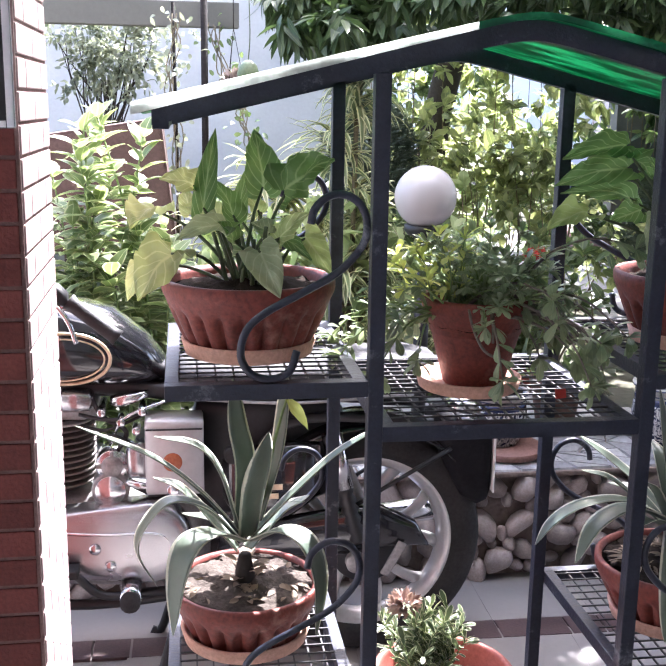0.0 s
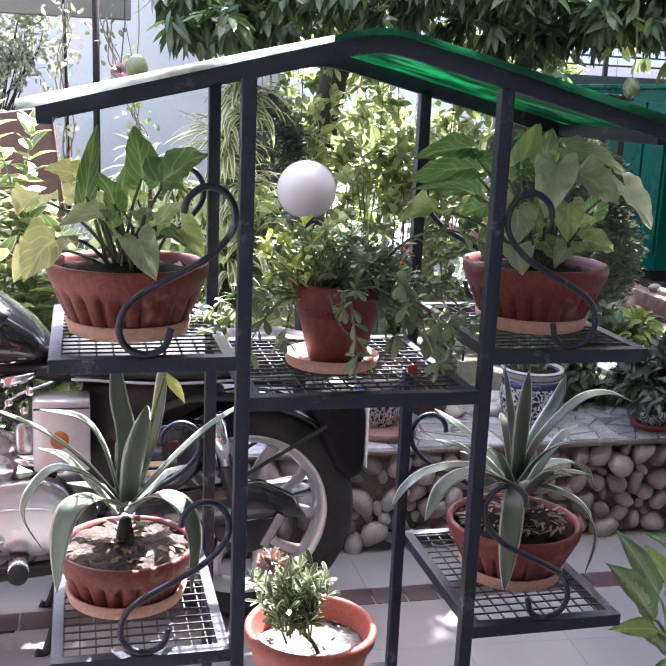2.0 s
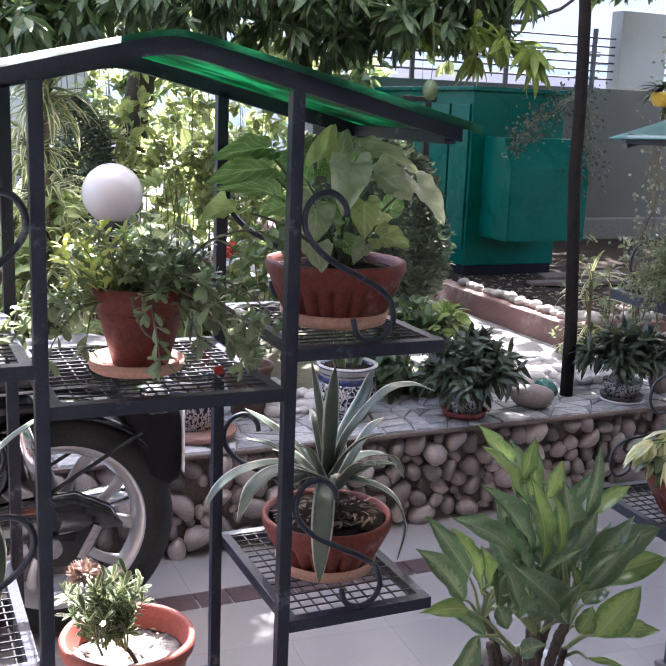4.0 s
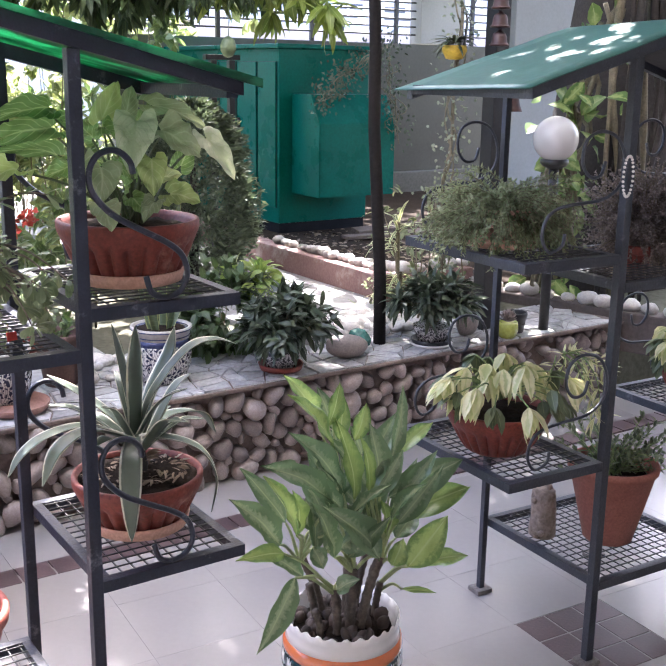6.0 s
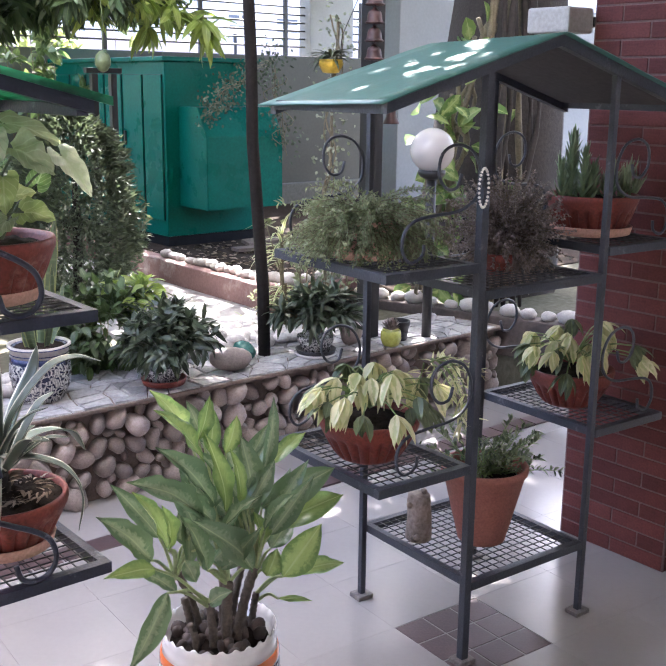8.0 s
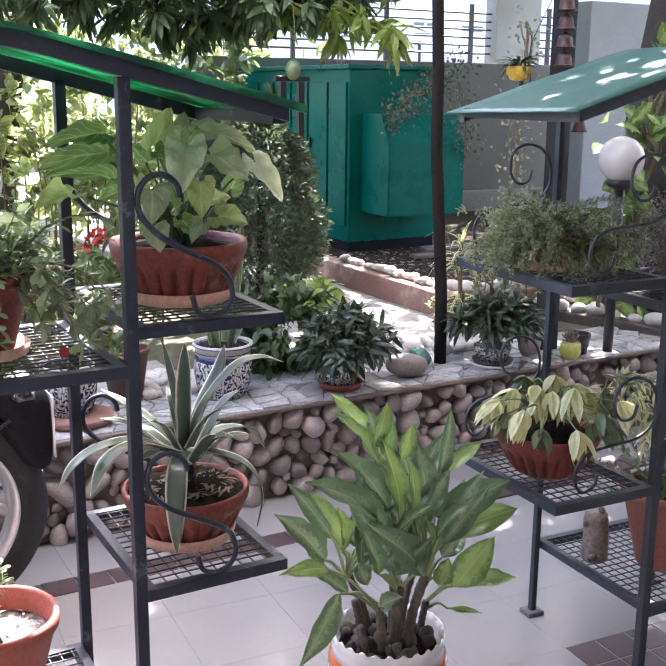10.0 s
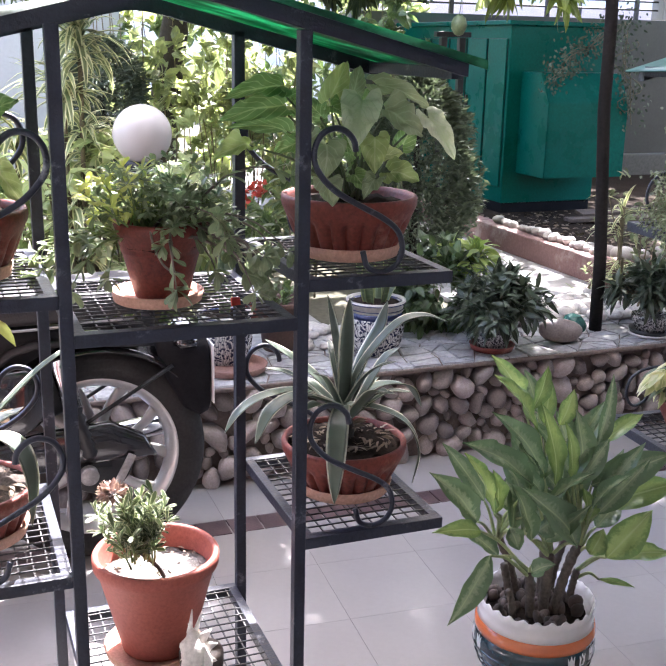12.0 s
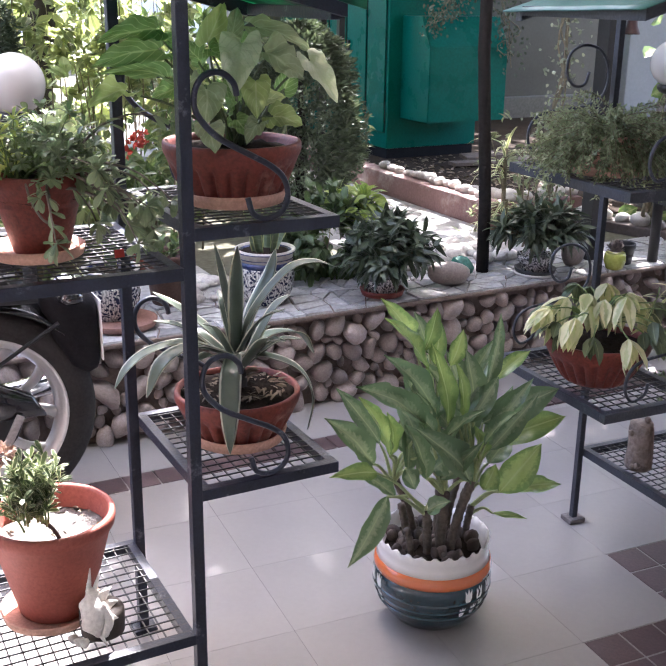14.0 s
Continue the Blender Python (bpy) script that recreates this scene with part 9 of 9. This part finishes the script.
def bell():
    ob = thing("hanging_bell", "small dark red hanging bell by the black post", "bell", pose(2.96, 1.66, 1.30))
    MATS.get("bell_red") or solid("bell_red", (0.034, 0.014, 0.012), (0.062, 0.023, 0.020), 0.5, 12, 80, 0.1)
    part("bell_body", lathe(bmesh.new(), [(0.036, 0), (0.034, 0.006), (0.024, 0.03), (0.020, 0.055), (0.010, 0.072), (0.003, 0.075)], 24), "bell_red", ob)
    part("hook_wire", sweep(bmesh.new(), smooth_line([(0, 0, 0.072), (0.0, 0, 0.13), (-0.085, 0, 0.16)], 4), 0.002, 5), "black_paint", ob)


hanging_roots()
hanging_basket()
bell()
def bell_string():
    ob = thing("bell_string", "string of dark red hanging bells beside the black post", "bells", pose(2.785, 1.585, 1.565) @ Matrix.Scale(0.88, 4))
    part("cord", sweep(bmesh.new(), [(0, 0, 0.05), (0.002, 0, 0.20), (0.0, 0.0, 0.36)], 0.003, 6), "black_paint", ob)
    for k in range(4):
        z = k * 0.082
        b = part("bell_body", lathe(bmesh.new(), [(0.043, z), (0.041, z + 0.008), (0.036, z + 0.018), (0.034, z + 0.040), (0.028, z + 0.056), (0.012, z + 0.066), (0.008, z + 0.074)], 24), "bell_red", ob)
        part("rim", lathe(bmesh.new(), [(0.040, z + 0.001), (0.0455, z + 0.002), (0.0455, z + 0.008), (0.040, z + 0.010)], 24), "bell_red", b)


bell_string()

# weathered planks lying at the cabinet's foot, and what stands far beyond the railing
solid("plank_wood", (0.075, 0.055, 0.045), (0.17, 0.13, 0.105), 0.9, 14, 80, 0.6)
for x, y, z, l, w, rz, rx in ((3.72, 4.02, 0.36, 0.75, 0.10, -6, 0), (3.86, 4.10, 0.385, 0.70, 0.09, 3, 12), (3.95, 3.92, 0.362, 0.45, 0.07, 14, 4)):
    pl = part("timber_plank", boxed((0, -w / 2, 0), (l, w / 2, 0.024), 0.003), "plank_wood", None, "", False, pose(x, y, z, rx, 0, rz))
    tagged(pl, "weathered brown plank lying at the cabinet's foot", "plank", "planks by the cabinet")
rs = np.random.default_rng(77)
b = np.stack([rs.uniform(2.95, 4.7, 900), rs.uniform(2.5, 4.45, 900), np.full(900, GARDEN - 0.006)], 1)
w = np.stack([np.cos(b[:, 0] * 90), np.sin(b[:, 0] * 90), rs.uniform(-0.02, 0.35, 900)], 1)
tagged(leaves("leaf_litter", "dry_bit", None, b, w, np.tile((0, 0, 1.0), (900, 1)) + rs.normal(scale=0.3, size=(900, 3)), rs.uniform(0.02, 0.06, 900), 0.018, OVAL, 0.3, 0.3), "dry brown fallen leaves on the flower bed", "leaf litter", "", "stuff")
solid("pink_paint", (0.58, 0.48, 0.46), (0.66, 0.57, 0.55), 0.9, 2, 40, 0.1)
solid("sign_ink", (0.10, 0.11, 0.13), (0.16, 0.17, 0.19), 0.7, 6, 40, 0.0)
slab("far_wall", (6.5, 15.0, -0.02), (16.5, 15.2, 2.25), "pink_paint", "pale pink wall across the road in full sun", "wall", 0.01)
sign = thing("signboard", "white signboard with unreadable dark lettering", "sign", pose(10.9, 14.93, 2.40))
part("board", boxed((0, 0, 0), (2.6, 0.05, 0.42), 0.005), "white_plaster", sign, "", False)
for x, z, l, h in ((0.08, 0.24, 0.24, 0.10), (0.38, 0.24, 0.30, 0.10), (0.10, 0.09, 0.46, 0.06), (1.2, 0.22, 0.5, 0.10), (1.2, 0.08, 0.7, 0.05)):
    part("lettering_bar", boxed((x, -0.008, z), (x + l, -0.001, z + h)), "sign_ink", sign, "plain dark bar in place of lettering", False)
for x in (0.25, 2.3):
    part("sign_post", boxed((x, 0.052, -2.42), (x + 0.05, 0.10, 0.40), 0.003), "black_paint", sign, "", False)
creeper("wall_creeper", "thin pale-leaved creeper climbing a stake by the wall", 97, [(-0.30, 3.29, 0.5), (-0.285, 3.29, 1.1), (-0.31, 3.29, 1.5), (-0.29, 3.29, 1.8)], 150, 0.045, 0.038, 0.02, "silver_leaf", OVAL, 0.003)
creeper("wall_creeper", "thin creeper hanging from the pergola beam", 98, [(-0.10, 3.86, 1.80), (-0.06, 3.84, 1.55), (0.02, 3.84, 1.42), (0.06, 3.84, 1.25)], 70, 0.05, 0.045, 0.024, "green_leaf", OVAL, 0.003)


solid("cream_case", (0.34, 0.32, 0.28), (0.42, 0.39, 0.35), 0.5, 8, 80, 0.05)


def wall_lamp():
    ob = thing("wall_lamp", "dull cream box lamp fixed to the brick pillar", "wall lamp", pose(2.45, 0.37, 1.62))
    part("lamp_body", boxed((-0.05, -0.079, 0.0), (0.07, 0.08, 0.075), 0.008), "cream_case", ob, "", False)
    part("bracket", boxed((0.072, -0.079, 0.02), (0.10, -0.04, 0.05), 0.003), "black_paint", ob, "", False)


wall_lamp()


def flower_plant(at, seed):
    """A small pot of leaves topped with red flowers."""
    rng = np.random.default_rng(seed)
    pot = tapered_pot("round_pot", "small clay pot of red flowers behind the wall", pose(at[0], at[1], at[2]), 0.085, 0.14, 0.06, "terracotta", 0.0)
    ob = sprays("flowering_plant", "green plant with small bright red flowers", seed, (at[0], at[1], at[2] + 0.09), 26, 0.42, 1.9, 0.05, 0.022, "green_leaf", OVAL, 0.02, fall=0.2, lean=(0, 0, 0.5))
    MATS.get("red_petal") or leafy("red_petal", (0.26, 0.03, 0.02), (0.46, 0.06, 0.04), rough=0.5, through_light=0.3)
    c = rng.normal(scale=0.05, size=(7, 3)) * (1, 1, 0.5) + np.array((0, 0, 0.42))
    d = unit(rng, 70)
    tagged(leaves("blossom", "red_petal", ob, np.repeat(c, 10, 0) + d * 0.006, d, rng.normal(size=(70, 3)), 0.028, 0.018, OVAL, 0.3, 0.2, "bright red flower heads"), kind="stuff")


flower_plant((1.0, 2.30, GARDEN), 99)


def post_frame():
    ob = thing("post_frame", "pair of dark posts with a crossbar before the cabinet", "frame", pose(2.52, 3.6, GARDEN))
    for x in (0.0, 0.115):
        part("post", boxed((x - 0.018, -0.018, -0.01), (x + 0.018, 0.018, 1.15), 0.003), "black_paint", ob, "", False)
    part("crossbar", boxed((-0.05, -0.02, 1.152), (0.165, 0.02, 1.18), 0.003), "black_paint", ob, "", False)


post_frame()

# ---- garden backdrop ----
def round_lamp(x, y, z0, zc, r, label):
    ob = thing("globe_lamp", label, "garden lamp", pose(x, y, z0), "globe lamps")
    part("lamp_post", sweep(bmesh.new(), [(0, 0, 0), (0, 0, zc - z0 - r - 0.02)], 0.022, 16), "black_paint", ob, "black round lamp post")
    part("collar", lathe(bmesh.new(), [(0.025, zc - z0 - r - 0.030), (0.050, zc - z0 - r - 0.018), (0.060, zc - z0 - r - 0.006), (0.060, zc - z0 - r + 0.010), (0.03, zc - z0 - r + 0.013)], 32), "black_paint", ob)
    bm = bmesh.new()
    bmesh.ops.create_uvsphere(bm, u_segments=40, v_segments=24, radius=r, matrix=Matrix.Translation((0, 0, zc - z0)))
    part("globe", bm, "globe_white", ob, "milky white glass globe")
    return ob


round_lamp(0.435, 1.55, GARDEN, 1.176, 0.0915, "white globe lamp on a black post on the cobble wall")
round_lamp(3.06, 1.50, GARDEN, 1.192, 0.0960, "white globe lamp on a black post among creepers")
generator()
cobble_wall()
pillar("brick_pillar_west", -0.852, 0.235, 0.34, 0.34, 2.95, "dark red brick porch pillar, east side painted pale as sunlit", 2.95, "sunlit_brick")
pillar("brick_pillar_east", 2.526, -0.105, 0.36, 0.39, 2.95, "dark red brick porch pillar beside the plant rack", 2.2)


# ---- floor tiles, last ----
def floor_tiles():
    rng = random.Random(9)
    T, TURN = 0.305, -4.0
    m0 = pose(1.782, 0.0, 0, 0, 0, TURN)
    big = mesh_from("tile", boxed((-T / 2 + 0.0003, -T / 2 + 0.0003, -0.008), (T / 2 - 0.0003, T / 2 - 0.0003, 0.0), 0.0002), ["cream_tile"], False)
    q = T / 3
    small = mesh_from("red_tile", boxed((-q / 2 + 0.0028, -q / 2 + 0.0028, -0.008), (q / 2 - 0.0028, q / 2 - 0.0028, 0.0), 0.001), ["red_tile"], False)
    for i in range(-13, 9):
        for j in range(-12, 4):
            p = m0 @ Vector((i * T, j * T, 0))
            if (i, j) in ((0, 0), (-1, -1)):
                bed = part("joint_bed", boxed((-T / 2 + 0.001, -T / 2 + 0.001, -0.0055), (T / 2 - 0.001, T / 2 - 0.001, -0.0012)), "grout", floor, "pale grout between the red tiles", False)
                bed.matrix_basis = m0 @ Matrix.Translation((i * T, j * T, 0))
                for a in (-1, 0, 1):
                    for b in (-1, 0, 1):
                        ob = new("red_tile", small)
                        ob.parent = floor
                        ob.matrix_basis = m0 @ Matrix.Translation((i * T + a * q, j * T + b * q, 0))
                continue
            if p.y > 1.07 or p.y < -3.9 or p.x < -3 or p.x > 4.6:
                continue
            ob = new("tile", big)
            ob.parent, ob.matrix_basis = floor, m0 @ Matrix.Translation((i * T, j * T, 0))
    # the strip of red tiles before the wall, and the plain row beyond it
    x = -2.0
    while x < 4.2:
        ob = new("red_tile", small)
        ob.parent, ob.matrix_basis = floor, pose(x, 1.145 - 0.012 * (x - 0.9), 0.002, 0, 0, -0.7)
        x += q
    x = -2.0
    while x < 4.4:
        ob = new("tile", big)
        ob.parent, ob.matrix_basis = floor, pose(x, 1.345 - 0.012 * (x - 0.9), 0.001, 0, 0, -0.7)
        x += T


floor_tiles()
